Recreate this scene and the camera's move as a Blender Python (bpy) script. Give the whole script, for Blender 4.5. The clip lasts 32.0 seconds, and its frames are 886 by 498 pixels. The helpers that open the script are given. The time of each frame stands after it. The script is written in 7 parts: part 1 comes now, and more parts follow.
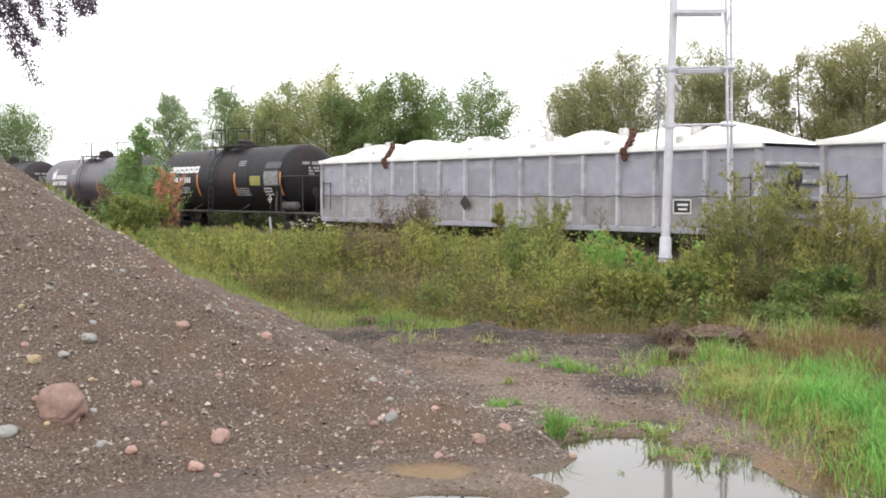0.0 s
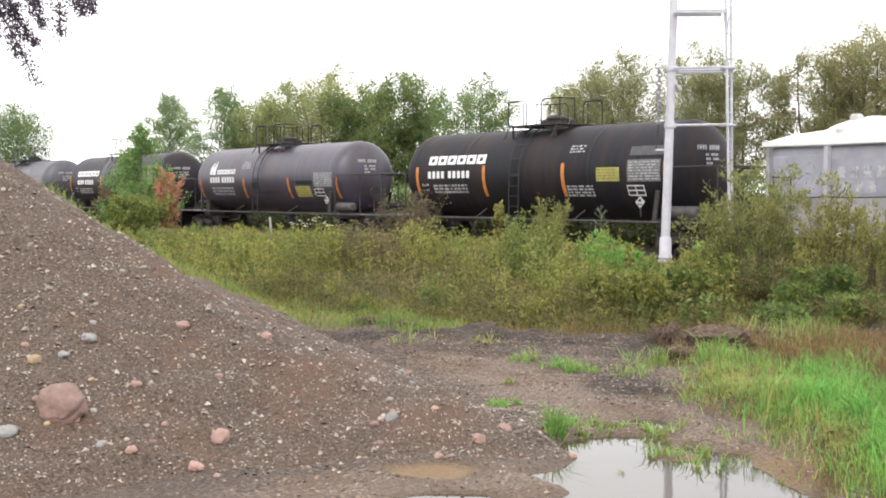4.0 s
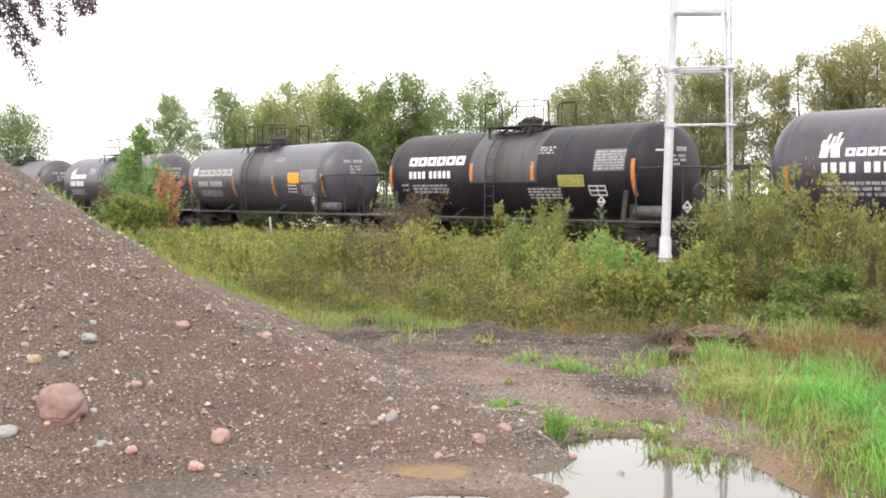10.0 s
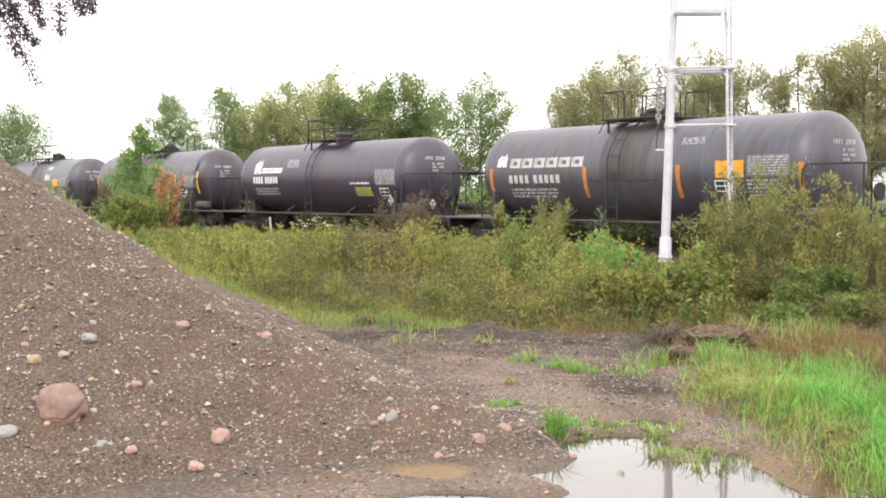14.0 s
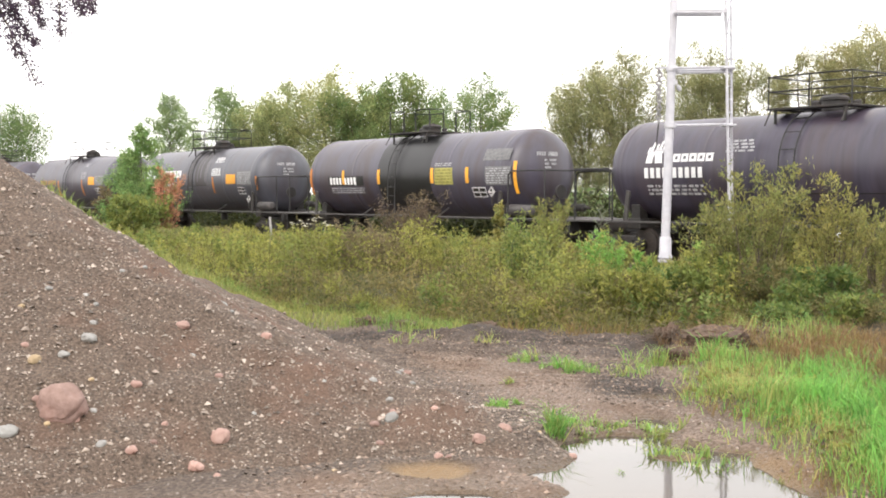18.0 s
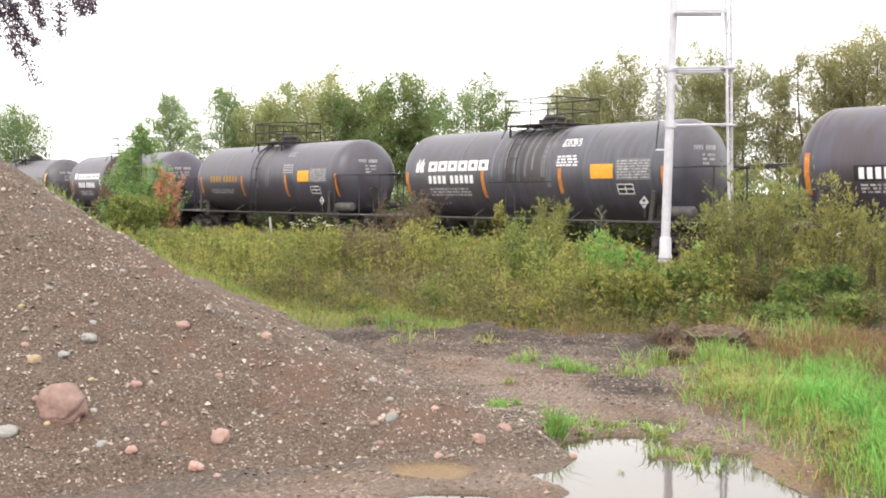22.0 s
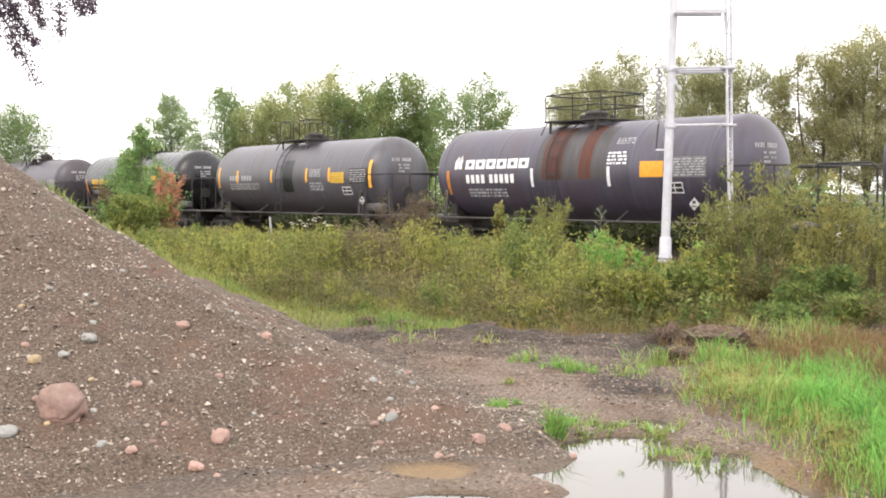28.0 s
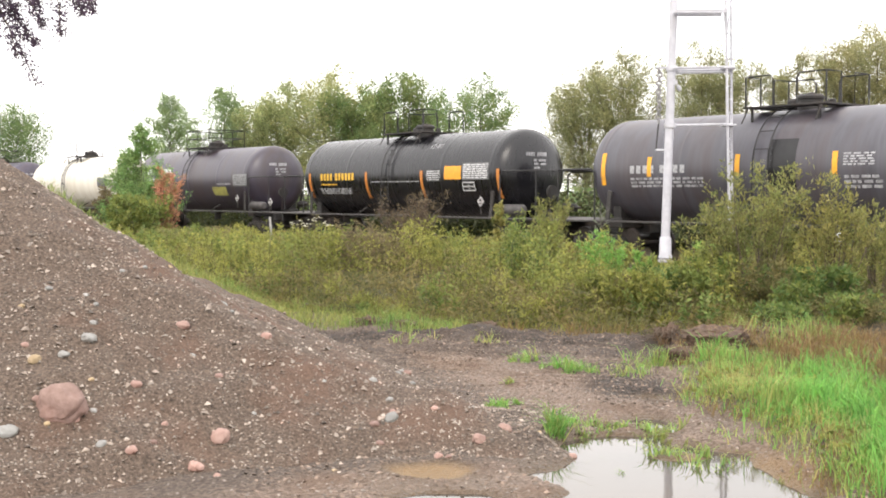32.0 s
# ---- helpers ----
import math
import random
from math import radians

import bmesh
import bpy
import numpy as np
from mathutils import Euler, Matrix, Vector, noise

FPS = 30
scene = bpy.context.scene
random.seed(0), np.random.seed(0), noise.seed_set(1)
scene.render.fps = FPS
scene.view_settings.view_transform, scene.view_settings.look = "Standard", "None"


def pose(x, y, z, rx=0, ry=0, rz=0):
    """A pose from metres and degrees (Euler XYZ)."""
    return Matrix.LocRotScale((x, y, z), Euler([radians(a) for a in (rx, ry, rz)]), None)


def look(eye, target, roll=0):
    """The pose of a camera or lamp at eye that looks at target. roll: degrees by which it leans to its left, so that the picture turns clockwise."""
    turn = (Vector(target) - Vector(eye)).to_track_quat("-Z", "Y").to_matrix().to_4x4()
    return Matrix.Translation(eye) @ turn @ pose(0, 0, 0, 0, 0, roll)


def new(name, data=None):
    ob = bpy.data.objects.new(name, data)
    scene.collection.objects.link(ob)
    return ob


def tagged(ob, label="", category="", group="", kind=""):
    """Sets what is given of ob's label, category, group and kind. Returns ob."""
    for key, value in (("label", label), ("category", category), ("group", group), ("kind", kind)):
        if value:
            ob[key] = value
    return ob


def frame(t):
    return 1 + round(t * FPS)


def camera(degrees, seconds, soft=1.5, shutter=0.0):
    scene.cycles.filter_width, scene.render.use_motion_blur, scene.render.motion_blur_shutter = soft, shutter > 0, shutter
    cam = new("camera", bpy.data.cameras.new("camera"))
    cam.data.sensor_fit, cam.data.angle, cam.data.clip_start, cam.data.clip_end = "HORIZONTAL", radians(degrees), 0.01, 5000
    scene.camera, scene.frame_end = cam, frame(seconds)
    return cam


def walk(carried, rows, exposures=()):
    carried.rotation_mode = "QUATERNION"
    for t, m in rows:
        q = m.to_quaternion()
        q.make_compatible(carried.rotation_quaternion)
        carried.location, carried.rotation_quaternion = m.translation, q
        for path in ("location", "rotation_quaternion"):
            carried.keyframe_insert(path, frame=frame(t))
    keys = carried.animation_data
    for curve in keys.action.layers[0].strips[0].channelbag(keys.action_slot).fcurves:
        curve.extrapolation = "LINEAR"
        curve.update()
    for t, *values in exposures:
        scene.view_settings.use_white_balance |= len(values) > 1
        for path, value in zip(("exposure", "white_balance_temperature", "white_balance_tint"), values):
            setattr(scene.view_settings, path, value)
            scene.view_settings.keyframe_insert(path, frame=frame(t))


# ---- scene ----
# The camera stands on a tripod and looks along a yard towards a railway line.
HFOV = 41.85
EYE = (0.0, 0.0, 1.8)
TILT = 2.737
cam = camera(HFOV, 32.0, soft=1.9)
walk(cam, [(0.0, pose(*EYE, 90 - TILT, 0, 0)), (32.0, pose(*EYE, 90 - TILT, 0, 0))],
     exposures=((0.0, 0.05, 6550, 10), (3.0, 0.1, 6600, 10), (6.0, 0.36, 6650, 10), (10.0, 0.43, 6780, 11), (14.0, 0.44, 6850, 11), (32.0, 0.44, 6850, 11)))

# ---- light: a bright overcast sky and a very soft sun ----
world = bpy.data.worlds.new("overcast_sky")
scene.world = world
world.use_nodes = True
wn, wl = world.node_tree.nodes, world.node_tree.links
sky = wn.new("ShaderNodeTexSky")
sky.sky_type, sky.sun_disc = "NISHITA", False
sky.sun_elevation, sky.sun_rotation, sky.dust_density = radians(50), radians(200), 4.0
gain = wn.new("ShaderNodeVectorMath")
gain.operation = "SCALE"
gain.inputs["Scale"].default_value = 0.1
cloud = wn.new("ShaderNodeMix")
cloud.data_type = "RGBA"
cloud.inputs["Factor"].default_value = 0.88
cloud.inputs["B"].default_value = (1.0, 1.0, 1.02, 1)
wl.new(sky.outputs[0], gain.inputs[0])
wl.new(gain.outputs[0], cloud.inputs["A"])
wl.new(cloud.outputs["Result"], wn["Background"].inputs["Color"])
wn["Background"].inputs["Strength"].default_value = 1.9
sun = new("sun", bpy.data.lights.new("sun", "SUN"))
sun.data.energy, sun.data.angle, sun.data.color = 0.9, radians(25), (1.0, 0.97, 0.92)
sun.matrix_world = look((-12, -25, 34), (0, 10, 0))

# ---- the plan: one straight track, described by its distance from the camera and its direction ----
PC = 25.70                       # camera to track centre
PHI = math.atan(1586.5 / 2050)   # track direction against the view axis
NX, NY = math.cos(PHI), math.sin(PHI)       # across the track, away from the camera
WX, WY = -math.sin(PHI), math.cos(PHI)      # along the track, towards the rear of the train
TRACK_TURN = math.degrees(math.atan2(-WY, -WX))
RAIL_Z = -0.1


def on_track(back, across=0.0):
    return ((PC + across) * NX + back * WX, (PC + across) * NY + back * WY)


def run(t):
    u = (t - 16) / 16
    return 90.68 + 90.34 * u + 3.559 * u ** 2 + 0.035 * u ** 3


# ---- materials ----
def ramp_material(name, a, b, c=None, rough=0.8, metal=0.0, scale=6.0, stain=0.8, bump=0.25, bscale=60.0, island=0.0, objects=0.0,
                  spec=0.5, stretch=(1, 1, 1), tone=None, trans=0.0, stain_mix=0.6, rough_var=0.1):
    """Two colours mixed by a fine noise, a third by a coarse one, relief, and variation per piece."""
    m = bpy.data.materials.new(name)
    m.use_nodes = True
    n, l = m.node_tree.nodes, m.node_tree.links
    p = n["Principled BSDF"]
    tc = n.new("ShaderNodeTexCoord")
    mp = n.new("ShaderNodeMapping")
    mp.inputs["Scale"].default_value = stretch
    l.new(tc.outputs["Object"], mp.inputs["Vector"])

    def noise_at(s, detail=5.0):
        t = n.new("ShaderNodeTexNoise")
        t.inputs["Scale"].default_value, t.inputs["Detail"].default_value = s, detail
        l.new(mp.outputs[0], t.inputs["Vector"])
        return t

    def mix(fac, x, y):
        k = n.new("ShaderNodeMix")
        k.data_type = "RGBA"
        for sock, v in ((k.inputs["Factor"], fac), (k.inputs["A"], x), (k.inputs["B"], y)):
            if isinstance(v, tuple):
                sock.default_value = (*v, 1)
            elif isinstance(v, float):
                sock.default_value = v
            else:
                l.new(v, sock)
        return k.outputs["Result"]

    def curve(src, lo, hi, top=1.0):
        r = n.new("ShaderNodeMapRange")
        r.inputs["From Min"].default_value, r.inputs["From Max"].default_value = lo, hi
        r.inputs["To Max"].default_value = top
        l.new(src, r.inputs["Value"])
        return r.outputs[0]

    fine = noise_at(scale)
    col = mix(curve(fine.outputs["Fac"], 0.3, 0.7), a, b)
    if c:
        col = mix(curve(noise_at(stain, 6.0).outputs["Fac"], 0.48, 0.68, stain_mix), col, c)
    if tone:
        at = n.new("ShaderNodeAttribute")
        at.attribute_name = "tone"
        col = mix(at.outputs["Fac"], col, tone)
    if island or objects:
        hs = n.new("ShaderNodeHueSaturation")
        src = n.new("ShaderNodeNewGeometry").outputs["Random Per Island"] if island else n.new("ShaderNodeObjectInfo").outputs["Random"]
        amount = island or objects
        r = n.new("ShaderNodeMapRange")
        r.inputs["To Min"].default_value, r.inputs["To Max"].default_value = 1 - amount, 1 + amount
        l.new(src, r.inputs["Value"])
        l.new(r.outputs[0], hs.inputs["Value"])
        l.new(col, hs.inputs["Color"])
        col = hs.outputs[0]
    l.new(col, p.inputs["Base Color"])
    rr = n.new("ShaderNodeMapRange")
    rr.inputs["To Min"].default_value, rr.inputs["To Max"].default_value = max(rough - rough_var, 0.02), min(rough + rough_var, 1)
    l.new(fine.outputs["Fac"], rr.inputs["Value"])
    l.new(rr.outputs[0], p.inputs["Roughness"])
    p.inputs["Metallic"].default_value = metal
    p.inputs["Specular IOR Level"].default_value = spec
    if bump:
        bn = n.new("ShaderNodeBump")
        bn.inputs["Strength"].default_value, bn.inputs["Distance"].default_value = bump, 0.02
        l.new(noise_at(bscale).outputs["Fac"], bn.inputs["Height"])
        l.new(bn.outputs[0], p.inputs["Normal"])
    if trans:
        tr = n.new("ShaderNodeBsdfTranslucent")
        dim = n.new("ShaderNodeVectorMath")
        dim.operation = "SCALE"
        dim.inputs["Scale"].default_value = trans
        l.new(col, dim.inputs[0])
        l.new(dim.outputs[0], tr.inputs["Color"])
        both = n.new("ShaderNodeAddShader")
        l.new(p.outputs[0], both.inputs[0])
        l.new(tr.outputs[0], both.inputs[1])
        l.new(both.outputs[0], n["Material Output"].inputs["Surface"])
    return m


def leaf_material(name, a, b, tone, trans=0.35):
    return ramp_material(name, a, b, None, rough=0.6, scale=3.0, bump=0, island=0.36, tone=tone, trans=trans, spec=0.15)


def tank_paint(name, base, dust, rough=0.42, rust=(0.06, 0.03, 0.02), rust_mix=0.35, spec=0.5):
    gain = 1.3 if spec > 0.6 else 1.05
    base, dust = ([gain * (0.82 * c + 0.18 * sum(v) / 3) for c in v] for v in (base, dust))
    base, light = tuple(base), tuple(0.4 * x + 0.6 * y for x, y in zip(base, dust))
    return ramp_material(name, base, light, rust, rough=rough, scale=2.2, stain=0.9, stretch=(2.2, 1, 0.16), bump=0.06, bscale=30, stain_mix=rust_mix, spec=spec, rough_var=0.12)


STEEL = ramp_material("dark_steel", (0.012, 0.011, 0.011), (0.03, 0.027, 0.025), (0.045, 0.028, 0.019), rough=0.6, scale=8, stain=2)
RAILPIPE = ramp_material("black_pipe", (0.012, 0.012, 0.013), (0.03, 0.028, 0.028), rough=0.55, scale=12)
BOARD = ramp_material("grey_grating", (0.09, 0.085, 0.085), (0.16, 0.15, 0.15), (0.06, 0.045, 0.035), rough=0.7, scale=9, stain=3)
RUNNER = ramp_material("worn_dark_pipe", (0.03, 0.028, 0.028), (0.075, 0.07, 0.068), (0.03, 0.022, 0.018), rough=0.6, scale=9, stain=3)
WHEEL = ramp_material("wheel_steel", (0.016, 0.012, 0.01), (0.04, 0.029, 0.023), rough=0.7, scale=14)
WHITE = ramp_material("white_stencil_paint", (0.68, 0.68, 0.69), (0.8, 0.8, 0.81), (0.35, 0.34, 0.35), rough=0.6, scale=7, stain=3, stain_mix=0.35, bump=0)
WORN = ramp_material("worn_white_stencil", (0.26, 0.26, 0.27), (0.5, 0.5, 0.52), (0.12, 0.12, 0.13), rough=0.7, scale=14, stain=5, bump=0)
FADED = ramp_material("faded_white_paint", (0.34, 0.33, 0.33), (0.55, 0.53, 0.53), (0.2, 0.19, 0.19), rough=0.7, scale=9, stain=3, bump=0)
GREYPANEL = ramp_material("grey_data_panel", (0.1, 0.1, 0.105), (0.2, 0.2, 0.205), rough=0.7, scale=14, bump=0)
ORANGE = ramp_material("orange_panel", (0.75, 0.3, 0.02), (0.85, 0.38, 0.03), rough=0.5, scale=9, bump=0)
STRIPE = ramp_material("orange_reflective_stripe", (0.4, 0.14, 0.03), (0.62, 0.23, 0.04), (0.2, 0.1, 0.05), rough=0.5, scale=9, stain=3, bump=0)
AMBER = ramp_material("yellow_reflective_stripe", (0.75, 0.33, 0.02), (0.85, 0.42, 0.035), (0.5, 0.25, 0.05), rough=0.45, scale=9, stain=4, bump=0)
OLIVE = ramp_material("faded_yellow_panel", (0.3, 0.285, 0.07), (0.42, 0.39, 0.11), (0.22, 0.2, 0.08), rough=0.6, scale=9, stain=3, bump=0)
OLIVEINK = ramp_material("faded_panel_ink", (0.16, 0.15, 0.03), (0.24, 0.22, 0.05), rough=0.7, scale=9, bump=0)
GOLD = ramp_material("yellow_stencil_paint", (0.6, 0.33, 0.03), (0.75, 0.45, 0.05), rough=0.6, scale=9, bump=0)
DARKPATCH = ramp_material("black_overpaint", (0.008, 0.008, 0.009), (0.018, 0.018, 0.019), rough=0.4, scale=3, bump=0)
RUSTPATCH = ramp_material("rusted_panel", (0.06, 0.02, 0.012), (0.12, 0.035, 0.02), (0.05, 0.04, 0.04), rough=0.75, scale=5, stretch=(2.5, 1, 0.3), stain=1.5, bump=0.1)
STREAK = ramp_material("washed_streaks", (0.034, 0.03, 0.033), (0.075, 0.068, 0.072), (0.05, 0.038, 0.034), rough=0.5, scale=3.5, stretch=(2.2, 1, 0.12), stain=2, bump=0.05)
RESERVOIR = ramp_material("grey_reservoir", (0.05, 0.046, 0.046), (0.1, 0.092, 0.09), rough=0.6, scale=8)
PALERUN = ramp_material("pale_washed_runs", (0.07, 0.068, 0.08), (0.2, 0.195, 0.21), (0.05, 0.048, 0.058), rough=0.6, scale=4, stretch=(3, 1, 0.12), stain=2.5, bump=0.03)
GREYBAND = ramp_material("washed_grey_band", (0.05, 0.046, 0.056), (0.085, 0.08, 0.092), (0.035, 0.03, 0.034), rough=0.5, scale=3, stretch=(2, 1, 0.15), stain=2, bump=0.03)
FADEDPATCH = ramp_material("faded_repaint", (0.05, 0.05, 0.055), (0.085, 0.085, 0.09), rough=0.6, scale=6, bump=0)
DULLGOLD = ramp_material("faded_gold_paint", (0.3, 0.16, 0.04), (0.42, 0.24, 0.07), (0.2, 0.12, 0.05), rough=0.7, scale=9, stain=5, bump=0)
CHAINMETAL = ramp_material("galvanised_chain", (0.3, 0.29, 0.29), (0.42, 0.41, 0.41), rough=0.55, scale=12, metal=0.2)
MASTPAINT = ramp_material("aluminium_paint", (0.46, 0.46, 0.51), (0.58, 0.58, 0.62), (0.34, 0.32, 0.33), rough=0.5, scale=5, stain=2, stain_mix=0.3, bump=0.1)
CONCRETE = ramp_material("concrete", (0.3, 0.29, 0.28), (0.42, 0.41, 0.4), rough=0.9, scale=20)
GONDOLA = ramp_material("grey_gondola_paint", (0.27, 0.27, 0.31), (0.34, 0.34, 0.38), (0.2, 0.19, 0.2), rough=0.6, scale=3, stain=0.7, stretch=(1, 1, 0.5), bump=0.1, stain_mix=0.7)
GUPPER = ramp_material("bluish_grey_panel", (0.25, 0.25, 0.3), (0.32, 0.32, 0.37), (0.22, 0.215, 0.24), rough=0.6, scale=3, stain=1.1, bump=0.15, bscale=6, objects=0.12)
GLOWER = ramp_material("brownish_grey_panel", (0.25, 0.235, 0.245), (0.33, 0.315, 0.325), (0.2, 0.18, 0.175), rough=0.65, scale=4, stain=1.4, bump=0.15, bscale=6, objects=0.12)
GPOST = ramp_material("light_grey_posts", (0.36, 0.36, 0.4), (0.48, 0.48, 0.52), (0.17, 0.16, 0.16), rough=0.6, scale=6, stain=1.6, stain_mix=0.75, stretch=(1, 1, 0.7))
COVER = ramp_material("white_cover", (0.78, 0.78, 0.77), (0.86, 0.86, 0.85), (0.7, 0.68, 0.64), rough=0.75, scale=4, stain=1.2, bump=0.2, bscale=10)
GREYCOVER = ramp_material("weathered_grey_cover", (0.42, 0.41, 0.4), (0.6, 0.59, 0.57), (0.35, 0.33, 0.3), rough=0.8, scale=8, stain=3)
RUSTROPE = ramp_material("rust_brown_strap", (0.06, 0.025, 0.018), (0.12, 0.05, 0.03), rough=0.9, scale=20)
SLEEPER = ramp_material("creosoted_timber", (0.03, 0.024, 0.02), (0.07, 0.055, 0.045), rough=0.9, scale=14, stretch=(1, 8, 8))
BALLAST = ramp_material("grey_ballast", (0.04, 0.036, 0.033), (0.11, 0.1, 0.093), (0.06, 0.05, 0.045), rough=0.95, scale=30, stain=1, bump=0.8, bscale=25)
RAILSTEEL = ramp_material("rail_steel", (0.06, 0.04, 0.03), (0.12, 0.085, 0.07), rough=0.55, scale=14, metal=0.5)
PEBBLE = ramp_material("mixed_pebbles", (0.115, 0.086, 0.066), (0.31, 0.262, 0.22), rough=0.8, scale=18, island=0.65, bump=0.1)
PALEPEBBLE = ramp_material("pale_pebbles", (0.24, 0.2, 0.168), (0.42, 0.365, 0.31), (0.32, 0.19, 0.14), rough=0.7, scale=18, island=0.45, stain=4, bump=0.1)
YARDPEBBLE = ramp_material("yard_pebbles", (0.17, 0.14, 0.12), (0.3, 0.26, 0.225), rough=0.8, scale=18, island=0.5, bump=0.1)
PINK = ramp_material("pink_granite", (0.28, 0.175, 0.145), (0.39, 0.265, 0.225), (0.25, 0.13, 0.1), rough=0.75, scale=22, stain=7, objects=0.35, bump=0.6, bscale=30)
GREYSTONE = ramp_material("grey_stone", (0.24, 0.235, 0.22), (0.34, 0.34, 0.325), (0.2, 0.19, 0.17), rough=0.75, scale=16, stain=5, objects=0.3, bump=0.2)
TANSTONE = ramp_material("tan_stone", (0.38, 0.28, 0.16), (0.45, 0.35, 0.22), rough=0.75, scale=16, objects=0.2)
BARK = ramp_material("grey_brown_bark", (0.07, 0.055, 0.045), (0.16, 0.135, 0.115), rough=0.95, scale=12, stretch=(6, 6, 1), bump=0.6, bscale=20)
TWIG = ramp_material("thin_twigs", (0.08, 0.06, 0.042), (0.17, 0.135, 0.1), rough=0.9, scale=20)
WATER = ramp_material("muddy_water", (0.05, 0.042, 0.033), (0.085, 0.068, 0.05), rough=0.03, scale=0.8, bump=0.02, bscale=7, rough_var=0.01, spec=0.55)


# ---- mesh building ----
class Build:
    """Collects boxes, tubes, turned shapes and patches into one mesh."""

    def __init__(self):
        self.v, self.f = [], []

    def add(self, verts, faces, m=None):
        k = len(self.v)
        self.v += [tuple(m @ Vector(p)) for p in verts] if m else [tuple(p) for p in verts]
        self.f += [tuple(i + k for i in f) for f in faces]
        return self

    def box(self, c, s, bevel=0.0, m=None):
        hx, hy, hz = (x / 2 for x in s)
        b = min(bevel, hx * 0.9, hy * 0.9, hz * 0.9)
        T = Matrix.Translation(c) if m is None else m @ Matrix.Translation(c)
        if b <= 0:
            vs = [(x * hx, y * hy, z * hz) for x in (-1, 1) for y in (-1, 1) for z in (-1, 1)]
            return self.add(vs, [(0, 1, 3, 2), (4, 6, 7, 5), (0, 4, 5, 1), (2, 3, 7, 6), (0, 2, 6, 4), (1, 5, 7, 3)], T)
        vs, ix = [], {}
        for sx in (-1, 1):
            for sy in (-1, 1):
                for sz in (-1, 1):
                    for ax in range(3):
                        ix[sx, sy, sz, ax] = len(vs)
                        vs.append((sx * (hx - b * (ax != 0)), sy * (hy - b * (ax != 1)), sz * (hz - b * (ax != 2))))
        fs = []
        for s in (-1, 1):
            ring = [(-1, -1), (1, -1), (1, 1), (-1, 1)]
            fs.append([ix[s, a, c2, 0] for a, c2 in ring][::s])
            fs.append([ix[a, s, c2, 1] for a, c2 in ring][::-s])
            fs.append([ix[a, c2, s, 2] for a, c2 in ring][::s])
            for q in (-1, 1):
                fs.append((ix[s, q, -1, 0], ix[s, q, 1, 0], ix[s, q, 1, 1], ix[s, q, -1, 1]))
                fs.append((ix[s, -1, q, 0], ix[s, 1, q, 0], ix[s, 1, q, 2], ix[s, -1, q, 2]))
                fs.append((ix[-1, s, q, 1], ix[1, s, q, 1], ix[1, s, q, 2], ix[-1, s, q, 2]))
                for r in (-1, 1):
                    fs.append((ix[s, q, r, 0], ix[s, q, r, 1], ix[s, q, r, 2]))
        return self.add(vs, [tuple(f) for f in fs], T)

    def tube(self, pts, r, seg=8, r2=None):
        pts = [Vector(p) for p in pts]
        n, vs, fs = len(pts), [], []
        up = Vector((0.13, 0.29, 1)).normalized()
        for i, p in enumerate(pts):
            d = (pts[min(i + 1, n - 1)] - pts[max(i - 1, 0)]).normalized()
            a = d.cross(up)
            a = (a if a.length > 0.05 else d.cross(Vector((1, 0, 0)))).normalized()
            b = d.cross(a)
            rr = r if r2 is None else r + (r2 - r) * i / (n - 1)
            vs += [p + rr * (math.cos(2 * math.pi * k / seg) * a + math.sin(2 * math.pi * k / seg) * b) for k in range(seg)]
        for i in range(n - 1):
            for k in range(seg):
                j = (k + 1) % seg
                fs.append((i * seg + k, i * seg + j, (i + 1) * seg + j, (i + 1) * seg + k))
        fs += [tuple(range(seg))[::-1], tuple((n - 1) * seg + k for k in range(seg))]
        return self.add(vs, fs)

    def lathe(self, prof, seg=24, m=None):
        """prof: (place along x, radius) from one end to the other, turned round the x axis."""
        vs, fs = [], []
        for x, r in prof:
            vs += [(x, r * math.sin(2 * math.pi * k / seg), r * math.cos(2 * math.pi * k / seg)) for k in range(seg)]
        for i in range(len(prof) - 1):
            for k in range(seg):
                j = (k + 1) % seg
                fs.append((i * seg + k, i * seg + j, (i + 1) * seg + j, (i + 1) * seg + k))
        fs += [tuple(range(seg))[::-1], tuple((len(prof) - 1) * seg + k for k in range(seg))]
        return self.add(vs, fs, m)

    def patch(self, x0, x1, z0, z1, R, zc, lean=0.0, nx=1, side=-1):
        """A skin on the tank's flank between two places along it and two heights over its axis."""
        a0, a1 = (math.asin(max(-0.999, min(0.999, z / R))) for z in (z0, z1))
        na = max(1, int((a1 - a0) / 0.12) + 1)
        vs = [(x0 + (x1 - x0) * i / nx + lean * (k / na - 0.5), side * R * math.cos(a0 + (a1 - a0) * k / na), zc + R * math.sin(a0 + (a1 - a0) * k / na))
              for k in range(na + 1) for i in range(nx + 1)]
        w = nx + 1
        return self.add(vs, [(k * w + i, k * w + i + 1, (k + 1) * w + i + 1, (k + 1) * w + i)[::-side] for k in range(na) for i in range(nx)])

    def mesh(self, name, smooth=35):
        me = bpy.data.meshes.new(name)
        me.from_pydata(self.v, [], self.f)
        if smooth:
            me.polygons.foreach_set("use_smooth", [True] * len(me.polygons))
            me.set_sharp_from_angle(angle=radians(smooth))
        return me


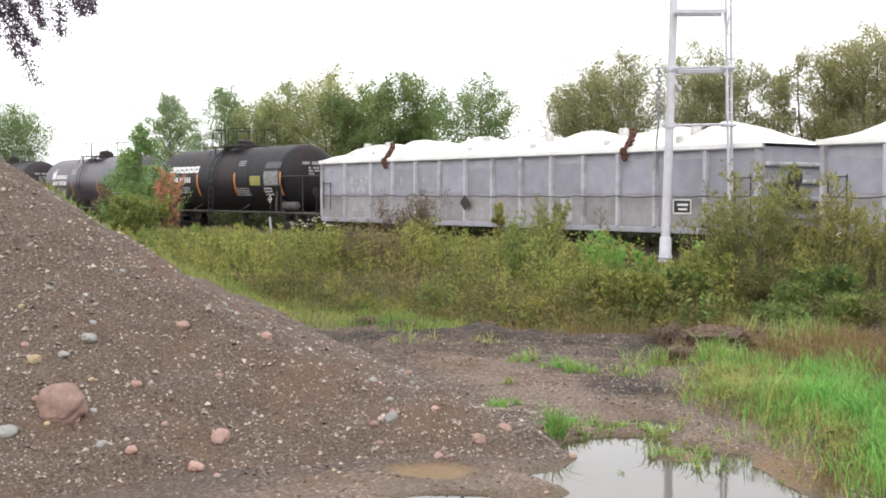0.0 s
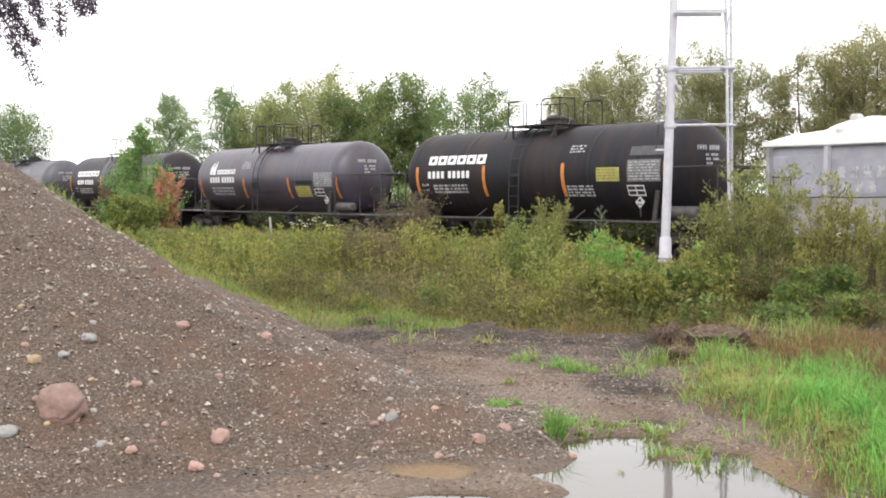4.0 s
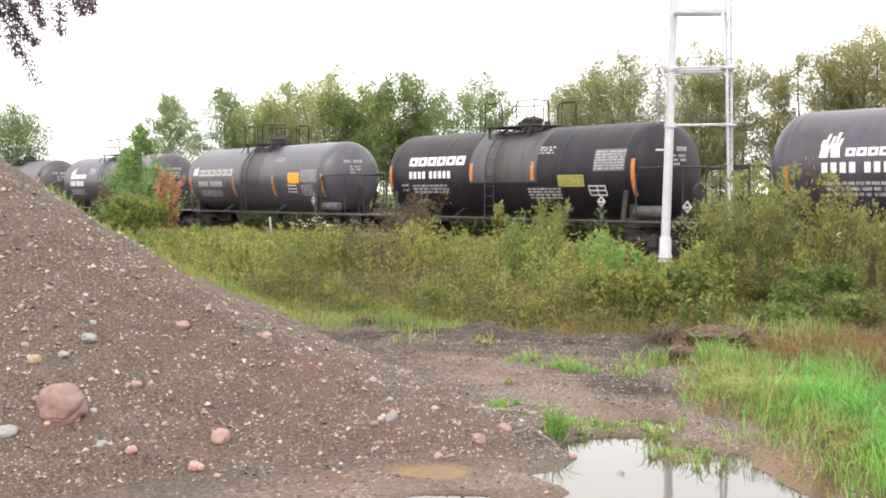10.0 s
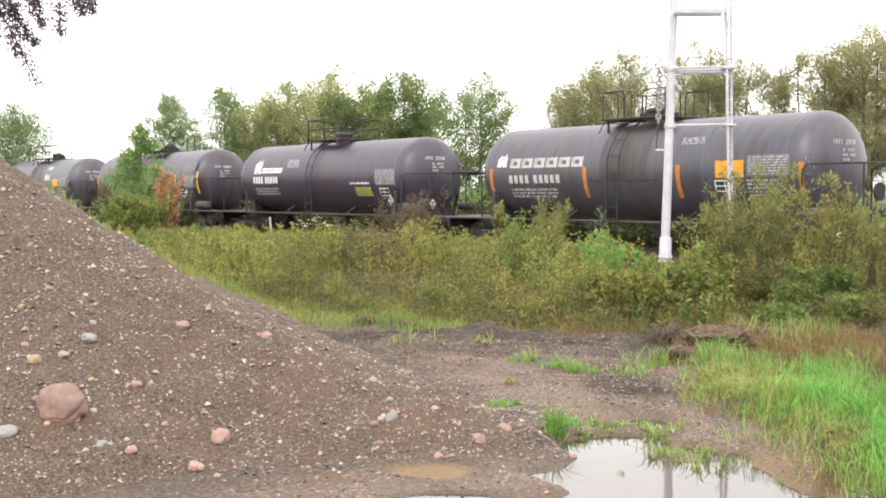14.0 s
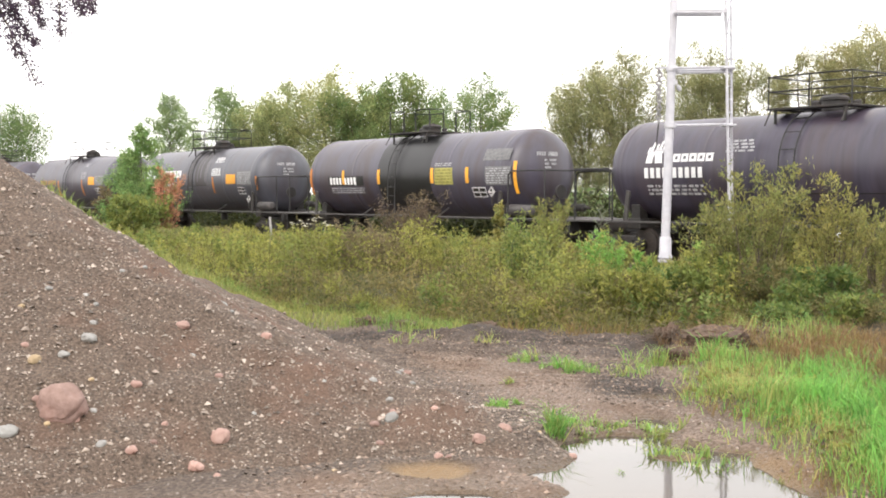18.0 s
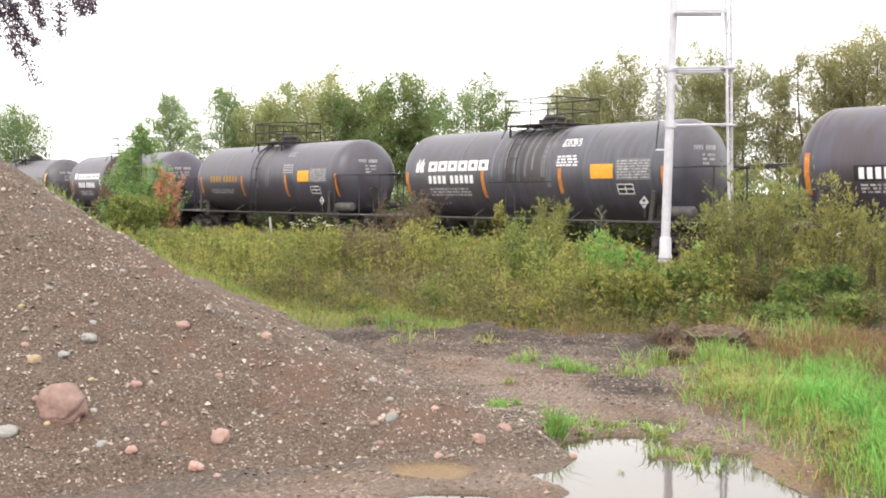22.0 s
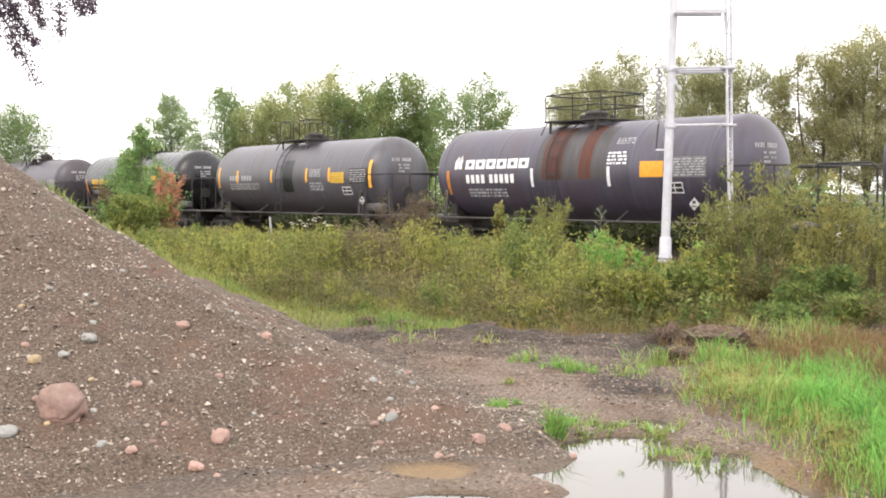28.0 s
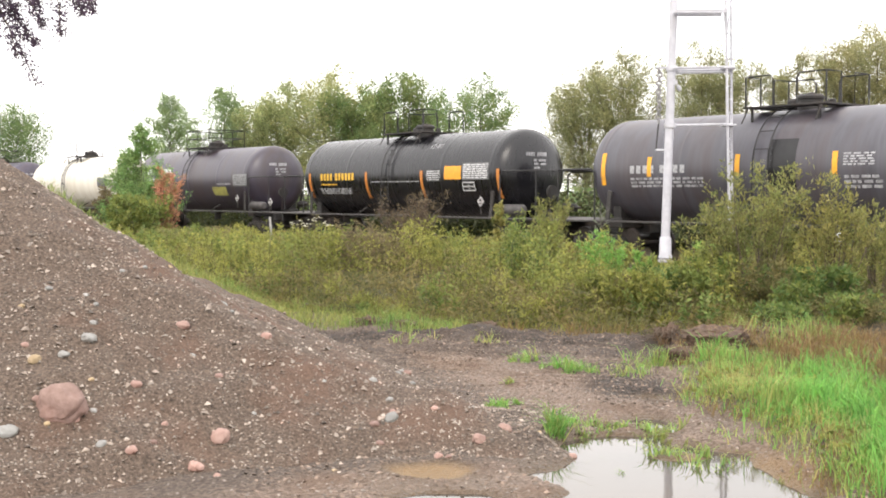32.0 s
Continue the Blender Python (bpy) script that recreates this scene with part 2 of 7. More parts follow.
def part(name, shape, material, parent=None, label="", smooth=35):
    """Links a Build, or a finished mesh, as one object."""
    me = shape.mesh(name, smooth) if isinstance(shape, Build) else shape
    if material and not me.materials:
        me.materials.append(material)
    ob = new(name, me)
    if parent:
        ob.parent = parent
    return tagged(ob, label) if label else ob


def thing(name, label, category, m=None, group="", kind=""):
    ob = new(name)
    ob.empty_display_size = 0.3
    if m:
        ob.matrix_basis = m
    return tagged(ob, label, category, group, kind)


def quad_mesh(name, corners, material, tone=None, smooth=False):
    """corners: n x 4 x 3; every quad is a piece of its own."""
    n = len(corners)
    me = bpy.data.meshes.new(name)
    me.vertices.add(n * 4)
    me.vertices.foreach_set("co", np.asarray(corners, np.float32).ravel())
    me.loops.add(n * 4)
    me.loops.foreach_set("vertex_index", np.arange(n * 4, dtype=np.int32))
    me.polygons.add(n)
    me.polygons.foreach_set("loop_start", np.arange(0, n * 4, 4, dtype=np.int32))
    if smooth:
        me.polygons.foreach_set("use_smooth", np.ones(n, bool))
    if tone is not None:
        at = me.attributes.new("tone", "FLOAT", "POINT")
        at.data.foreach_set("value", np.repeat(np.asarray(tone, np.float32), 4))
    me.update(calc_edges=True)
    me.materials.append(material)
    return me


rng = np.random.default_rng(7)


def unit(v):
    return v / np.maximum(np.linalg.norm(v, axis=1, keepdims=True), 1e-6)


def leaf_quads(at, length, width, droop=0.3, along=None):
    """Pointed leaves, folded a little, at the places given."""
    n = len(at)
    d = rng.normal(size=(n, 3)) if along is None else along + 0.5 * rng.normal(size=(n, 3))
    d[:, 2] -= droop
    d = unit(d)
    s = unit(np.cross(d, rng.normal(size=(n, 3))))
    up = np.cross(s, d)
    L = (length * rng.uniform(0.6, 1.3, n)).reshape(n, 1)
    W = (width * rng.uniform(0.7, 1.3, n))[:, None]
    mid = at + 0.45 * L * d
    return np.stack([at, mid + W * s / 2 + 0.15 * W * up, at + L * d, mid - W * s / 2 + 0.15 * W * up], 1)


def blade_quads(at, height, width, lean, bias=None):
    """Grass blades of two bent pieces."""
    n = len(at)
    h = np.asarray(height)[:, None] * np.ones((n, 1))
    a = rng.uniform(0, 2 * np.pi, n)
    side = np.stack([np.cos(a), np.sin(a), 0 * a], 1)
    b = rng.uniform(0, 2 * np.pi, n)
    out = np.stack([np.cos(b), np.sin(b), 0 * b], 1) * (lean * rng.uniform(0.2, 1.3, n))[:, None] * h
    if bias is not None:
        out[:, :2] += bias * h
    w = width * rng.uniform(0.6, 1.4, n)[:, None]
    z = np.array([0, 0, 1.0])
    m = at + 0.58 * h * z + 0.32 * out
    t = at + 0.97 * h * z * (1 - 0.25 * lean) + out
    q1 = np.stack([at - side * w / 2, at + side * w / 2, m + side * w * 0.42, m - side * w * 0.42], 1)
    q2 = np.stack([m - side * w * 0.42, m + side * w * 0.42, t + side * w * 0.06, t - side * w * 0.06], 1)
    return np.concatenate([q1, q2])


def lattice(ix, iy, seed):
    h = (ix * 374761393 + iy * 668265263 + seed * 1442695041) & 0xFFFFFFFF
    h = ((h ^ (h >> 13)) * 1274126177) & 0xFFFFFFFF
    return ((h ^ (h >> 16)) & 0xFFFF) / 65535.0


def rough(x, y, size, seed=1):
    """Smooth value noise in -1..1 with bumps about size metres wide."""
    x, y = np.asarray(x, float) / size, np.asarray(y, float) / size
    ix, iy = np.floor(x).astype(np.int64), np.floor(y).astype(np.int64)
    fx, fy = x - ix, y - iy
    fx, fy = fx * fx * (3 - 2 * fx), fy * fy * (3 - 2 * fy)
    a = lattice(ix, iy, seed) * (1 - fx) + lattice(ix + 1, iy, seed) * fx
    b = lattice(ix, iy + 1, seed) * (1 - fx) + lattice(ix + 1, iy + 1, seed) * fx
    return 2 * (a * (1 - fy) + b * fy) - 1


def ease(v, lo, hi):
    t = np.clip((np.asarray(v, float) - lo) / (hi - lo), 0, 1)
    return t * t * (3 - 2 * t)


# ---- ground heights ----
WATER_Z = -0.035
GRASS_EDGE_Y = (4.0, 7.2, 10.1, 12.4, 13.4, 20.0)
GRASS_EDGE_X = (2.25, 2.3, 2.35, 2.75, 3.5, 4.2)


def spot(x, y, cx, cy, rx, ry):
    """1 in the middle of an uneven oval, 0 outside."""
    r = np.hypot((x - cx) / rx, (y - cy) / ry) + 0.22 * rough(x, y, 0.35, 5) + 0.1 * rough(x, y, 0.12, 6)
    return 1 - ease(r, 0.55, 1.25)


def across_track(x, y):
    return x * NX + y * NY - PC


def grass_bank(x, y):
    return ease(x - np.interp(y, GRASS_EDGE_Y, GRASS_EDGE_X) + 0.25 * rough(x, y, 0.8, 8), -0.25, 0.35)


def weeds_edge(x):
    return np.interp(x, (-12, -5, -3.4, -2.4, -1.0, 0.3, 1.6, 2.6, 4.5, 9), (19, 16.5, 17.2, 17.7, 16.6, 15.5, 15.0, 14.6, 14.9, 15.2))


def ground_height(x, y):
    x, y = np.asarray(x, float), np.asarray(y, float)
    near = 1 - ease(np.hypot(x, y - 10), 14, 30)
    z = near * (0.028 * rough(x, y, 1.3, 1) + 0.014 * rough(x, y, 0.4, 2) + 0.006 * rough(x, y, 0.13, 3)) + 0.02
    hollow = np.maximum.reduce([spot(x, y, 1.25, 8.25, 0.42, 0.85), spot(x, y, 1.12, 7.25, 0.42, 0.75), spot(x, y, 1.0, 6.75, 0.55, 0.45), 0.8 * spot(x, y, 1.65, 7.45, 0.5, 0.62), 0.75 * spot(x, y, 2.05, 7.0, 0.55, 0.32),
                                spot(x, y, 0.02, 6.85, 0.36, 0.2), 0.5 * spot(x, y, 0.72, 7.45, 0.28, 0.14), 0.9 * spot(x, y, 1.6, 9.0, 0.26, 0.55), 0.7 * spot(x, y, 1.8, 7.85, 0.38, 0.5)])
    z = z - 0.12 * hollow * (0.8 + 0.5 * rough(x, y, 0.25, 9))
    z = z + 0.02 * spot(x, y, 1.95, 7.6, 0.4, 0.4) * rough(x, y, 0.07, 16) + 0.025 * spot(x, y, 1.5, 8.9, 0.45, 0.5) * rough(x, y, 0.09, 17)
    shoal = spot(x, y, 1.78, 7.3, 0.42, 0.5)
    z = z * (1 - shoal) + shoal * (WATER_Z - 0.03 + 0.02 * rough(x, y, 0.11, 36) + 0.012 * rough(x, y, 0.24, 37))
    road = np.exp(-((x - np.interp(y, (8, 10, 12, 14), (0.9, 0.75, 0.2, -0.9))) / 0.9) ** 2) * near
    z = z + 0.012 * road * np.sin(9.0 * (x + 0.45 * y) + 1.5 * rough(x, y, 0.8, 10))
    tread = spot(x, y, -0.15, 12.3, 0.75, 1.0) + spot(x, y, 1.0, 11.0, 0.5, 0.7)
    z = z + 0.022 * tread * np.sin(24.0 * (y + 0.12 * x)) + 0.02 * near * np.abs(rough(x, y, 0.22, 4)) * ease(y, 9.5, 12.5)
    z = z + 0.05 * spot(x, y, 0.4, 8.75, 0.6, 0.75) * (1 + 0.4 * rough(x, y, 0.3, 19))
    z = z + 0.1 * grass_bank(x, y) * near
    lumps = np.maximum(rough(x, y, 0.55, 11), -0.2) + 0.5 * rough(x, y, 0.2, 12)
    band = np.exp(-((y - 13.9 - 0.25 * rough(x, y, 1.5, 13)) / 0.75) ** 2) * ease(x, -2.2, -0.8) * (1 - ease(x, 3.4, 4.6))
    z = z + band * (0.05 + 0.09 * lumps + 0.04 * rough(x, y, 0.16, 18))
    for cx, cy, r, h in ((2.55, 13.2, 0.25, 0.1), (3.0, 12.6, 0.4, 0.06), (-0.8, 15.2, 0.35, 0.1), (0.5, 14.7, 0.25, 0.05), (1.85, 10.2, 0.22, -0.12)):
        z = z + h * np.exp(-(((x - cx) / r) ** 2 + ((y - cy) / r) ** 2)) * (1 + 0.4 * lumps)
    silt = spot(x, y, -0.12, 7.5, 0.36, 0.22)
    z = z * (1 - silt) + silt * (WATER_Z + 0.012)
    d = np.abs(across_track(x, y))
    z = z - 0.52 * (1 - ease(d, 2.4, 3.4))
    return z


# ---- the gravel heap ----
def heap_height(x, y):
    d = -0.9417 * (x - 0.85) - 0.3365 * (y - 8.0)
    f = -0.524 * (x + 0.4) + 0.852 * (y - 7.8)
    f = np.maximum(f, 0.9 * (y - 7.76))
    a = np.interp(d, (-9, 0, 0.5, 1.06, 2.05, 2.84, 3.72, 5.5, 9), (-4.7, 0, 0.33, 0.56, 1.0, 1.55, 2.12, 2.9, 3.1))
    b = np.interp(f, (-9, 0, 5.4, 6.6, 12), (-5.6, 0, 3.35, 3.35, 0))
    k = 0.25
    h = np.maximum(k - np.abs(a - b), 0) / k
    z = np.minimum(a, b) - h * h * k * 0.25
    z = z + 0.045 * rough(x, y, 0.8, 21) + 0.04 * rough(x, y, 0.33, 22) + 0.03 * rough(x, y, 0.14, 23)
    return z - 0.06


# ---- ground sheet, water, heap ----
def ground_material():
    m = bpy.data.materials.new("yard_ground")
    m.use_nodes = True
    n, l = m.node_tree.nodes, m.node_tree.links
    p = n["Principled BSDF"]
    tc = n.new("ShaderNodeTexCoord")

    def tex(kind, s, detail=6.0):
        t = n.new(kind)
        t.inputs["Scale"].default_value = s
        if "Detail" in t.inputs:
            t.inputs["Detail"].default_value = detail
        l.new(tc.outputs["Object"], t.inputs["Vector"])
        return t

    def mix(fac, a, b):
        k = n.new("ShaderNodeMix")
        k.data_type = "RGBA"
        for sock, v in ((k.inputs["Factor"], fac), (k.inputs["A"], a), (k.inputs["B"], b)):
            if isinstance(v, tuple):
                sock.default_value = (*v, 1)
            else:
                l.new(v, sock)
        return k.outputs["Result"]

    def attr(name):
        a = n.new("ShaderNodeAttribute")
        a.attribute_name = name
        return a.outputs["Fac"]

    def rise(src, lo, hi):
        r = n.new("ShaderNodeMapRange")
        r.inputs["From Min"].default_value, r.inputs["From Max"].default_value = lo, hi
        l.new(src, r.inputs["Value"])
        return r.outputs[0]

    fine = tex("ShaderNodeTexNoise", 34.0)
    broad = tex("ShaderNodeTexNoise", 1.7)
    grit = tex("ShaderNodeTexVoronoi", 55.0)
    dirt = mix(rise(fine.outputs["Fac"], 0.37, 0.63), (0.115, 0.082, 0.063), (0.3, 0.225, 0.176))
    dirt = mix(rise(broad.outputs["Fac"], 0.45, 0.7), dirt, (0.15, 0.095, 0.064))
    dirt = mix(rise(grit.outputs["Distance"], 0.16, 0.05), dirt, (0.26, 0.225, 0.195))
    soil = mix(rise(fine.outputs["Fac"], 0.3, 0.7), (0.018, 0.014, 0.012), (0.066, 0.05, 0.041))
    green = mix(rise(fine.outputs["Fac"], 0.3, 0.7), (0.028, 0.028, 0.012), (0.08, 0.062, 0.032))
    heap_dirt = mix(rise(fine.outputs["Fac"], 0.37, 0.63), (0.062, 0.045, 0.035), (0.155, 0.118, 0.093))
    col = mix(attr("grit"), dirt, heap_dirt)
    col = mix(attr("soil"), col, soil)
    col = mix(attr("green"), col, green)
    straw = mix(rise(fine.outputs["Fac"], 0.35, 0.65), (0.06, 0.048, 0.026), (0.18, 0.135, 0.078))
    col = mix(attr("straw"), col, straw)
    col = mix(attr("wet"), col, (0.12, 0.08, 0.045))
    col = mix(attr("mud"), col, (0.26, 0.165, 0.075))
    l.new(col, p.inputs["Base Color"])
    r = n.new("ShaderNodeMapRange")
    r.inputs["To Min"].default_value, r.inputs["To Max"].default_value = 0.85, 0.35
    l.new(attr("wet"), r.inputs["Value"])
    l.new(r.outputs[0], p.inputs["Roughness"])
    b = n.new("ShaderNodeBump")
    b.inputs["Strength"].default_value, b.inputs["Distance"].default_value = 1.0, 0.06
    l.new(fine.outputs["Fac"], b.inputs["Height"])
    l.new(b.outputs[0], p.inputs["Normal"])
    return m


def sheet(name, xs, ys, height, attrs=()):
    X, Y = np.meshgrid(xs, ys)
    Z = height(X, Y)
    w, h = len(xs), len(ys)
    me = bpy.data.meshes.new(name)
    me.vertices.add(w * h)
    me.vertices.foreach_set("co", np.stack([X, Y, Z], -1).astype(np.float32).ravel())
    i = (np.arange(h - 1)[:, None] * w + np.arange(w - 1)[None, :]).ravel()
    q = np.stack([i, i + 1, i + w + 1, i + w], 1).astype(np.int32)
    me.loops.add(q.size)
    me.loops.foreach_set("vertex_index", q.ravel())
    me.polygons.add(len(q))
    me.polygons.foreach_set("loop_start", np.arange(0, q.size, 4, dtype=np.int32))
    me.polygons.foreach_set("use_smooth", np.ones(len(q), bool))
    for key, f in attrs:
        at = me.attributes.new(key, "FLOAT", "POINT")
        at.data.foreach_set("value", np.clip(f(X, Y), 0, 1).astype(np.float32).ravel())
    me.update(calc_edges=True)
    return me


def graded(dense_lo, dense_hi, step, lo, hi):
    out = list(np.arange(dense_lo, dense_hi, step))
    s, v = step, out[-1]
    while v < hi:
        s *= 1.16
        v += s
        out.append(v)
    s, v, left = step, dense_lo, []
    while v > lo:
        s *= 1.16
        v -= s
        left.append(v)
    return np.array(left[::-1] + out)


def soil_mask(x, y):
    band = np.exp(-((y - 13.9 - 0.3 * rough(x, y, 1.5, 13)) / 0.8) ** 2) * ease(x, -2.6, -1.0) * (1 - ease(x, 3.6, 4.8))
    dark = band * (1.25 + 0.7 * rough(x, y, 0.5, 31))
    patch = spot(x, y, 1.75, 10.4, 0.5, 0.7) + 0.8 * spot(x, y, 1.7, 11.6, 0.5, 0.9) + 0.6 * spot(x, y, 0.7, 13.0, 1.6, 0.6)
    furrow = np.exp(-((y - 13.3 + 2.65 * (x - 0.75) + 0.5 * rough(x, y, 0.7, 33)) / 1.0) ** 2) * ease(x, -0.3, 0.5) * (1 - ease(x, 2.0, 2.4)) * (0.6 + 0.5 * rough(x, y, 0.3, 34))
    return np.maximum.reduce([dark, patch, furrow, 0.9 * spot(x, y, 2.4, 13.0, 1.0, 0.9), 0.8 * spot(x, y, 4.3, 13.1, 1.4, 1.3)])


def green_mask(x, y):
    return np.maximum(0.9 * grass_bank(x, y), ease(y - weeds_edge(x) + 0.4 * rough(x, y, 0.7, 14), -0.9, 0.3))


def straw_mask(x, y):
    return 0.55 * grass_bank(x, y) * (1 - ease(y, 9.5, 11.5)) * ease(y, 2.0, 5.0)


def grit_mask(x, y):
    return np.maximum(1 - ease(-heap_height(x, y) + 0.12 * rough(x, y, 0.4, 35), 0.05, 0.4), spot(x, y, 0.4, 8.75, 0.7, 0.85))


def mud_mask(x, y):
    return np.maximum(0.95 * spot(x, y, -0.12, 7.5, 0.34, 0.2), 0.6 * spot(x, y, 1.9, 7.4, 0.55, 0.6))


def wet_mask(x, y):
    return 1 - ease(ground_height(x, y), WATER_Z + 0.0, WATER_Z + 0.05)


ground = part("ground", sheet("ground", graded(-3.5, 5.5, 0.05, -3000, 3000), graded(6.3, 15.5, 0.045, -400, 3500), ground_height,
                              (("soil", soil_mask), ("green", green_mask), ("wet", wet_mask), ("mud", mud_mask), ("grit", grit_mask), ("straw", straw_mask))), ground_material())
tagged(ground, "wet brown gravelly yard with grass beyond", "ground", kind="structure")

water = part("water", sheet("water", np.arange(-1.2, 3.2, 0.2), np.arange(5.0, 10.2, 0.2), lambda x, y: x * 0 + WATER_Z), WATER)
tagged(water, "shallow muddy rain puddles reflecting the white sky", "puddle", kind="structure")

HEAP = ramp_material("damp_pit_gravel", (0.04, 0.027, 0.02), (0.19, 0.14, 0.106), (0.15, 0.082, 0.054), rough=0.9, scale=48, stain=1.5, bump=1.0, bscale=80, stain_mix=0.65)
heap = part("gravel_mound", sheet("gravel_mound", np.concatenate([np.arange(-11, -4.6, 0.25), np.arange(-4.6, 1.7, 0.045)]),
                                 np.concatenate([np.arange(4.5, 11.5, 0.045), np.arange(11.5, 20, 0.3)]), heap_height), HEAP)
tagged(heap, "large heap of damp grey-brown pit gravel with stones", "gravel mound")


# ---- stones and pebbles ----
def top_height(x, y):
    return np.maximum(heap_height(x, y), ground_height(x, y))


def stone(x, y, size, material, label, seed, flat=0.75, sink=0.3, group="stones on the gravel pile"):
    bm = bmesh.new()
    bmesh.ops.create_icosphere(bm, subdivisions=5 if size > 0.3 else 4 if size > 0.1 else 3, radius=0.5)
    r = random.Random(seed)
    sx, sy, sz = r.uniform(0.9, 1.15), r.uniform(0.75, 1.0), flat * r.uniform(0.85, 1.1)
    off = Vector((r.uniform(-9, 9), r.uniform(-9, 9), r.uniform(-9, 9)))
    for v in bm.verts:
        k = 1 + 0.26 * noise.noise(v.co * 2.0 + off) + 0.1 * noise.noise(v.co * 5.0 + off) - 0.1 * max(0.0, 1 - abs(noise.noise(v.co * 1.7 - off)) * 14)
        v.co = Vector((v.co.x * sx, v.co.y * sy, v.co.z * sz)) * k * size
        for cut in range(8):
            nrm = Vector((math.cos(cut * 2.1 + seed), math.sin(cut * 2.1 + seed), 0.15 + 0.25 * (cut % 4))).normalized()
            lim = size * (0.33 + 0.025 * cut)
            if v.co.dot(nrm) > lim:
                v.co -= nrm * (v.co.dot(nrm) - lim) * 0.7
        v.co *= 1 + 0.045 * noise.noise(v.co * 6 / size + off) + 0.02 * noise.noise(v.co * 15 / size + off)
    for f in bm.faces:
        f.smooth = True
    me = bpy.data.meshes.new("stone")
    bm.to_mesh(me)
    bm.free()
    z = float(top_height(x, y))
    ob = part("stone", me, material)
    ob.matrix_basis = pose(x, y, z + size * (0.42 * flat - sink), r.uniform(-12, 12), r.uniform(-12, 12), r.uniform(0, 360))
    return tagged(ob, label, "stone", group)


for i, (x, y, s) in enumerate(((-2.46, 7.43, 0.39), (-1.48, 7.63, 0.164), (-1.34, 8.77, 0.09), (-1.94, 8.59, 0.11), (-2.1, 7.86, 0.089), (-1.84, 7.6, 0.054), (-0.48, 8.11, 0.083),
                               (-1.59, 8.17, 0.071), (-0.36, 8.26, 0.051), (-0.06, 8.33, 0.064), (-2.87, 7.92, 0.065), (0.25, 8.0, 0.112), (0.44, 8.24, 0.115), (-1.58, 7.3, 0.11),
                               (-1.96, 7.23, 0.08), (-1.42, 7.2, 0.055), (-2.35, 7.36, 0.055), (-1.86, 7.38, 0.055), (0.9, 8.0, 0.07), (-0.44, 7.95, 0.066), (-0.03, 7.82, 0.068), (0.04, 7.8, 0.053), (-0.3, 9.55, 0.08), (-2.62, 7.45, 0.08))):
    stone(x, y, s, PINK, "large pink granite boulder on the gravel" if s > 0.3 else "rounded pink granite stone on the gravel", 3 + i, 0.85 if s > 0.3 else 0.7, 0.38 if s > 0.3 else 0.28)
for i, (x, y, s) in enumerate(((-2.49, 8.1, 0.124), (-2.6, 7.89, 0.097), (-1.84, 9.6, 0.11), (-0.53, 8.66, 0.08), (-0.37, 8.2, 0.118), (-2.72, 7.15, 0.15), (-2.28, 7.49, 0.054),
                               (-0.35, 9.64, 0.06), (-0.24, 9.03, 0.055), (-0.39, 8.46, 0.069), (-2.47, 8.91, 0.055), (-2.35, 9.11, 0.056), (-2.9, 8.49, 0.061), (-2.64, 8.54, 0.048),
                               (-2.54, 8.45, 0.056), (-2.5, 8.25, 0.063), (-1.81, 8.33, 0.043), (-0.87, 8.44, 0.039), (-1.65, 9.01, 0.046), (-0.04, 9.22, 0.052), (-1.31, 7.96, 0.041), (-0.36, 9.25, 0.06), (0.0, 9.6, 0.062), (-0.02, 9.3, 0.055), (-2.15, 7.23, 0.08))):
    stone(x, y, s, GREYSTONE, "pale grey rounded stone on the gravel", 40 + i, 0.65)
for i, (x, y, s) in enumerate(((-2.76, 7.79, 0.108), (-2.37, 7.76, 0.048), (-2.5, 7.26, 0.048), (-3.01, 8.25, 0.051), (-2.24, 9.48, 0.049), (-0.7, 7.4, 0.045), (0.7, 8.35, 0.045))):
    stone(x, y, s, TANSTONE, "yellowish tan stone on the gravel", 70 + i, 0.65)


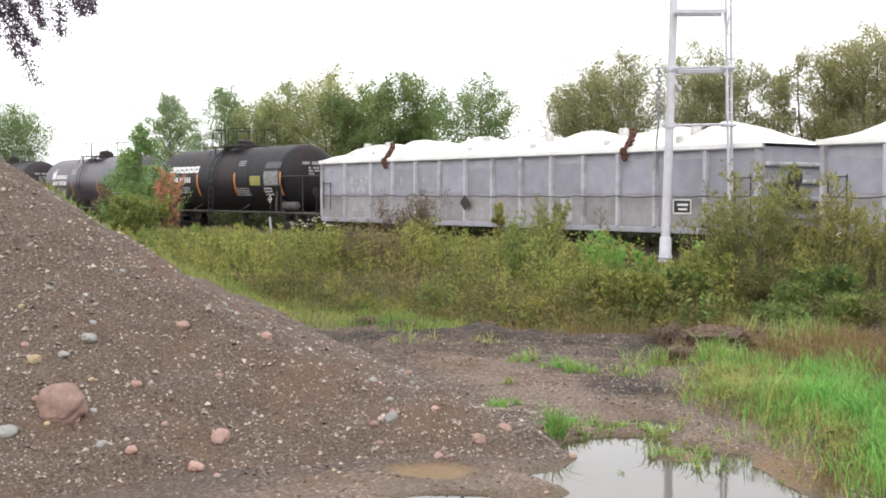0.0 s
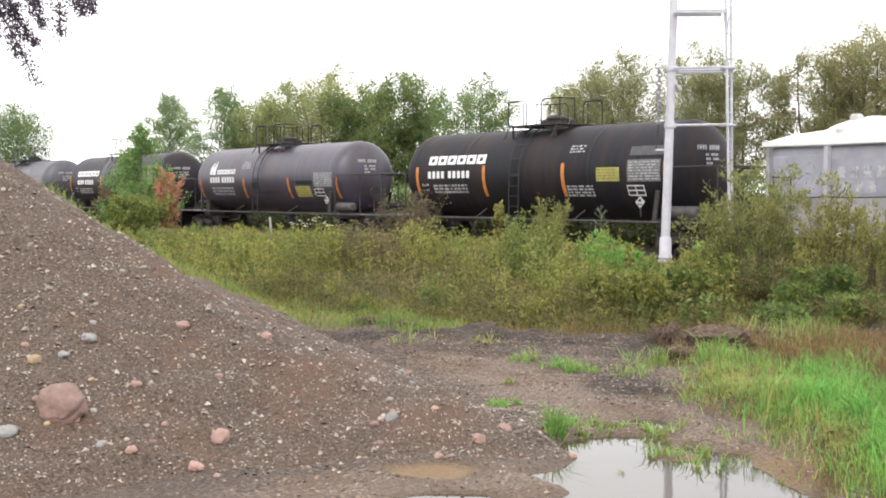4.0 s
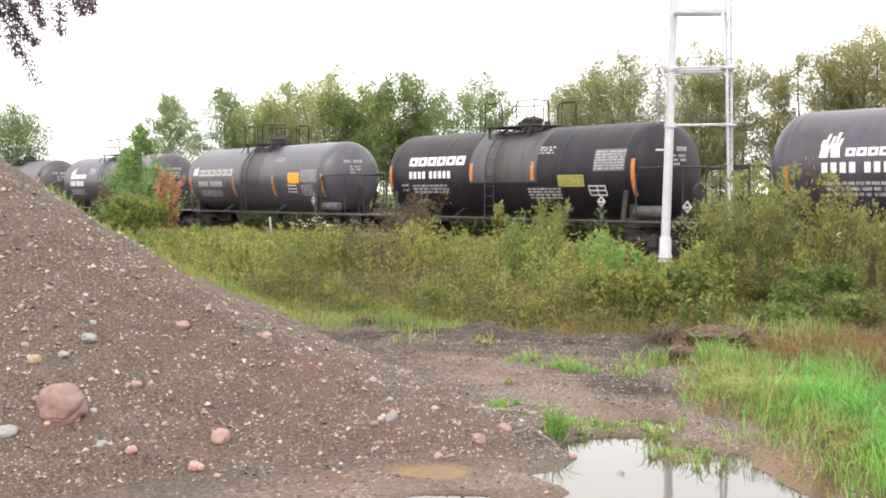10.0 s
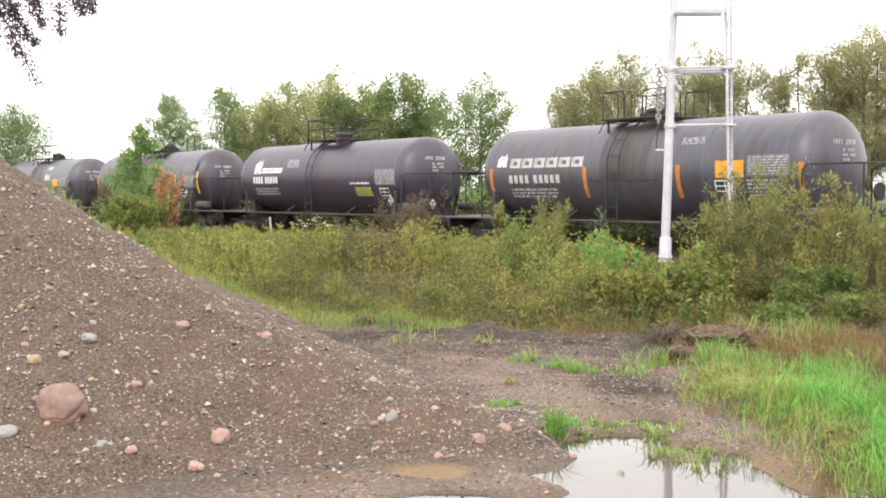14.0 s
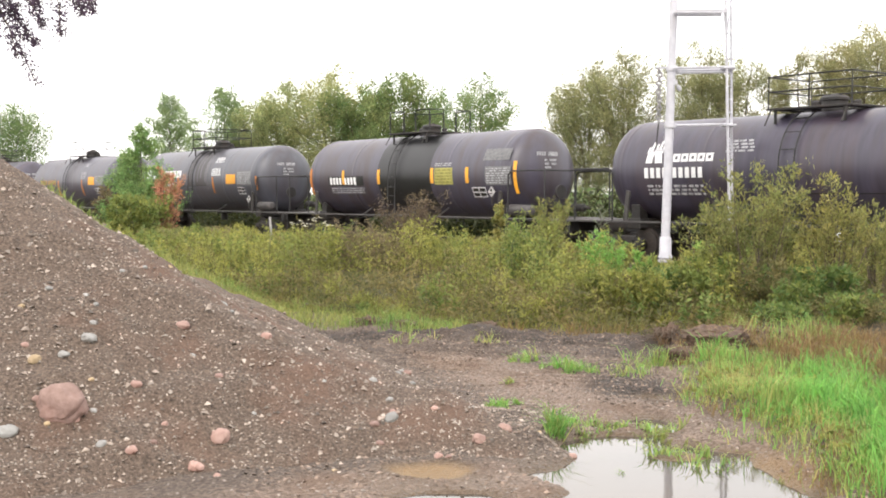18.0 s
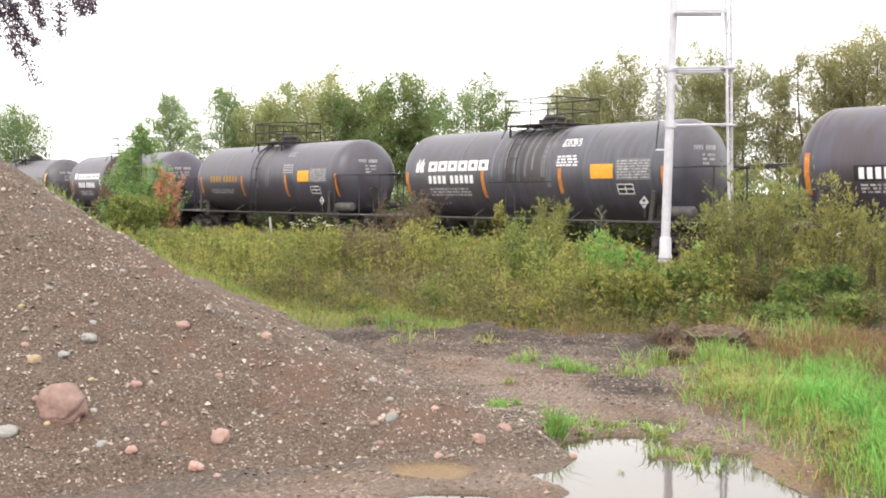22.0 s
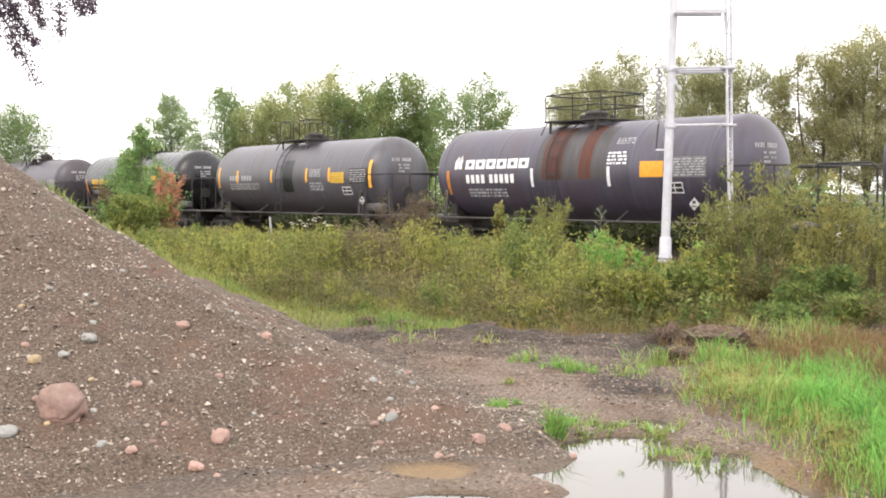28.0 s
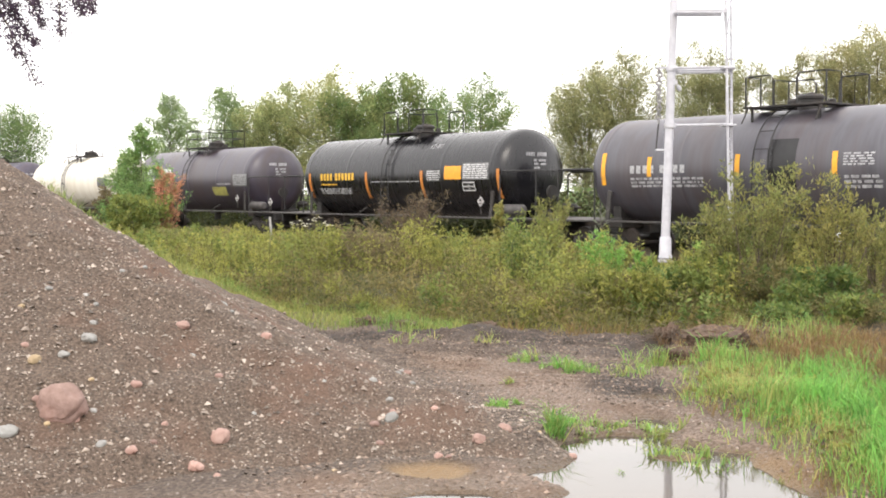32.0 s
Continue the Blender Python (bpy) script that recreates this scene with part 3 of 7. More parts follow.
def pebbles(name, n, lo, hi, material, label, area, on_heap=True, flat=0.75):
    """Small rounded stones, bedded and open beneath, lying on the heap or the yard."""
    x = rng.uniform(area[0], area[1], n)
    y = rng.uniform(area[2], area[3], n)
    hh, gh = heap_height(x, y), ground_height(x, y)
    keep = (hh > gh - 0.01) if on_heap else ((hh < gh) & (gh > WATER_Z + 0.02) & ((mud_mask(x, y) < 0.25) | (x > 0.6)))
    if on_heap:
        away = np.hypot(x, y)
        rise = ((heap_height(x + 0.1, y) - heap_height(x - 0.1, y)) * x + (heap_height(x, y + 0.1) - heap_height(x, y - 0.1)) * y) / (0.2 * away)
        keep &= rng.uniform(0, 1, n) < np.clip((rise + (1.8 - hh) / away) / 0.5, 0.28, 1)
    x, y, z = x[keep], y[keep], np.maximum(hh, gh)[keep]
    n = len(x)
    size = lo + (hi - lo) * rng.uniform(0, 1, n) ** 2.3
    base = np.array([(1, 0, -0.3), (0.45, 0.8, -0.3), (-0.5, 0.85, -0.35), (-1, 0.05, -0.3), (-0.45, -0.85, -0.25), (0.5, -0.8, -0.3), (0.1, 0, 0.8)])
    tri = np.array([(0, 1, 6), (1, 2, 6), (2, 3, 6), (3, 4, 6), (4, 5, 6), (5, 0, 6)])
    a = rng.uniform(0, 2 * np.pi, n)
    v = base[None] * (size / 2)[:, None, None] * rng.uniform(0.6, 1.25, (n, 7, 1)) * np.array([1, 0.8, flat])
    tilt = rng.uniform(-0.7, 0.7, n)
    v = np.stack([v[..., 0] * np.cos(tilt)[:, None] - v[..., 2] * np.sin(tilt)[:, None], v[..., 1], v[..., 0] * np.sin(tilt)[:, None] + v[..., 2] * np.cos(tilt)[:, None]], -1)
    v = np.stack([v[..., 0] * np.cos(a)[:, None] - v[..., 1] * np.sin(a)[:, None], v[..., 0] * np.sin(a)[:, None] + v[..., 1] * np.cos(a)[:, None], v[..., 2]], -1)
    v += np.stack([x, y, z + 0.12 * size], -1)[:, None]
    f = (tri[None] + (np.arange(n) * 7)[:, None, None]).reshape(-1, 3).astype(np.int32)
    me = bpy.data.meshes.new(name)
    me.vertices.add(n * 7)
    me.vertices.foreach_set("co", v.astype(np.float32).ravel())
    me.loops.add(f.size)
    me.loops.foreach_set("vertex_index", f.ravel())
    me.polygons.add(len(f))
    me.polygons.foreach_set("loop_start", np.arange(0, f.size, 3, dtype=np.int32))
    me.update(calc_edges=True)
    return tagged(part(name, me, material), label, "pebbles", kind="stuff")


pebbles("grey_pebbles", 46000, 0.006, 0.03, PEBBLE, "fine grey-brown pebbles covering the gravel mound", (-4.6, 1.2, 6.0, 12.5))
pebbles("pale_pebbles", 13000, 0.006, 0.032, PALEPEBBLE, "scattered pale and pinkish pebbles on the gravel mound", (-4.6, 1.2, 6.0, 12.5))
pebbles("gravel_lumps", 3600, 0.02, 0.065, PEBBLE, "coarse brown gravel stones on the mound", (-4.6, 1.2, 6.0, 12.0))
pebbles("pale_gravel_lumps", 1000, 0.02, 0.065, PALEPEBBLE, "coarse pale gravel stones on the mound", (-4.6, 1.2, 6.0, 12.0))
pebbles("spread_gravel", 4200, 0.007, 0.04, PEBBLE, "loose gravel spread at the foot of the mound", (-0.4, 1.15, 7.8, 9.7), False, 0.45)
pebbles("pale_spread_gravel", 160, 0.007, 0.045, PALEPEBBLE, "loose pale pebbles at the foot of the mound", (-0.4, 1.15, 7.8, 9.7), False)
pebbles("yard_pebbles", 8000, 0.008, 0.035, YARDPEBBLE, "grey pebbles scattered on the wet yard", (-3.0, 2.3, 6.2, 13.6), False, 0.45)
pebbles("pale_yard_pebbles", 700, 0.008, 0.04, PALEPEBBLE, "pale pebbles scattered on the wet yard", (-3.0, 2.2, 6.2, 12.5), False)

DIRTCRUMB = ramp_material("dirt_crumbs", (0.14, 0.102, 0.078), (0.28, 0.21, 0.165), rough=0.95, scale=20, island=0.4, bump=0.4)
SOILCLOD = ramp_material("dark_soil_clods", (0.07, 0.054, 0.043), (0.15, 0.115, 0.092), rough=0.95, scale=14, island=0.3, bump=0.5, bscale=60)
REDSOIL = ramp_material("brown_sod", (0.075, 0.05, 0.036), (0.165, 0.11, 0.078), (0.06, 0.042, 0.033), rough=0.95, scale=14, stain=5, bump=1.0, bscale=40)
pebbles("dirt_crumbs", 11000, 0.01, 0.05, DIRTCRUMB, "brown dirt crumbs on the trodden yard", (-1.2, 2.6, 6.4, 14.2), False, 0.55)
pebbles("soil_clods", 5200, 0.012, 0.06, SOILCLOD, "dark clods of turned soil at the yard's edge", (-1.8, 4.2, 12.6, 15.2), False, 0.95)
pebbles("soil_crumbs", 1400, 0.01, 0.045, SOILCLOD, "dark soil crumbs beside the puddle", (1.3, 2.5, 9.6, 12.6), False, 0.9)
BLACKSOIL = ramp_material("black_wet_soil", (0.01, 0.008, 0.007), (0.03, 0.023, 0.02), rough=0.7, scale=14, bump=0.8, bscale=40)
SODS = "sods at the yard's edge"


def sod(x, y, size, tall, label, seed, material=None, roots=60, straw=120):
    """A torn-out lump of earth, crumbly, with roots hanging out and straw matted on it."""
    bm = bmesh.new()
    bmesh.ops.create_icosphere(bm, subdivisions=5, radius=0.5)
    rnd, off = random.Random(seed), Vector((seed * 1.7, seed * 0.9, seed * 2.3))
    for v in bm.verts:
        k = 1 + 0.5 * noise.noise(v.co * 2.6 + off) + 0.28 * noise.noise(v.co * 7 + off) + 0.14 * noise.noise(v.co * 18 + off)
        v.co = Vector((v.co.x * size * 0.85, v.co.y * size * 0.7, v.co.z * tall * 1.3)) * k
        v.co.z = max(v.co.z, -0.12)
    me = bpy.data.meshes.new("earth")
    bm.to_mesh(me)
    bm.free()
    th = thing("sod", label, "sod", pose(x, y, float(top_height(x, y)) - 0.02), SODS)
    part("earth", me, material or REDSOIL, th)
    n = len(me.vertices)
    if roots:
        b = Build()
        for k in range(roots):
            p = me.vertices[rnd.randrange(n)].co.copy()
            if p.z < 0.02:
                continue
            d = Vector((p.x, p.y, 0)).normalized() * rnd.uniform(0.05, 0.3) + Vector((rnd.gauss(0, 0.05), rnd.gauss(0, 0.05), rnd.uniform(-0.16, 0.03)))
            b.tube([p, p + 0.5 * d + Vector((0, 0, 0.03)), p + d], 0.004, 4, 0.002)
        tagged(part("root_fringe", b, TWIG, th, "thin torn brown roots"), kind="stuff")
    if straw:
        at = np.array([me.vertices[rnd.randrange(n)].co[:] for k in range(straw)])
        at = at[at[:, 2] > 0.0]
        q = leaf_quads(at, 0.14, 0.008, 0.35)
        tagged(part("straw", quad_mesh("straw", q, STRAW, rng.uniform(0, 0.6, len(at))), None, th, "matted dry straw"), kind="stuff")
    return th


STRAW = ramp_material("matted_straw", (0.16, 0.1, 0.06), (0.28, 0.19, 0.11), rough=0.9, scale=8, island=0.4, bump=0, tone=(0.2, 0.13, 0.07))
sod(2.54, 13.1, 0.32, 0.26, "dark root clod of turned-over sod", 91, None, 130, 60)
sod(2.55, 12.2, 0.62, 0.22, "brown sod of turned-over earth with matted straw", 92, None, 50, 300)
sod(3.02, 12.55, 0.85, 0.25, "brown mound of turned-over earth with straw", 98, None, 60, 420)
sod(3.6, 13.0, 0.7, 0.26, "brown mound of turned-over earth with straw", 99, None, 40, 240)
sod(-0.95, 15.2, 0.42, 0.14, "dark sod of turned-over earth", 93, None, 40, 60)
sod(-0.5, 15.1, 0.4, 0.13, "dark sod of turned-over earth", 97, None, 30, 60)
sod(0.55, 14.8, 0.35, 0.1, "dark sod of turned-over earth", 94, None, 30, 50)
sod(1.86, 10.15, 0.4, 0.07, "black wet clod of soil", 95, BLACKSOIL, 0, 0)
for k, (sx, sy, sz) in enumerate(((0.1, 14.3, 0.2), (1.2, 14.5, 0.22), (1.9, 14.0, 0.24), (2.3, 13.6, 0.22), (1.5, 13.5, 0.18), (0.6, 13.9, 0.16))):
    sod(sx, sy, sz, 0.06, "small crumbly clod of dark turned soil", 120 + k, SOILCLOD, 10, 16)

# ---- the track ----
TRACK = Matrix.Translation((*on_track(70), 0)) @ pose(0, 0, 0, 0, 0, TRACK_TURN)
HALF = 260.0
bed = Build()
bed.add([(s * HALF, y, z) for s in (-1, 1) for y, z in ((-3.0, -0.62), (-1.6, -0.3), (1.6, -0.3), (3.0, -0.62))], [(0, 4, 5, 1), (1, 5, 6, 2), (2, 6, 7, 3), (0, 1, 2, 3), (7, 6, 5, 4)])
ob = part("ballast", bed, BALLAST, smooth=0)
ob.matrix_basis = TRACK
tagged(ob, "grey crushed-stone railway ballast bed", "ballast", kind="structure")
ties = Build()
for i in range(-430, 431):
    ties.box((i * 0.58, 0, -0.33), (0.22, 2.6, 0.17))
ob = part("sleepers", ties, SLEEPER, smooth=0)
ob.matrix_basis = TRACK
tagged(ob, "dark creosoted timber railway sleepers", "sleepers", kind="stuff")
for y in (-0.755, 0.755):
    b = Build().box((0, y, RAIL_Z - 0.02), (2 * HALF, 0.07, 0.04), 0.008).box((0, y, RAIL_Z - 0.085), (2 * HALF, 0.018, 0.1)).box((0, y, RAIL_Z - 0.14), (2 * HALF, 0.14, 0.02))
    ob = part("rail", b, RAILSTEEL, smooth=0)
    ob.matrix_basis = TRACK
    tagged(ob, "brown steel railway rail on sleepers", "rail", "rails of the track", kind="structure")


# ---- signal mast with its ladder ----
def signal_mast():
    base = float(ground_height(5.67, 29.5))
    th = thing("signal_mast", "white-painted steel signal mast with side ladder beside the track", "signal mast", pose(5.67, 29.5, base))
    z0 = 0.0
    part("foundation", Build().box((0, 0, z0 - 0.02), (0.38, 0.38, 0.3), 0.05), CONCRETE, th)
    part("base_sleeve", Build().lathe([(0, 0.175), (0.06, 0.175), (0.09, 0.155), (0.5, 0.15), (0.54, 0.125)], 20, pose(0, 0, z0 + 0.15, 0, -90, 0)), MASTPAINT, th)
    lean = 0.025
    part("mast", Build().tube([(0, 0, z0 + 0.6), (lean * 2.4, 0, z0 + 2.9), (lean * 4.7, 0, z0 + 5.2), (lean * 7.2, 0, 7.6), (lean * 10, 0, 10.2)], 0.118, 16, 0.092), MASTPAINT, th)

    def mx(z):
        return lean * z

    def lx(z):
        return 1.60 - 0.028 * z

    for k, y in enumerate((-0.2, 0.2)):
        off = (0.0, 0.0, 0.0) if k == 0 else (0.16, 0.2, 0.24)
        part("ladder_rail", Build().tube([(lx(0) + off[0], y, 0.2), (lx(4) + off[1], y, 4.0), (lx(7.3) + off[2], y, 7.3)], 0.036, 8), MASTPAINT, th)
    for i in range(20):
        z = 0.55 + i * 0.33
        part("rung", Build().tube([(lx(z), -0.2, z), (lx(z) + 0.16 + 0.011 * z, 0.2, z)], 0.014, 6), MASTPAINT, th)
    for z, d in ((3.52, 0.0), (4.95, -0.14), (4.92, 0.16), (4.84, 0.0)):
        part("brace", Build().tube([(mx(z), d, z), (lx(z) + 0.14, d, z + 0.03)], 0.034, 8), MASTPAINT, th)
    for z in (3.52, 4.95):
        part("clamp", Build().lathe([(-0.06, 0.15), (0.06, 0.15)], 16, pose(mx(z), 0, z, 0, 90, 0)), MASTPAINT, th)
        part("clamp_bar", Build().box((lx(z) + 0.07, 0, z), (0.3, 0.5, 0.06), 0.01), MASTPAINT, th)
    plat = Build()
    for i in range(14):
        plat.box((0.15 + i * 0.095, 0, 6.32 + 0.006 * i), (0.035, 0.62, 0.04))
    plat.box((0.77, -0.32, 6.35), (1.35, 0.03, 0.09)).box((0.77, 0.32, 6.35), (1.35, 0.03, 0.09))
    part("platform_grating", plat, MASTPAINT, th, smooth=0)
    part("platform_bracket", Build().tube([(lx(6) + 0.02, -0.2, 5.6), (lx(6.3) - 0.08, -0.3, 6.33)], 0.02, 6).tube([(lx(6) + 0.1, 0.2, 5.6), (lx(6.3) + 0.2, 0.3, 6.33)], 0.02, 6), MASTPAINT, th)
    chain = Build()
    for i in range(13):
        a = 0 if i % 2 else math.pi / 2
        cx, cz = -0.2 + 0.012 * math.sin(i), 4.9 - i * 0.105
        chain.tube([(cx + 0.06 * math.cos(k * math.pi / 4) * math.cos(a), 0.06 * math.cos(k * math.pi / 4) * math.sin(a), cz + 0.075 * math.sin(k * math.pi / 4)) for k in range(9)], 0.026, 5)
    part("chain", chain, CHAINMETAL, th, "loose dull galvanised chain")
    part("hook_rod", Build().tube([(-0.2, 0, 3.6), (-0.24, 0, 3.2), (-0.26, 0, 2.92)], 0.018, 6), STEEL, th, "dark steel rod")
    part("chain_bracket", Build().box((-0.06, 0, 2.9), (0.42, 0.05, 0.05), 0.01), MASTPAINT, th)
    part("chain_bracket", Build().box((-0.1, 0, 4.97), (0.4, 0.05, 0.05), 0.01), MASTPAINT, th)
    part("lamp_fitting", Build().lathe([(0, 0.05), (0.1, 0.06), (0.16, 0.04)], 12, pose(0.24, -0.1, 4.52, 0, 60, 0)).box((0.17, -0.08, 4.6), (0.16, 0.05, 0.12), 0.01), MASTPAINT, th)


signal_mast()

# a low white relay post behind the bushes
th = thing("marker_post", "short white-painted steel post among the bushes", "post", pose(8.6, 25.2, float(ground_height(8.6, 25.2))))
part("post", Build().tube([(0, 0, 0), (0, 0, 0.75)], 0.07, 12), MASTPAINT, th)
part("cap", Build().lathe([(0.74, 0.1), (0.8, 0.1), (0.84, 0.03)], 12, pose(0, 0, 0, 0, -90, 0)), MASTPAINT, th)

# ---- the train: every car is built round a point on the rail top at its middle; +x is forwards, -y faces the camera ----
HALF_TANK, AXIS = 5.72, 2.56
FLANK = [1.46]                   # radius of the tank that is being built
WHEEL_R = 0.457
MESHES = {}
WHEELSETS = []
CARS = []


def shared(key, make, smooth=35):
    if key not in MESHES:
        MESHES[key] = make().mesh(key, smooth)
    return MESHES[key]


def truck(car, x):
    """A two-axle freight truck under a car."""
    tr = part("truck_bolster", shared("truck_bolster", lambda: Build().box((0, 0, 0.5), (0.4, 2.3, 0.3), 0.04).box((0, 0, 0.7), (0.5, 0.5, 0.12), 0.02)), STEEL, car, "cast steel truck bolster")
    tr.matrix_basis = pose(x, 0, 0)

    def frame_side():
        b = Build()
        b.box((0, 0, 0.62), (1.5, 0.14, 0.16), 0.03).box((0, 0, 0.32), (0.8, 0.14, 0.13), 0.03)
        for s in (-1, 1):
            b.box((0, 0, 0), (0.62, 0.13, 0.13), 0.02, pose(s * 0.62, 0, 0.44, 0, s * 32, 0))
            b.box((s * 0.88, 0, 0.5), (0.3, 0.2, 0.26), 0.04)
            b.lathe([(-0.12, 0.11), (0.1, 0.11), (0.13, 0.06)], 12, pose(s * 0.88, -0.06, 0.457, 0, 0, -90))
        for k in (-0.16, 0, 0.16):
            b.lathe([(0.36, 0.07), (0.56, 0.07)], 8, pose(k, 0, 0, 0, -90, 0))
        return b

    for s in (-1, 1):
        o = part("side_frame", shared("side_frame", frame_side), STEEL, tr)
        o.matrix_basis = pose(0, s * 1.0, 0, 0, 0, 0 if s < 0 else 180)

    def wheels():
        b = Build()
        for s in (-1, 1):
            prof = [(-0.07, WHEEL_R - 0.02), (-0.05, WHEEL_R), (0.045, WHEEL_R), (0.05, WHEEL_R + 0.028), (0.075, WHEEL_R + 0.028), (0.075, WHEEL_R - 0.07)]
            m = pose(0, s * 0.76, 0, 0, 0, -90 if s > 0 else 90)
            b.lathe(prof, 28, m)
            b.lathe([(-0.09, 0.05), (-0.09, 0.13), (-0.03, 0.17), (-0.02, WHEEL_R - 0.06), (0.02, WHEEL_R - 0.06), (0.03, 0.17), (0.09, 0.13), (0.09, 0.05)], 28, m)
            for k in range(3):
                a = k * 2.094
                b.lathe([(-0.11, 0.028), (-0.08, 0.028)], 6, m @ Matrix.Translation((0, 0.09 * math.cos(a), 0.09 * math.sin(a))))
        b.lathe([(-1.02, 0.07), (1.02, 0.07)], 12, pose(0, 0, 0, 0, 0, 90))
        return b

    for s in (-1, 1):
        o = part("wheelset", shared("wheelset", wheels), WHEEL, tr)
        o.matrix_basis = pose(s * 0.88, 0, WHEEL_R)
        WHEELSETS.append((o, s * 0.88))


def coupler(car, x, s):
    def make():
        return (Build().box((0, 0, 0.86), (0.7, 0.14, 0.2), 0.03).box((0.42, 0.02, 0.86), (0.28, 0.3, 0.3), 0.06).box((0.55, -0.1, 0.86), (0.12, 0.1, 0.28), 0.03)
                .tube([(0.1, 0.35, 0.8), (0.3, 0.35, 0.5), (0.6, 0.25, 0.42)], 0.03, 6))
    o = part("coupler", shared("coupler", make), STEEL, car, "rusty steel coupler")
    o.matrix_basis = pose(x, 0, 0, 0, 0, 0 if s > 0 else 180)


def skin(over=0.008):
    return FLANK[0] + over


def bars(car, name, material, label, x0, x1, z0, z1, words, weight=0.78, lean=0.0, slot=False):
    """Plain blocks, one part for every sign of the writing; words gives the number of signs of each word."""
    total = sum(words) + 0.6 * (len(words) - 1)
    w, x = (x1 - x0) / total, x0
    a, h = w * weight / 2, z1 - z0
    b = Build()
    if slot:
        b.patch(-a, a, z0, z0 + 0.3 * h, skin(), AXIS, 0.3 * lean).patch(-a, a, z0 + 0.7 * h, z1, skin(), AXIS, 0.3 * lean)
        b.patch(-a, -0.35 * a, z0 + 0.3 * h, z0 + 0.7 * h, skin(), AXIS, 0.4 * lean).patch(0.35 * a, a, z0 + 0.3 * h, z0 + 0.7 * h, skin(), AXIS, 0.4 * lean)
    else:
        b.patch(-a, a, z0, z1, skin(), AXIS, lean)
    me = b.mesh(name)
    for n in words:
        for i in range(n):
            part(name, me, material, car, label).matrix_basis = pose(x + w / 2, 0, 0)
            x += w
        x += 0.6 * w


def text_lines(b, x0, x1, z0, z1, rows, seed, fill=0.6, R=None):
    r = random.Random(seed)
    R = R or skin()
    h = (z1 - z0) / rows
    for k in range(rows):
        x = x0
        while x < x1 - 0.05:
            w = r.uniform(0.06, 0.26) * min(1, (x1 - x0))
            b.patch(x, min(x + w, x1), z0 + h * (k + 0.5 - fill / 2), z0 + h * (k + 0.5 + fill / 2), R, AXIS)
            x += w + r.uniform(0.03, 0.08)


def stripe(car, x, z0, z1, w=0.15, mat_=None):
    key = "stripe_%.2f_%.2f_%.2f_%.3f" % (z0, z1, w, FLANK[0])
    me = shared(key, lambda: Build().patch(-w / 2, w / 2, z0, z1, skin(0.011), AXIS)).copy()
    o = part("reflective_stripe", me, mat_ or STRIPE, car, "yellow reflective stripe" if mat_ is AMBER else "faded orange reflective stripe")
    o.matrix_basis = pose(x, 0, 0)


def panel(car, name, x0, x1, z0, z1, material, label, rows=0, ink=None, seed=1, frame_ink=False):
    p = part(name, Build().patch(x0, x1, z0, z1, skin(), AXIS), material, car, label)
    if rows:
        b = Build()
        text_lines(b, x0 + 0.05, x1 - 0.05, z0 + 0.03, z1 - 0.03, rows, seed, 0.45, skin(0.012))
        tagged(part("stencil", b, ink or WORN, p), kind="stuff")
    if frame_ink:
        b, t = Build(), 0.03
        for q in ((x0, x1, z0, z0 + t), (x0, x1, z1 - t, z1), (x0, x0 + t, z0, z1), (x1 - t, x1, z0, z1), ((x0 + x1) / 2 - t / 2, (x0 + x1) / 2 + t / 2, z0, z1), (x0, x1, (z0 + z1) / 2 - t / 2, (z0 + z1) / 2 + t / 2)):
            b.patch(*q, skin(0.012), AXIS)
        part("panel_outline", b, WHITE, p)
    return p


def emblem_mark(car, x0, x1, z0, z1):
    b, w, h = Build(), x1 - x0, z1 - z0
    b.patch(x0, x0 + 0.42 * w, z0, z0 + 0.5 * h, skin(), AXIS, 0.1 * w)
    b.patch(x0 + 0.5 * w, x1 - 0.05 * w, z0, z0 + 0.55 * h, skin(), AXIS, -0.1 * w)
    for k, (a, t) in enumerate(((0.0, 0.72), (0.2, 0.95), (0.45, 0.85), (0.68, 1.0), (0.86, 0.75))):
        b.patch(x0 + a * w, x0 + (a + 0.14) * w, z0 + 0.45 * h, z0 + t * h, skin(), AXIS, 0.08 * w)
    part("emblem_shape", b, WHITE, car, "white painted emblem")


def placard(car, x, y, z):
    def make():
        b = Build()
        b.box((0, 0, 0), (0.25, 0.012, 0.25), 0, pose(0, 0, 0, 0, 45, 0))
        return b
    h = part("placard_holder", shared("placard_post", lambda: Build().box((0, 0.03, -0.18), (0.05, 0.04, 0.5), 0.008)), STEEL, car)
    h.matrix_basis = pose(x + 0.2, y + 0.06, z + 0.04)
    p = part("placard", shared("placard", make), FADED, h, "white diamond placard")
    p2 = part("placard_bars", shared("placard_bars", lambda: Build().box((0, -0.012, 0.05), (0.1, 0.006, 0.08)).box((0, -0.012, -0.06), (0.16, 0.006, 0.03))), STEEL, h)


def bent(points, r=0.021):
    return Build().tube(points, r, 8)


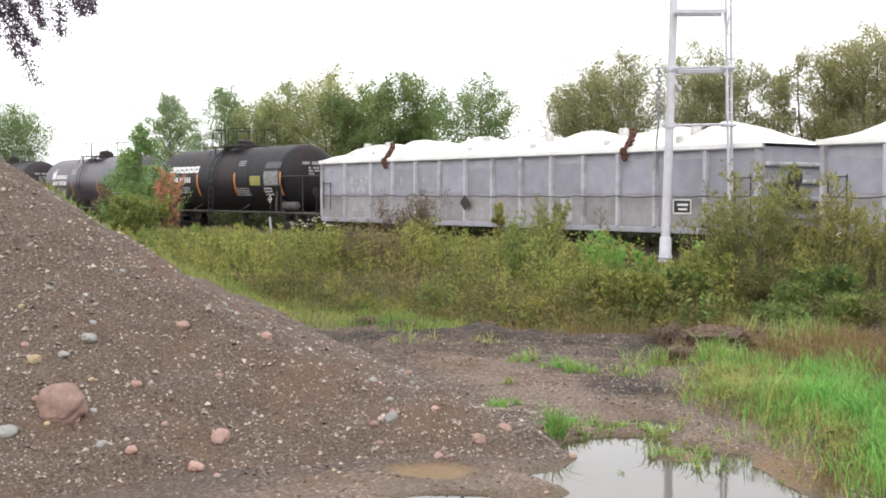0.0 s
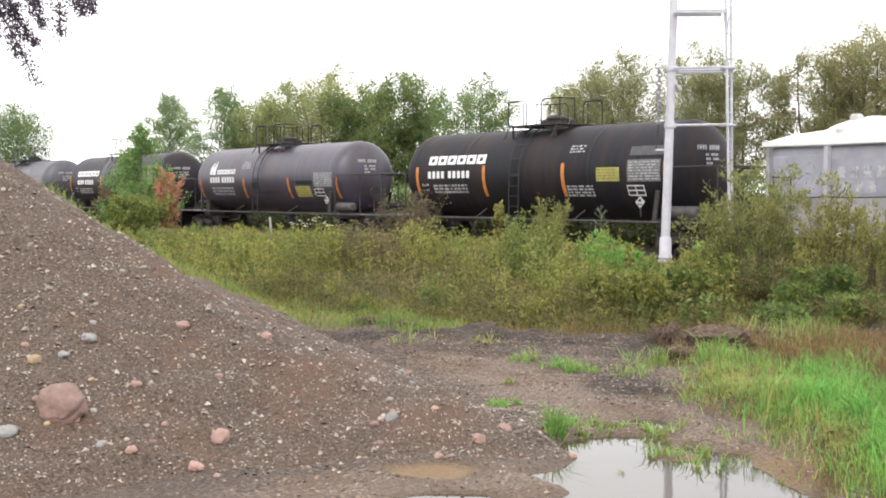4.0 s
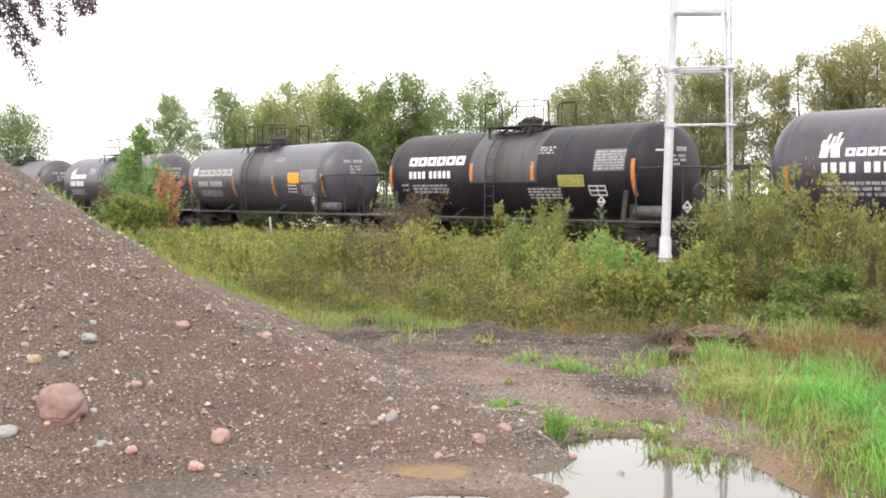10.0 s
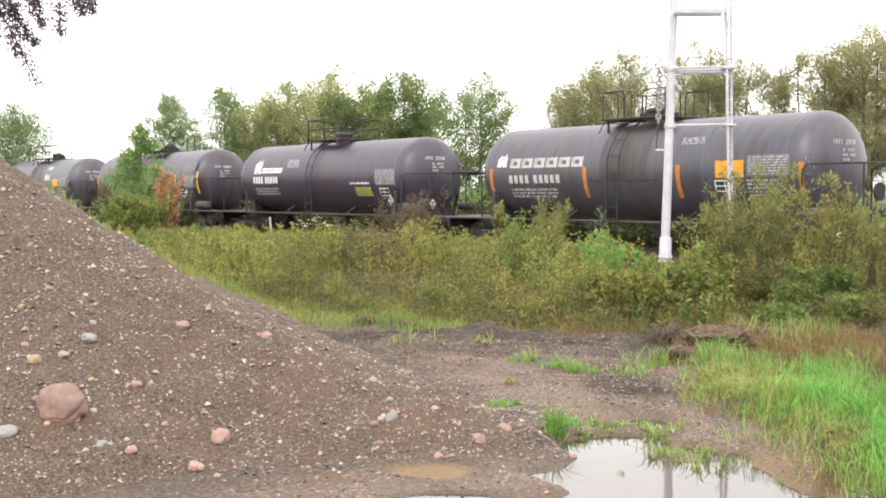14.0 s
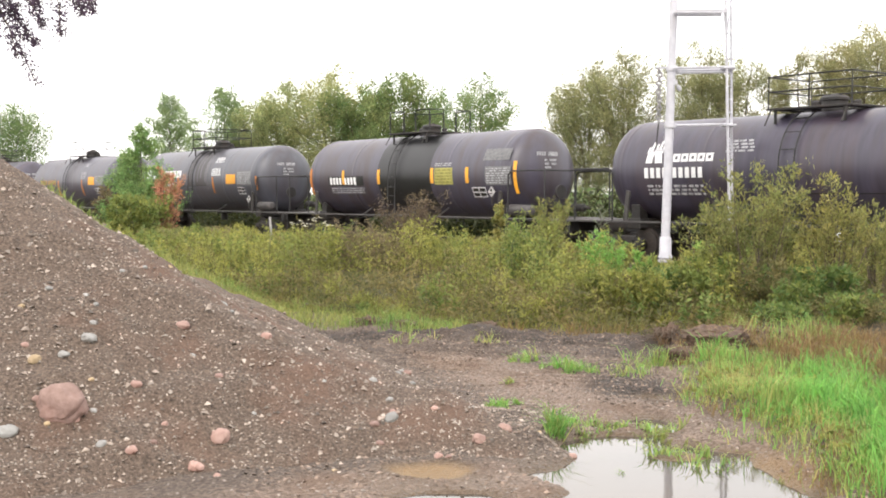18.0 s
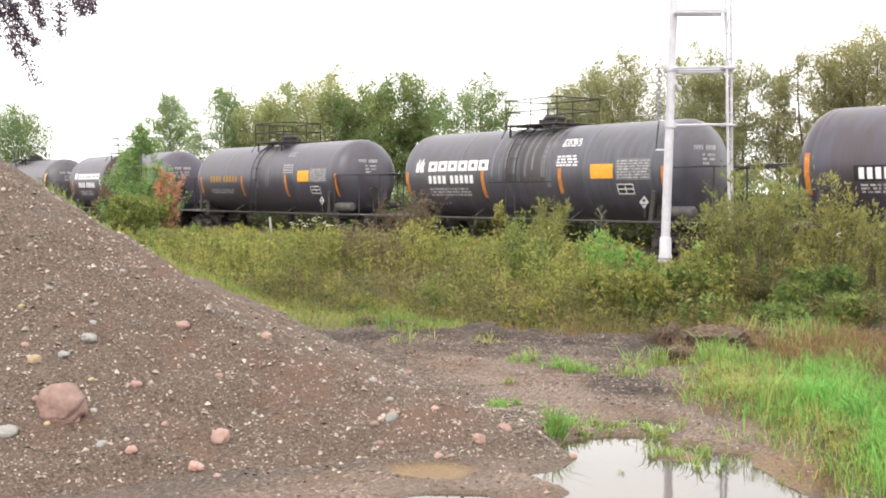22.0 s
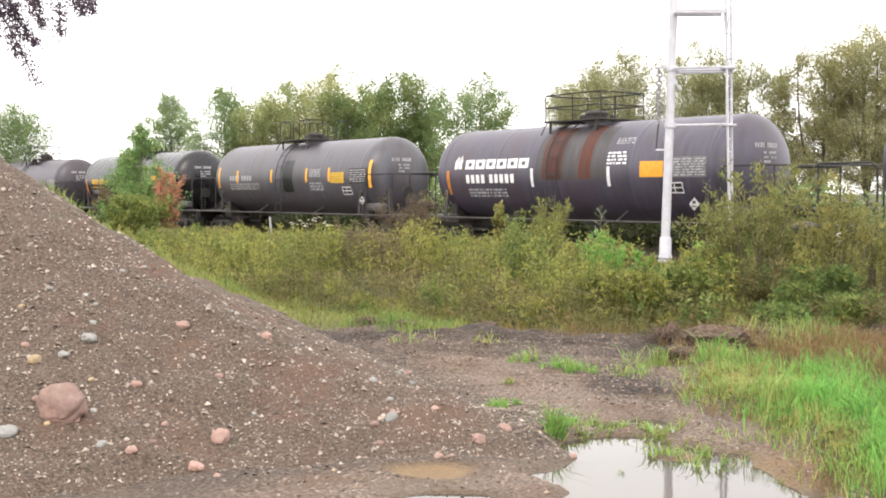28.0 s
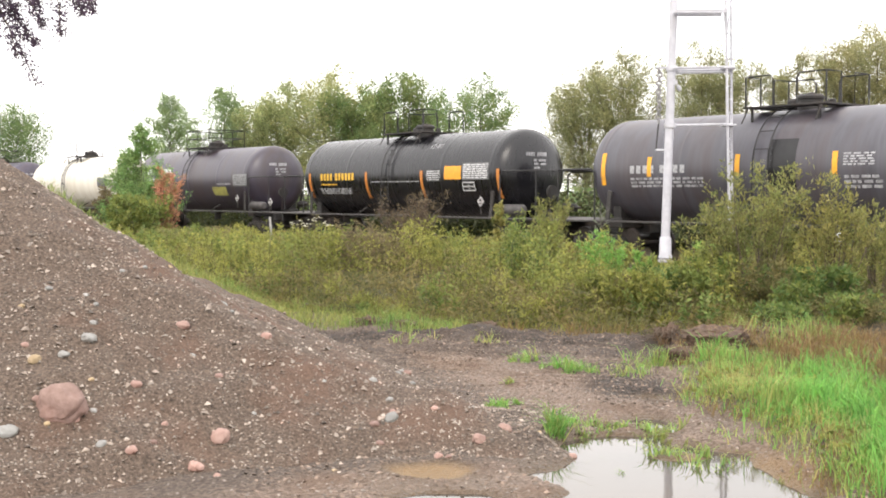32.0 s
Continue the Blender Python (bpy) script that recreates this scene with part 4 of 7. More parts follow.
def tank_car(back, paint, label, marks, R=1.46, front=0.0, rear=0.15, rails="loop", seed=1):
    car = thing("tank_car", label, "tank car", group="tank cars of the train")
    CARS.append((car, back))
    FLANK[0] = R
    k = 0.77

    def shell():
        nose, tail = HALF_TANK + front, -HALF_TANK - rear
        prof = [(tail - k * math.sin(a), R * math.cos(a)) for a in [math.pi / 2 * (1 - i / 12) * 0.985 for i in range(12)]]
        rings = [(tail, R), (nose, R)]
        for x in (tail + 0.15, -2.9, 0.02, 2.95, nose - 0.15):
            rings += [(x - 0.12, R), (x - 0.025, R), (x - 0.012, R + 0.004), (x + 0.012, R + 0.004), (x + 0.025, R), (x + 0.12, R)]
        prof += sorted(rings)
        prof += [(nose + k * math.sin(a), R * math.cos(a)) for a in [math.pi / 2 * i / 12 * 0.985 for i in range(1, 13)]]
        return Build().lathe(prof, 56, pose(0, 0, AXIS))

    size = "_%.2f_%.2f_%.2f" % (R, front, rear)
    part("tank", shared("tank_shell" + size, shell, 50).copy(), paint, car)
    # top fittings
    top = AXIS + R

    def dome():
        return (Build().lathe([(0, 0.32), (0.3, 0.32), (0.32, 0.36), (0.38, 0.36), (0.44, 0.28)], 24, pose(0.12, 0, top - 0.06, 0, -90, 0))
                .box((-0.36, 0.05, top + 0.14), (0.3, 0.4, 0.3), 0.05).lathe([(0, 0.1), (0.28, 0.1), (0.31, 0.05)], 12, pose(0.62, 0.2, top - 0.05, 0, -90, 0))
                .tube([(0.1, -0.2, top + 0.36), (0.1, 0.1, top + 0.42), (0.1, 0.3, top + 0.36)], 0.03, 6))
    part("manway_housing", shared("manway_housing" + size, dome), STEEL, car)

    def deck():
        b = Build()
        for y in (-0.72, 0.72):
            b.box((0, y, top + 0.06), (2.5, 0.5, 0.05), 0.01)
        for x in (-1.05, 1.05):
            b.box((x, 0, top + 0.06), (0.4, 1.0, 0.05), 0.01)
        for x in (-1.0, 1.0):
            for y in (-0.9, 0.9):
                b.box((x, y, top - 0.12), (0.06, 0.06, 0.4), 0.008)
        for s in (-1, 1):
            b.tube([(-1.1, s * 0.95, top + 0.03), (-1.1, s * 1.2, top - 0.35)], 0.02, 6)
            b.tube([(1.1, s * 0.95, top + 0.03), (1.1, s * 1.2, top - 0.35)], 0.02, 6)
        return b
    part("top_platform", shared("top_platform" + size, deck), STEEL, car, "dark steel grating platform")
    rz = top + 0.08
    if rails == "box":
        for s in (-1, 1):
            part("guard_rail", shared("guard_box%d" % s + size, lambda: bent([(-1.2, s * 0.92, rz), (-1.2, s * 0.92, rz + 0.8), (1.2, s * 0.92, rz + 0.8), (1.2, s * 0.92, rz)])
                                      .tube([(-1.2, s * 0.92, rz + 0.42), (1.2, s * 0.92, rz + 0.42)], 0.02, 6).tube([(0, s * 0.92, rz), (0, s * 0.92, rz + 0.8)], 0.02, 6)), RAILPIPE, car)
            part("guard_rail", shared("guard_boxe%d" % s + size, lambda: bent([(s * 1.2, -0.92, rz + 0.8), (s * 1.2, 0.92, rz + 0.8)]).tube([(s * 1.2, -0.92, rz + 0.42), (s * 1.2, 0.92, rz + 0.42)], 0.02, 6)), RAILPIPE, car)
    else:
        hgt = 0.78 if rails == "loop" else 0.8
        for s in (-1, 1):
            for e in (-1, 1):
                part("guard_rail", shared("guard_%s%d%d" % (rails, s, e) + size, lambda: bent([(e * 0.35, s * 0.92, rz), (e * 0.35, s * 0.92, rz + hgt - 0.12), (e * 0.45, s * 0.92, rz + hgt), (e * 1.1, s * 0.92, rz + hgt),
                                          (e * 1.2, s * 0.85, rz + hgt), (e * 1.2, s * 0.3, rz + hgt), (e * 1.2, s * 0.28, rz)]).tube([(e * 1.2, s * 0.92, rz), (e * 1.2, s * 0.92, rz + hgt)], 0.022, 6)), RAILPIPE, car)
    # side ladders
    for s in (-1, 1):
        def ladder():
            b = Build()
            arc = [(s * (R + 0.1) * math.cos(a), AXIS + (R + 0.1) * math.sin(a)) for a in [1.25 - 0.16 * i for i in range(9)]]
            pts = arc + [(s * (R + 0.12), AXIS - 0.6), (s * (R + 0.12), 0.75)]
            for x in (-0.45, 0.0):
                b.tube([(x, y, z) for y, z in pts], 0.02, 6)
            for y, z in arc[::2] + [(s * (R + 0.12), AXIS - 0.1 - 0.32 * i) for i in range(6)]:
                b.tube([(-0.45, y, z), (0.0, y, z)], 0.014, 6)
            return b
        part("ladder", shared("ladder%d" % s + size, ladder), RAILPIPE, car)

        def runner():
            b = Build().tube([(-7.9, s * 1.5, 1.1), (7.9, s * 1.5, 1.1)], 0.035, 8)
            for x in (-5.75, 5.45):
                b.box((0, 0, 0), (0.16, 0.05, 0.95), 0.01, pose(x + 0.12, s * 1.4, 1.52, -s * 6, 14, 0))
            for x in (-2.2, 2.4):
                b.tube([(x, s * 1.0, 1.4), (x, s * 1.5, 1.1)], 0.025, 6)
            return b
        part("side_handrail", shared("runner%d" % s, runner), RUNNER, car, "dark grey side handrail")
    # ends
    for e in (-1, 1):
        def sill():
            b = Build().box((e * 6.7, 0, 0.92), (3.2, 0.42, 0.34), 0.02).box((e * 8.05, 0, 0.92), (0.12, 2.7, 0.3), 0.02).box((e * 5.6, 0, 1.05), (0.5, 2.3, 0.3), 0.03)
            for y in (-0.9, 0.9):
                b.box((e * 5.6, y, 1.35), (0.3, 0.4, 0.5), 0.03)
            return b
        part("stub_sill", shared("sill%d" % e, sill), STEEL, car)
        part("end_platform", shared("endplat%d" % e, lambda: Build().box((e * 7.3, -1.1, 1.1), (1.5, 0.75, 0.05), 0.01).box((e * 7.3, 1.1, 1.1), (1.5, 0.75, 0.05), 0.01)
                                    .box((e * 7.85, 0, 1.1), (0.4, 1.5, 0.05), 0.01)), BOARD, car, "worn grey end platform grating")

        def end_rail():
            b = Build()
            for s in (-1, 1):
                b.tube([(e * 6.1, s * 1.5, 1.1), (e * 6.1, s * 1.5, 2.5), (e * 6.25, s * 1.5, 2.62), (e * 7.6, s * 1.5, 2.62), (e * 7.75, s * 1.38, 2.62), (e * 7.8, 0, 2.62)], 0.026, 8)
                b.tube([(e * 7.72, s * 1.42, 1.1), (e * 7.72, s * 1.42, 2.62)], 0.026, 8)
                b.tube([(e * 8.0, s * 1.35, 1.1), (e * 8.0, s * 1.35, 0.35), (e * 8.0, s * 1.0, 0.35), (e * 8.0, s * 1.0, 1.0)], 0.02, 6)
            return b
        part("end_handrail", shared("endrail%d" % e, end_rail), RAILPIPE, car)
        coupler(car, e * 8.15, e)
        truck(car, e * 6.35)
    part("air_reservoir", shared("reservoir", lambda: Build().lathe([(5.72, 0.02), (5.75, 0.13), (5.82, 0.175), (6.8, 0.175), (6.87, 0.13), (6.9, 0.02)], 18, pose(0, -1.15, 1.38))), RESERVOIR, car, "grey air brake reservoir")
    part("brake_cylinder", shared("brake_cyl", lambda: Build().lathe([(7.0, 0.13), (7.5, 0.13), (7.53, 0.06), (7.75, 0.04)], 14, pose(0, 0.5, 1.45))), STEEL, car)
    part("brake_wheel", shared("brake_wheel", lambda: Build().tube([(7.6, -0.7, 1.1), (7.6, -0.7, 1.97)], 0.02, 6).lathe([(-0.1, 0.03), (-0.03, 0.22), (0.03, 0.22)], 16, pose(7.68, -0.7, 1.95))), STEEL, car)
    part("bottom_outlet", shared("outlet", lambda: Build().lathe([(0, 0.16), (0.3, 0.16), (0.32, 0.22), (0.38, 0.22)], 16, pose(0.2, 0, 0.66, 0, -90, 0)).box((0.2, 0, 1.0), (0.6, 0.5, 0.1), 0.02)), STEEL, car)
    end = Build()
    rr = random.Random(seed)
    for row, (zz, n) in enumerate(((0.62, (4, 5)), (0.42, (2, 5)), (0.3, (3, 4)), (0.18, (4,)))):
        w, y = (0.085 if row == 0 else 0.06), -0.62 + (0.25 if row else 0)
        for word in n:
            for i in range(word):
                for_x = HALF_TANK + front + k * math.sqrt(max(0, 1 - (y * y + zz * zz) / R ** 2)) + 0.02
                end.box((for_x, y + w / 2, AXIS + zz), (0.006, w * 0.8, 0.13 if row == 0 else 0.07))
                y += w
            y += 0.08
    tagged(part("end_stencil", end, WORN, car, "worn white stencil bars", smooth=0), kind="stuff")
    marks(car)
    return car


def words_text(car, x, z, size, body):
    """Readable stencil words, set flat against the flank."""
    cu = bpy.data.curves.new("stencil_words", "FONT")
    cu.body, cu.size = body, size
    tmp = bpy.data.objects.new("stencil_words", cu)
    scene.collection.objects.link(tmp)
    me = bpy.data.meshes.new_from_object(tmp.evaluated_get(bpy.context.evaluated_depsgraph_get()))
    bpy.data.objects.remove(tmp)
    me.materials.clear()
    o = part("stencil_words", me, WHITE, car)
    a = math.asin(max(-1, min(1, z / FLANK[0])))
    o.matrix_basis = pose(x, -skin(0.012) * math.cos(a), AXIS + skin(0.012) * math.sin(a), 90 - math.degrees(a), 0, 0)


def lettering(car, logo=None, emblem=None, number=None, digits=(4, 5), small=None, ink=None, seed=1, load_words=False, faded=False):
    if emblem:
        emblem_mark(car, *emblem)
    if logo:
        bars(car, "maker_mark_block", FADED if faded else WHITE, "white block of the maker mark", *logo, (6,), 0.88, 0.03, True)
    if number:
        bars(car, "number_bar", ink or (FADED if faded else WHITE), "painted plain bar", *number, digits, 0.66)
    if small:
        b = Build()
        text_lines(b, *small, 3, seed + 2)
        tagged(part("stencil", b, WORN, car, "small worn stencil lines"), kind="stuff")
    if load_words:
        words_text(car, -5.27, -0.4, 0.13, "LD LMT")
        words_text(car, -5.27, -0.58, 0.13, "LT WT")


def lines(car, x0, x1, z0, z1, rows, seed=4, ink=None):
    b = Build()
    text_lines(b, x0, x1, z0, z1, rows, seed)
    tagged(part("stencil", b, ink or WORN, car, "small worn stencil lines"), kind="stuff")


def band(car, x0, x1, z0, z1, material, label):
    part("flank_patch", Build().patch(x0, x1, z0, z1, skin(0.0055), AXIS), material, car, label)


def streaks(car, x0, x1, n, seed):
    """Pale runs of spilled load down the flank, each of its own width and length."""
    r = random.Random(seed)
    for i in range(n):
        x, w = x0 + (x1 - x0) * (i + r.uniform(0.1, 0.9)) / n, r.uniform(0.03, 0.11)
        part("pale_streak", Build().patch(x - w, x + w, r.uniform(-0.5, 0.5), 1.38, skin(0.007), AXIS, r.uniform(-0.03, 0.03)), PALERUN, car, "pale washed streak")


def seam(car, x0, x1, z, ink=None):
    part("jacket_seam", Build().patch(x0, x1, z - 0.013, z + 0.013, skin(0.011), AXIS), ink or STEEL, car)


def m_black_plain(car):
    lettering(car, (-4.9, -1.78, 0.32, 0.62), None, (-4.89, -2.55, -0.14, 0.1), small=(-4.6, -2.77, -0.66, -0.33), seed=11, load_words=True)
    for x in (-5.48, -1.85, 1.87, 5.93):
        stripe(car, x, -0.75, 0.26)
    panel(car, "warning_panel", 3.28, 4.2, -0.3, 0.1, OLIVE, "faded yellow-green warning panel", 4, OLIVEINK)
    panel(car, "data_panel", 4.5, 5.75, -0.32, 0.3, GREYPANEL, "grey stencilled data panel", 7)
    panel(car, "test_panel", 4.45, 5.1, -0.72, -0.42, STEEL, "outlined test panel", 0, frame_ink=True)
    panel(car, "pale_panel", 4.55, 5.85, 0.42, 0.68, FADEDPATCH, "pale repainted rectangle")
    lines(car, 2.07, 2.69, 0.55, 0.8, 3)
    lines(car, 1.98, 3.1, -0.76, -0.4, 4)
    placard(car, 4.77, -1.45, 1.62)


def m_grey_emblem(car):
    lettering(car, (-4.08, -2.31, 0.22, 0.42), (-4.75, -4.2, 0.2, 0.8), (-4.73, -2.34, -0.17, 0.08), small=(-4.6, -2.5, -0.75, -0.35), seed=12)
    for x in (-5.7, -1.5, 2.35, 6.05):
        stripe(car, x, -0.85, 0.0)
    panel(car, "warning_panel", 2.85, 4.0, -0.78, -0.36, OLIVE, "faded yellow warning panel", 4, OLIVEINK)
    panel(car, "dark_panel", 2.97, 4.23, -0.29, -0.13, DARKPATCH, "black painted strip")
    panel(car, "data_panel", 4.34, 5.75, -0.4, 0.2, GREYPANEL, "grey stencilled data panel", 7)
    panel(car, "test_panel", 4.3, 5.0, -0.76, -0.46, STEEL, "outlined test panel", 0, frame_ink=True)
    panel(car, "black_square", -0.78, -0.16, -0.46, -0.16, DARKPATCH, "black painted square")
    seam(car, -0.6, 1.6, -0.6)
    lines(car, -1.78, -1.0, 0.42, 0.75, 4)
    placard(car, 5.12, -1.45, 1.6)


def m_black_band(car):
    lettering(car, (-4.85, -1.67, 0.3, 0.6), None, (-4.8, -2.38, -0.14, 0.11), small=(-4.6, -2.6, -0.66, -0.33), seed=13, load_words=True)
    band(car, -1.4, -0.25, -0.3, 1.3, GREYBAND, "washed-out grey band")
    band(car, 0.75, 1.9, -0.3, 1.3, GREYBAND, "washed-out grey band")
    band(car, -0.25, 0.75, -0.3, 1.3, STREAK, "dirty brown band")
    for x, lo in ((-5.9, -0.5), (-1.3, -0.25), (1.7, -0.25), (5.92, -0.72)):
        stripe(car, x, lo, 0.33)
    panel(car, "warning_panel", 2.84, 3.95, -0.45, -0.1, OLIVE, "faded yellow-green warning panel", 4, OLIVEINK)
    panel(car, "data_panel", 4.35, 5.6, 0.0, 0.63, GREYPANEL, "grey stencilled data panel", 7)
    panel(car, "test_panel", 4.1, 4.8, -0.72, -0.42, STEEL, "outlined test panel", 0, frame_ink=True)
    lines(car, 1.91, 2.56, 0.55, 0.8, 3)
    lines(car, 1.4, 2.9, -0.83, -0.47, 4)
    placard(car, 4.44, -1.45, 1.63)
    placard(car, 7.7, -1.5, 1.5)


def m_orange_panel(car):
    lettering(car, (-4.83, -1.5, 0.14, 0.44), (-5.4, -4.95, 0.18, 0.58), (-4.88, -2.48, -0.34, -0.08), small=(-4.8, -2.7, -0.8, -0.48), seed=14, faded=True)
    band(car, -0.85, 1.0, -0.25, 1.36, STREAK, "dirty washed band")
    for x in (-5.7, -1.44, 2.12, 6.02):
        stripe(car, x, -0.78, 0.12)
    panel(car, "warning_panel", 3.39, 4.3, -0.24, 0.2, ORANGE, "bright orange warning panel", 5, GOLD)
    panel(car, "data_panel", 4.38, 5.69, -0.22, 0.33, GREYPANEL, "grey stencilled data panel", 7)
    panel(car, "test_panel", 3.35, 4.0, -0.61, -0.31, STEEL, "outlined test panel", 0, frame_ink=True)
    lines(car, 4.38, 5.3, -0.75, -0.28, 5)
    lines(car, 2.1, 2.9, 0.66, 0.86, 4)
    seam(car, -1.3, 1.4, -0.295)
    placard(car, 5.14, -1.45, 1.58)


def m_grey_emblem_low(car):
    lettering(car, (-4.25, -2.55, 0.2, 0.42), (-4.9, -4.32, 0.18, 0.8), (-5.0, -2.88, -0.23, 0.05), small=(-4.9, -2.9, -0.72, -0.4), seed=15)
    panel(car, "warning_panel", 2.9, 3.95, -0.75, -0.42, OLIVE, "faded yellow-green warning panel", 4, OLIVEINK)
    lines(car, 2.6, 4.0, -0.32, -0.22, 1, ink=WHITE)
    panel(car, "data_panel", 4.3, 5.6, -0.35, 0.25, GREYPANEL, "grey stencilled data panel", 7)
    panel(car, "test_panel", 4.5, 5.1, -0.75, -0.45, STEEL, "outlined test panel", 0, frame_ink=True)
    seam(car, -0.7, 2.7, -0.66)
    lines(car, -2.2, -1.3, 0.4, 0.75, 4)
    placard(car, 5.1, -1.45, 1.6)
    placard(car, 7.7, -1.5, 1.5)


def m_black_centre(car):
    band(car, -1.25, 1.95, -1.1, 1.42, DARKPATCH, "black overpainted centre")
    band(car, -4.65, -2.2, -0.36, 0.0, DARKPATCH, "black overpainted strip")
    lettering(car, None, None, (-4.56, -2.68, -0.32, -0.05), (4, 4), (-4.5, -2.2, -0.66, -0.42), seed=16)
    stripe(car, -5.92, -0.7, 0.32)
    stripe(car, 6.39, -0.66, 0.37, 0.17, AMBER)
    for x in (-3.58, -1.2, 2.04, 3.97):
        stripe(car, x, -0.31, 0.22, 0.17, AMBER)
    panel(car, "warning_panel", 2.19, 3.2, -0.35, 0.22, OLIVE, "faded yellow warning panel", 5, OLIVEINK)
    lines(car, 2.2, 3.1, 0.27, 0.4, 2)
    panel(car, "data_panel", 4.91, 6.2, -0.38, 0.22, GREYPANEL, "grey stencilled data panel", 7)
    panel(car, "test_panel", 4.16, 4.85, -0.78, -0.45, STEEL, "outlined test panel", 0, frame_ink=True)
    panel(car, "pale_panel", 4.75, 6.07, 0.42, 0.8, GREYPANEL, "pale repainted rectangle")
    placard(car, 5.07, -1.55, 1.92)


def m_streaked_orange(car):
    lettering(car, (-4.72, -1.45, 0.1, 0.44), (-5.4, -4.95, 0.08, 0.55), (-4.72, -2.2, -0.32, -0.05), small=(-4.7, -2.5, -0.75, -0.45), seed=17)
    band(car, -0.75, -0.3, -0.3, 1.38, STREAK, "pale washed streaks")
    band(car, 0.1, 1.2, -0.3, 1.38, STREAK, "pale washed streaks")
    for x, lo in ((-5.9, -0.7), (-1.75, -0.8), (1.9, -0.65), (6.0, -0.5)):
        stripe(car, x, lo, 0.1)
    panel(car, "warning_panel", 3.2, 4.1, -0.22, 0.2, ORANGE, "bright orange warning panel", 5, GOLD)
    panel(car, "data_panel", 4.22, 5.55, -0.27, 0.34, GREYPANEL, "grey stencilled data panel", 7)
    panel(car, "test_panel", 4.22, 4.85, -0.68, -0.38, STEEL, "outlined test panel", 0, frame_ink=True)
    lines(car, 1.8, 2.6, 0.75, 1.0, 4, ink=WHITE)
    lines(car, 1.75, 2.65, 0.15, 0.5, 4, ink=WHITE)
    seam(car, -1.5, 1.5, -0.3)
    streaks(car, -1.3, 1.5, 9, 31)
    placard(car, 5.1, -1.5, 1.62)


def m_gold_number(car):
    lettering(car, None, None, (-4.55, -1.9, -0.14, 0.14), (4, 5), (-4.5, -2.4, -0.66, -0.44), DULLGOLD, 18)
    streaks(car, -0.35, 1.0, 8, 32)
    for x in (-5.45, -1.5, 2.3, 6.15):
        stripe(car, x, -0.78, 0.12)
    panel(car, "warning_panel", 3.27, 4.15, -0.17, 0.27, ORANGE, "bright orange warning panel", 5, GOLD)
    panel(car, "data_panel", 4.2, 5.5, -0.2, 0.36, GREYPANEL, "grey stencilled data panel", 7)
    panel(car, "test_panel", 4.2, 4.9, -0.66, -0.36, STEEL, "outlined test panel", 0, frame_ink=True)
    lines(car, 2.1, 2.7, 0.85, 1.06, 3)
    lines(car, 2.1, 2.87, 0.16, 0.56, 4)
    placard(car, 4.9, -1.5, 1.58)


def m_rust_band(car):
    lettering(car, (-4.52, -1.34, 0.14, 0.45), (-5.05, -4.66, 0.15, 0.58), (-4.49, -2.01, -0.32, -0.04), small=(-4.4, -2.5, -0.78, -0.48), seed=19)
    band(car, -1.05, 1.95, -0.25, 1.3, STREAK, "dirty rectangle")
    for x0, x1 in ((-0.75, 0.1), (0.85, 1.35)):
        part("rust_patch", Build().patch(x0, x1, -0.22, 1.34, skin(0.01), AXIS), RUSTPATCH, car, "red-brown rusted band")
    stripe(car, -5.4, -0.7, 0.1)
    for x in (-1.2, 2.07):
        part("white_stripe", Build().patch(x - 0.06, x + 0.06, -0.45, 0.12, skin(0.011), AXIS), WHITE, car, "white stripe")
    panel(car, "warning_panel", 3.28, 4.14, -0.2, 0.24, ORANGE, "bright orange warning panel", 5, GOLD)
    panel(car, "data_panel", 4.3, 5.64, -0.22, 0.34, GREYPANEL, "grey stencilled data panel", 7)
    panel(car, "test_panel", 4.2, 4.8, -0.65, -0.35, STEEL, "outlined test panel", 0, frame_ink=True)
    lines(car, 2.0, 2.76, 0.16, 0.56, 4, ink=WHITE)
    lines(car, 2.2, 2.9, 0.75, 0.95, 3)
    placard(car, 5.0, -1.5, 1.58)


def m_amber_stripes(car):
    lettering(car, None, None, (-4.75, -2.7, -0.1, 0.12), (4, 4), (-4.7, -2.1, -0.5, -0.2), WORN, seed=20)
    band(car, -0.05, 0.75, -0.6, 0.7, DARKPATCH, "black overpainted patch")
    for x in (-4.0, -1.0, 1.85, 3.55):
        stripe(car, x, -0.2, 0.35, 0.15, AMBER)
    stripe(car, -5.75, -0.42, 0.5, 0.16, AMBER)
    stripe(car, 6.38, -0.45, 0.58, 0.2, AMBER)
    panel(car, "warning_panel", 3.67, 4.61, -0.24, 0.16, GOLD, "faded yellow warning panel", 4, OLIVEINK)
    panel(car, "data_panel", 4.98, 6.2, -0.27, 0.3, STEEL, "dark stencilled data panel", 6)
    lines(car, 2.08, 2.9, 0.0, 0.32, 5)
    lines(car, 2.1, 3.1, -0.55, -0.2, 3)
    panel(car, "test_panel", 4.4, 5.05, -0.7, -0.4, STEEL, "outlined test panel", 0, frame_ink=True)
    for s in (-1, 1):
        part("end_brace", Build().tube([(6.15, s * 1.25, 1.1), (6.75, s * 0.9, 2.05), (7.35, s * 1.25, 1.1)], 0.035, 8), RAILPIPE, car, "black steel angle brace")
    placard(car, 5.6, -1.5, 1.6)


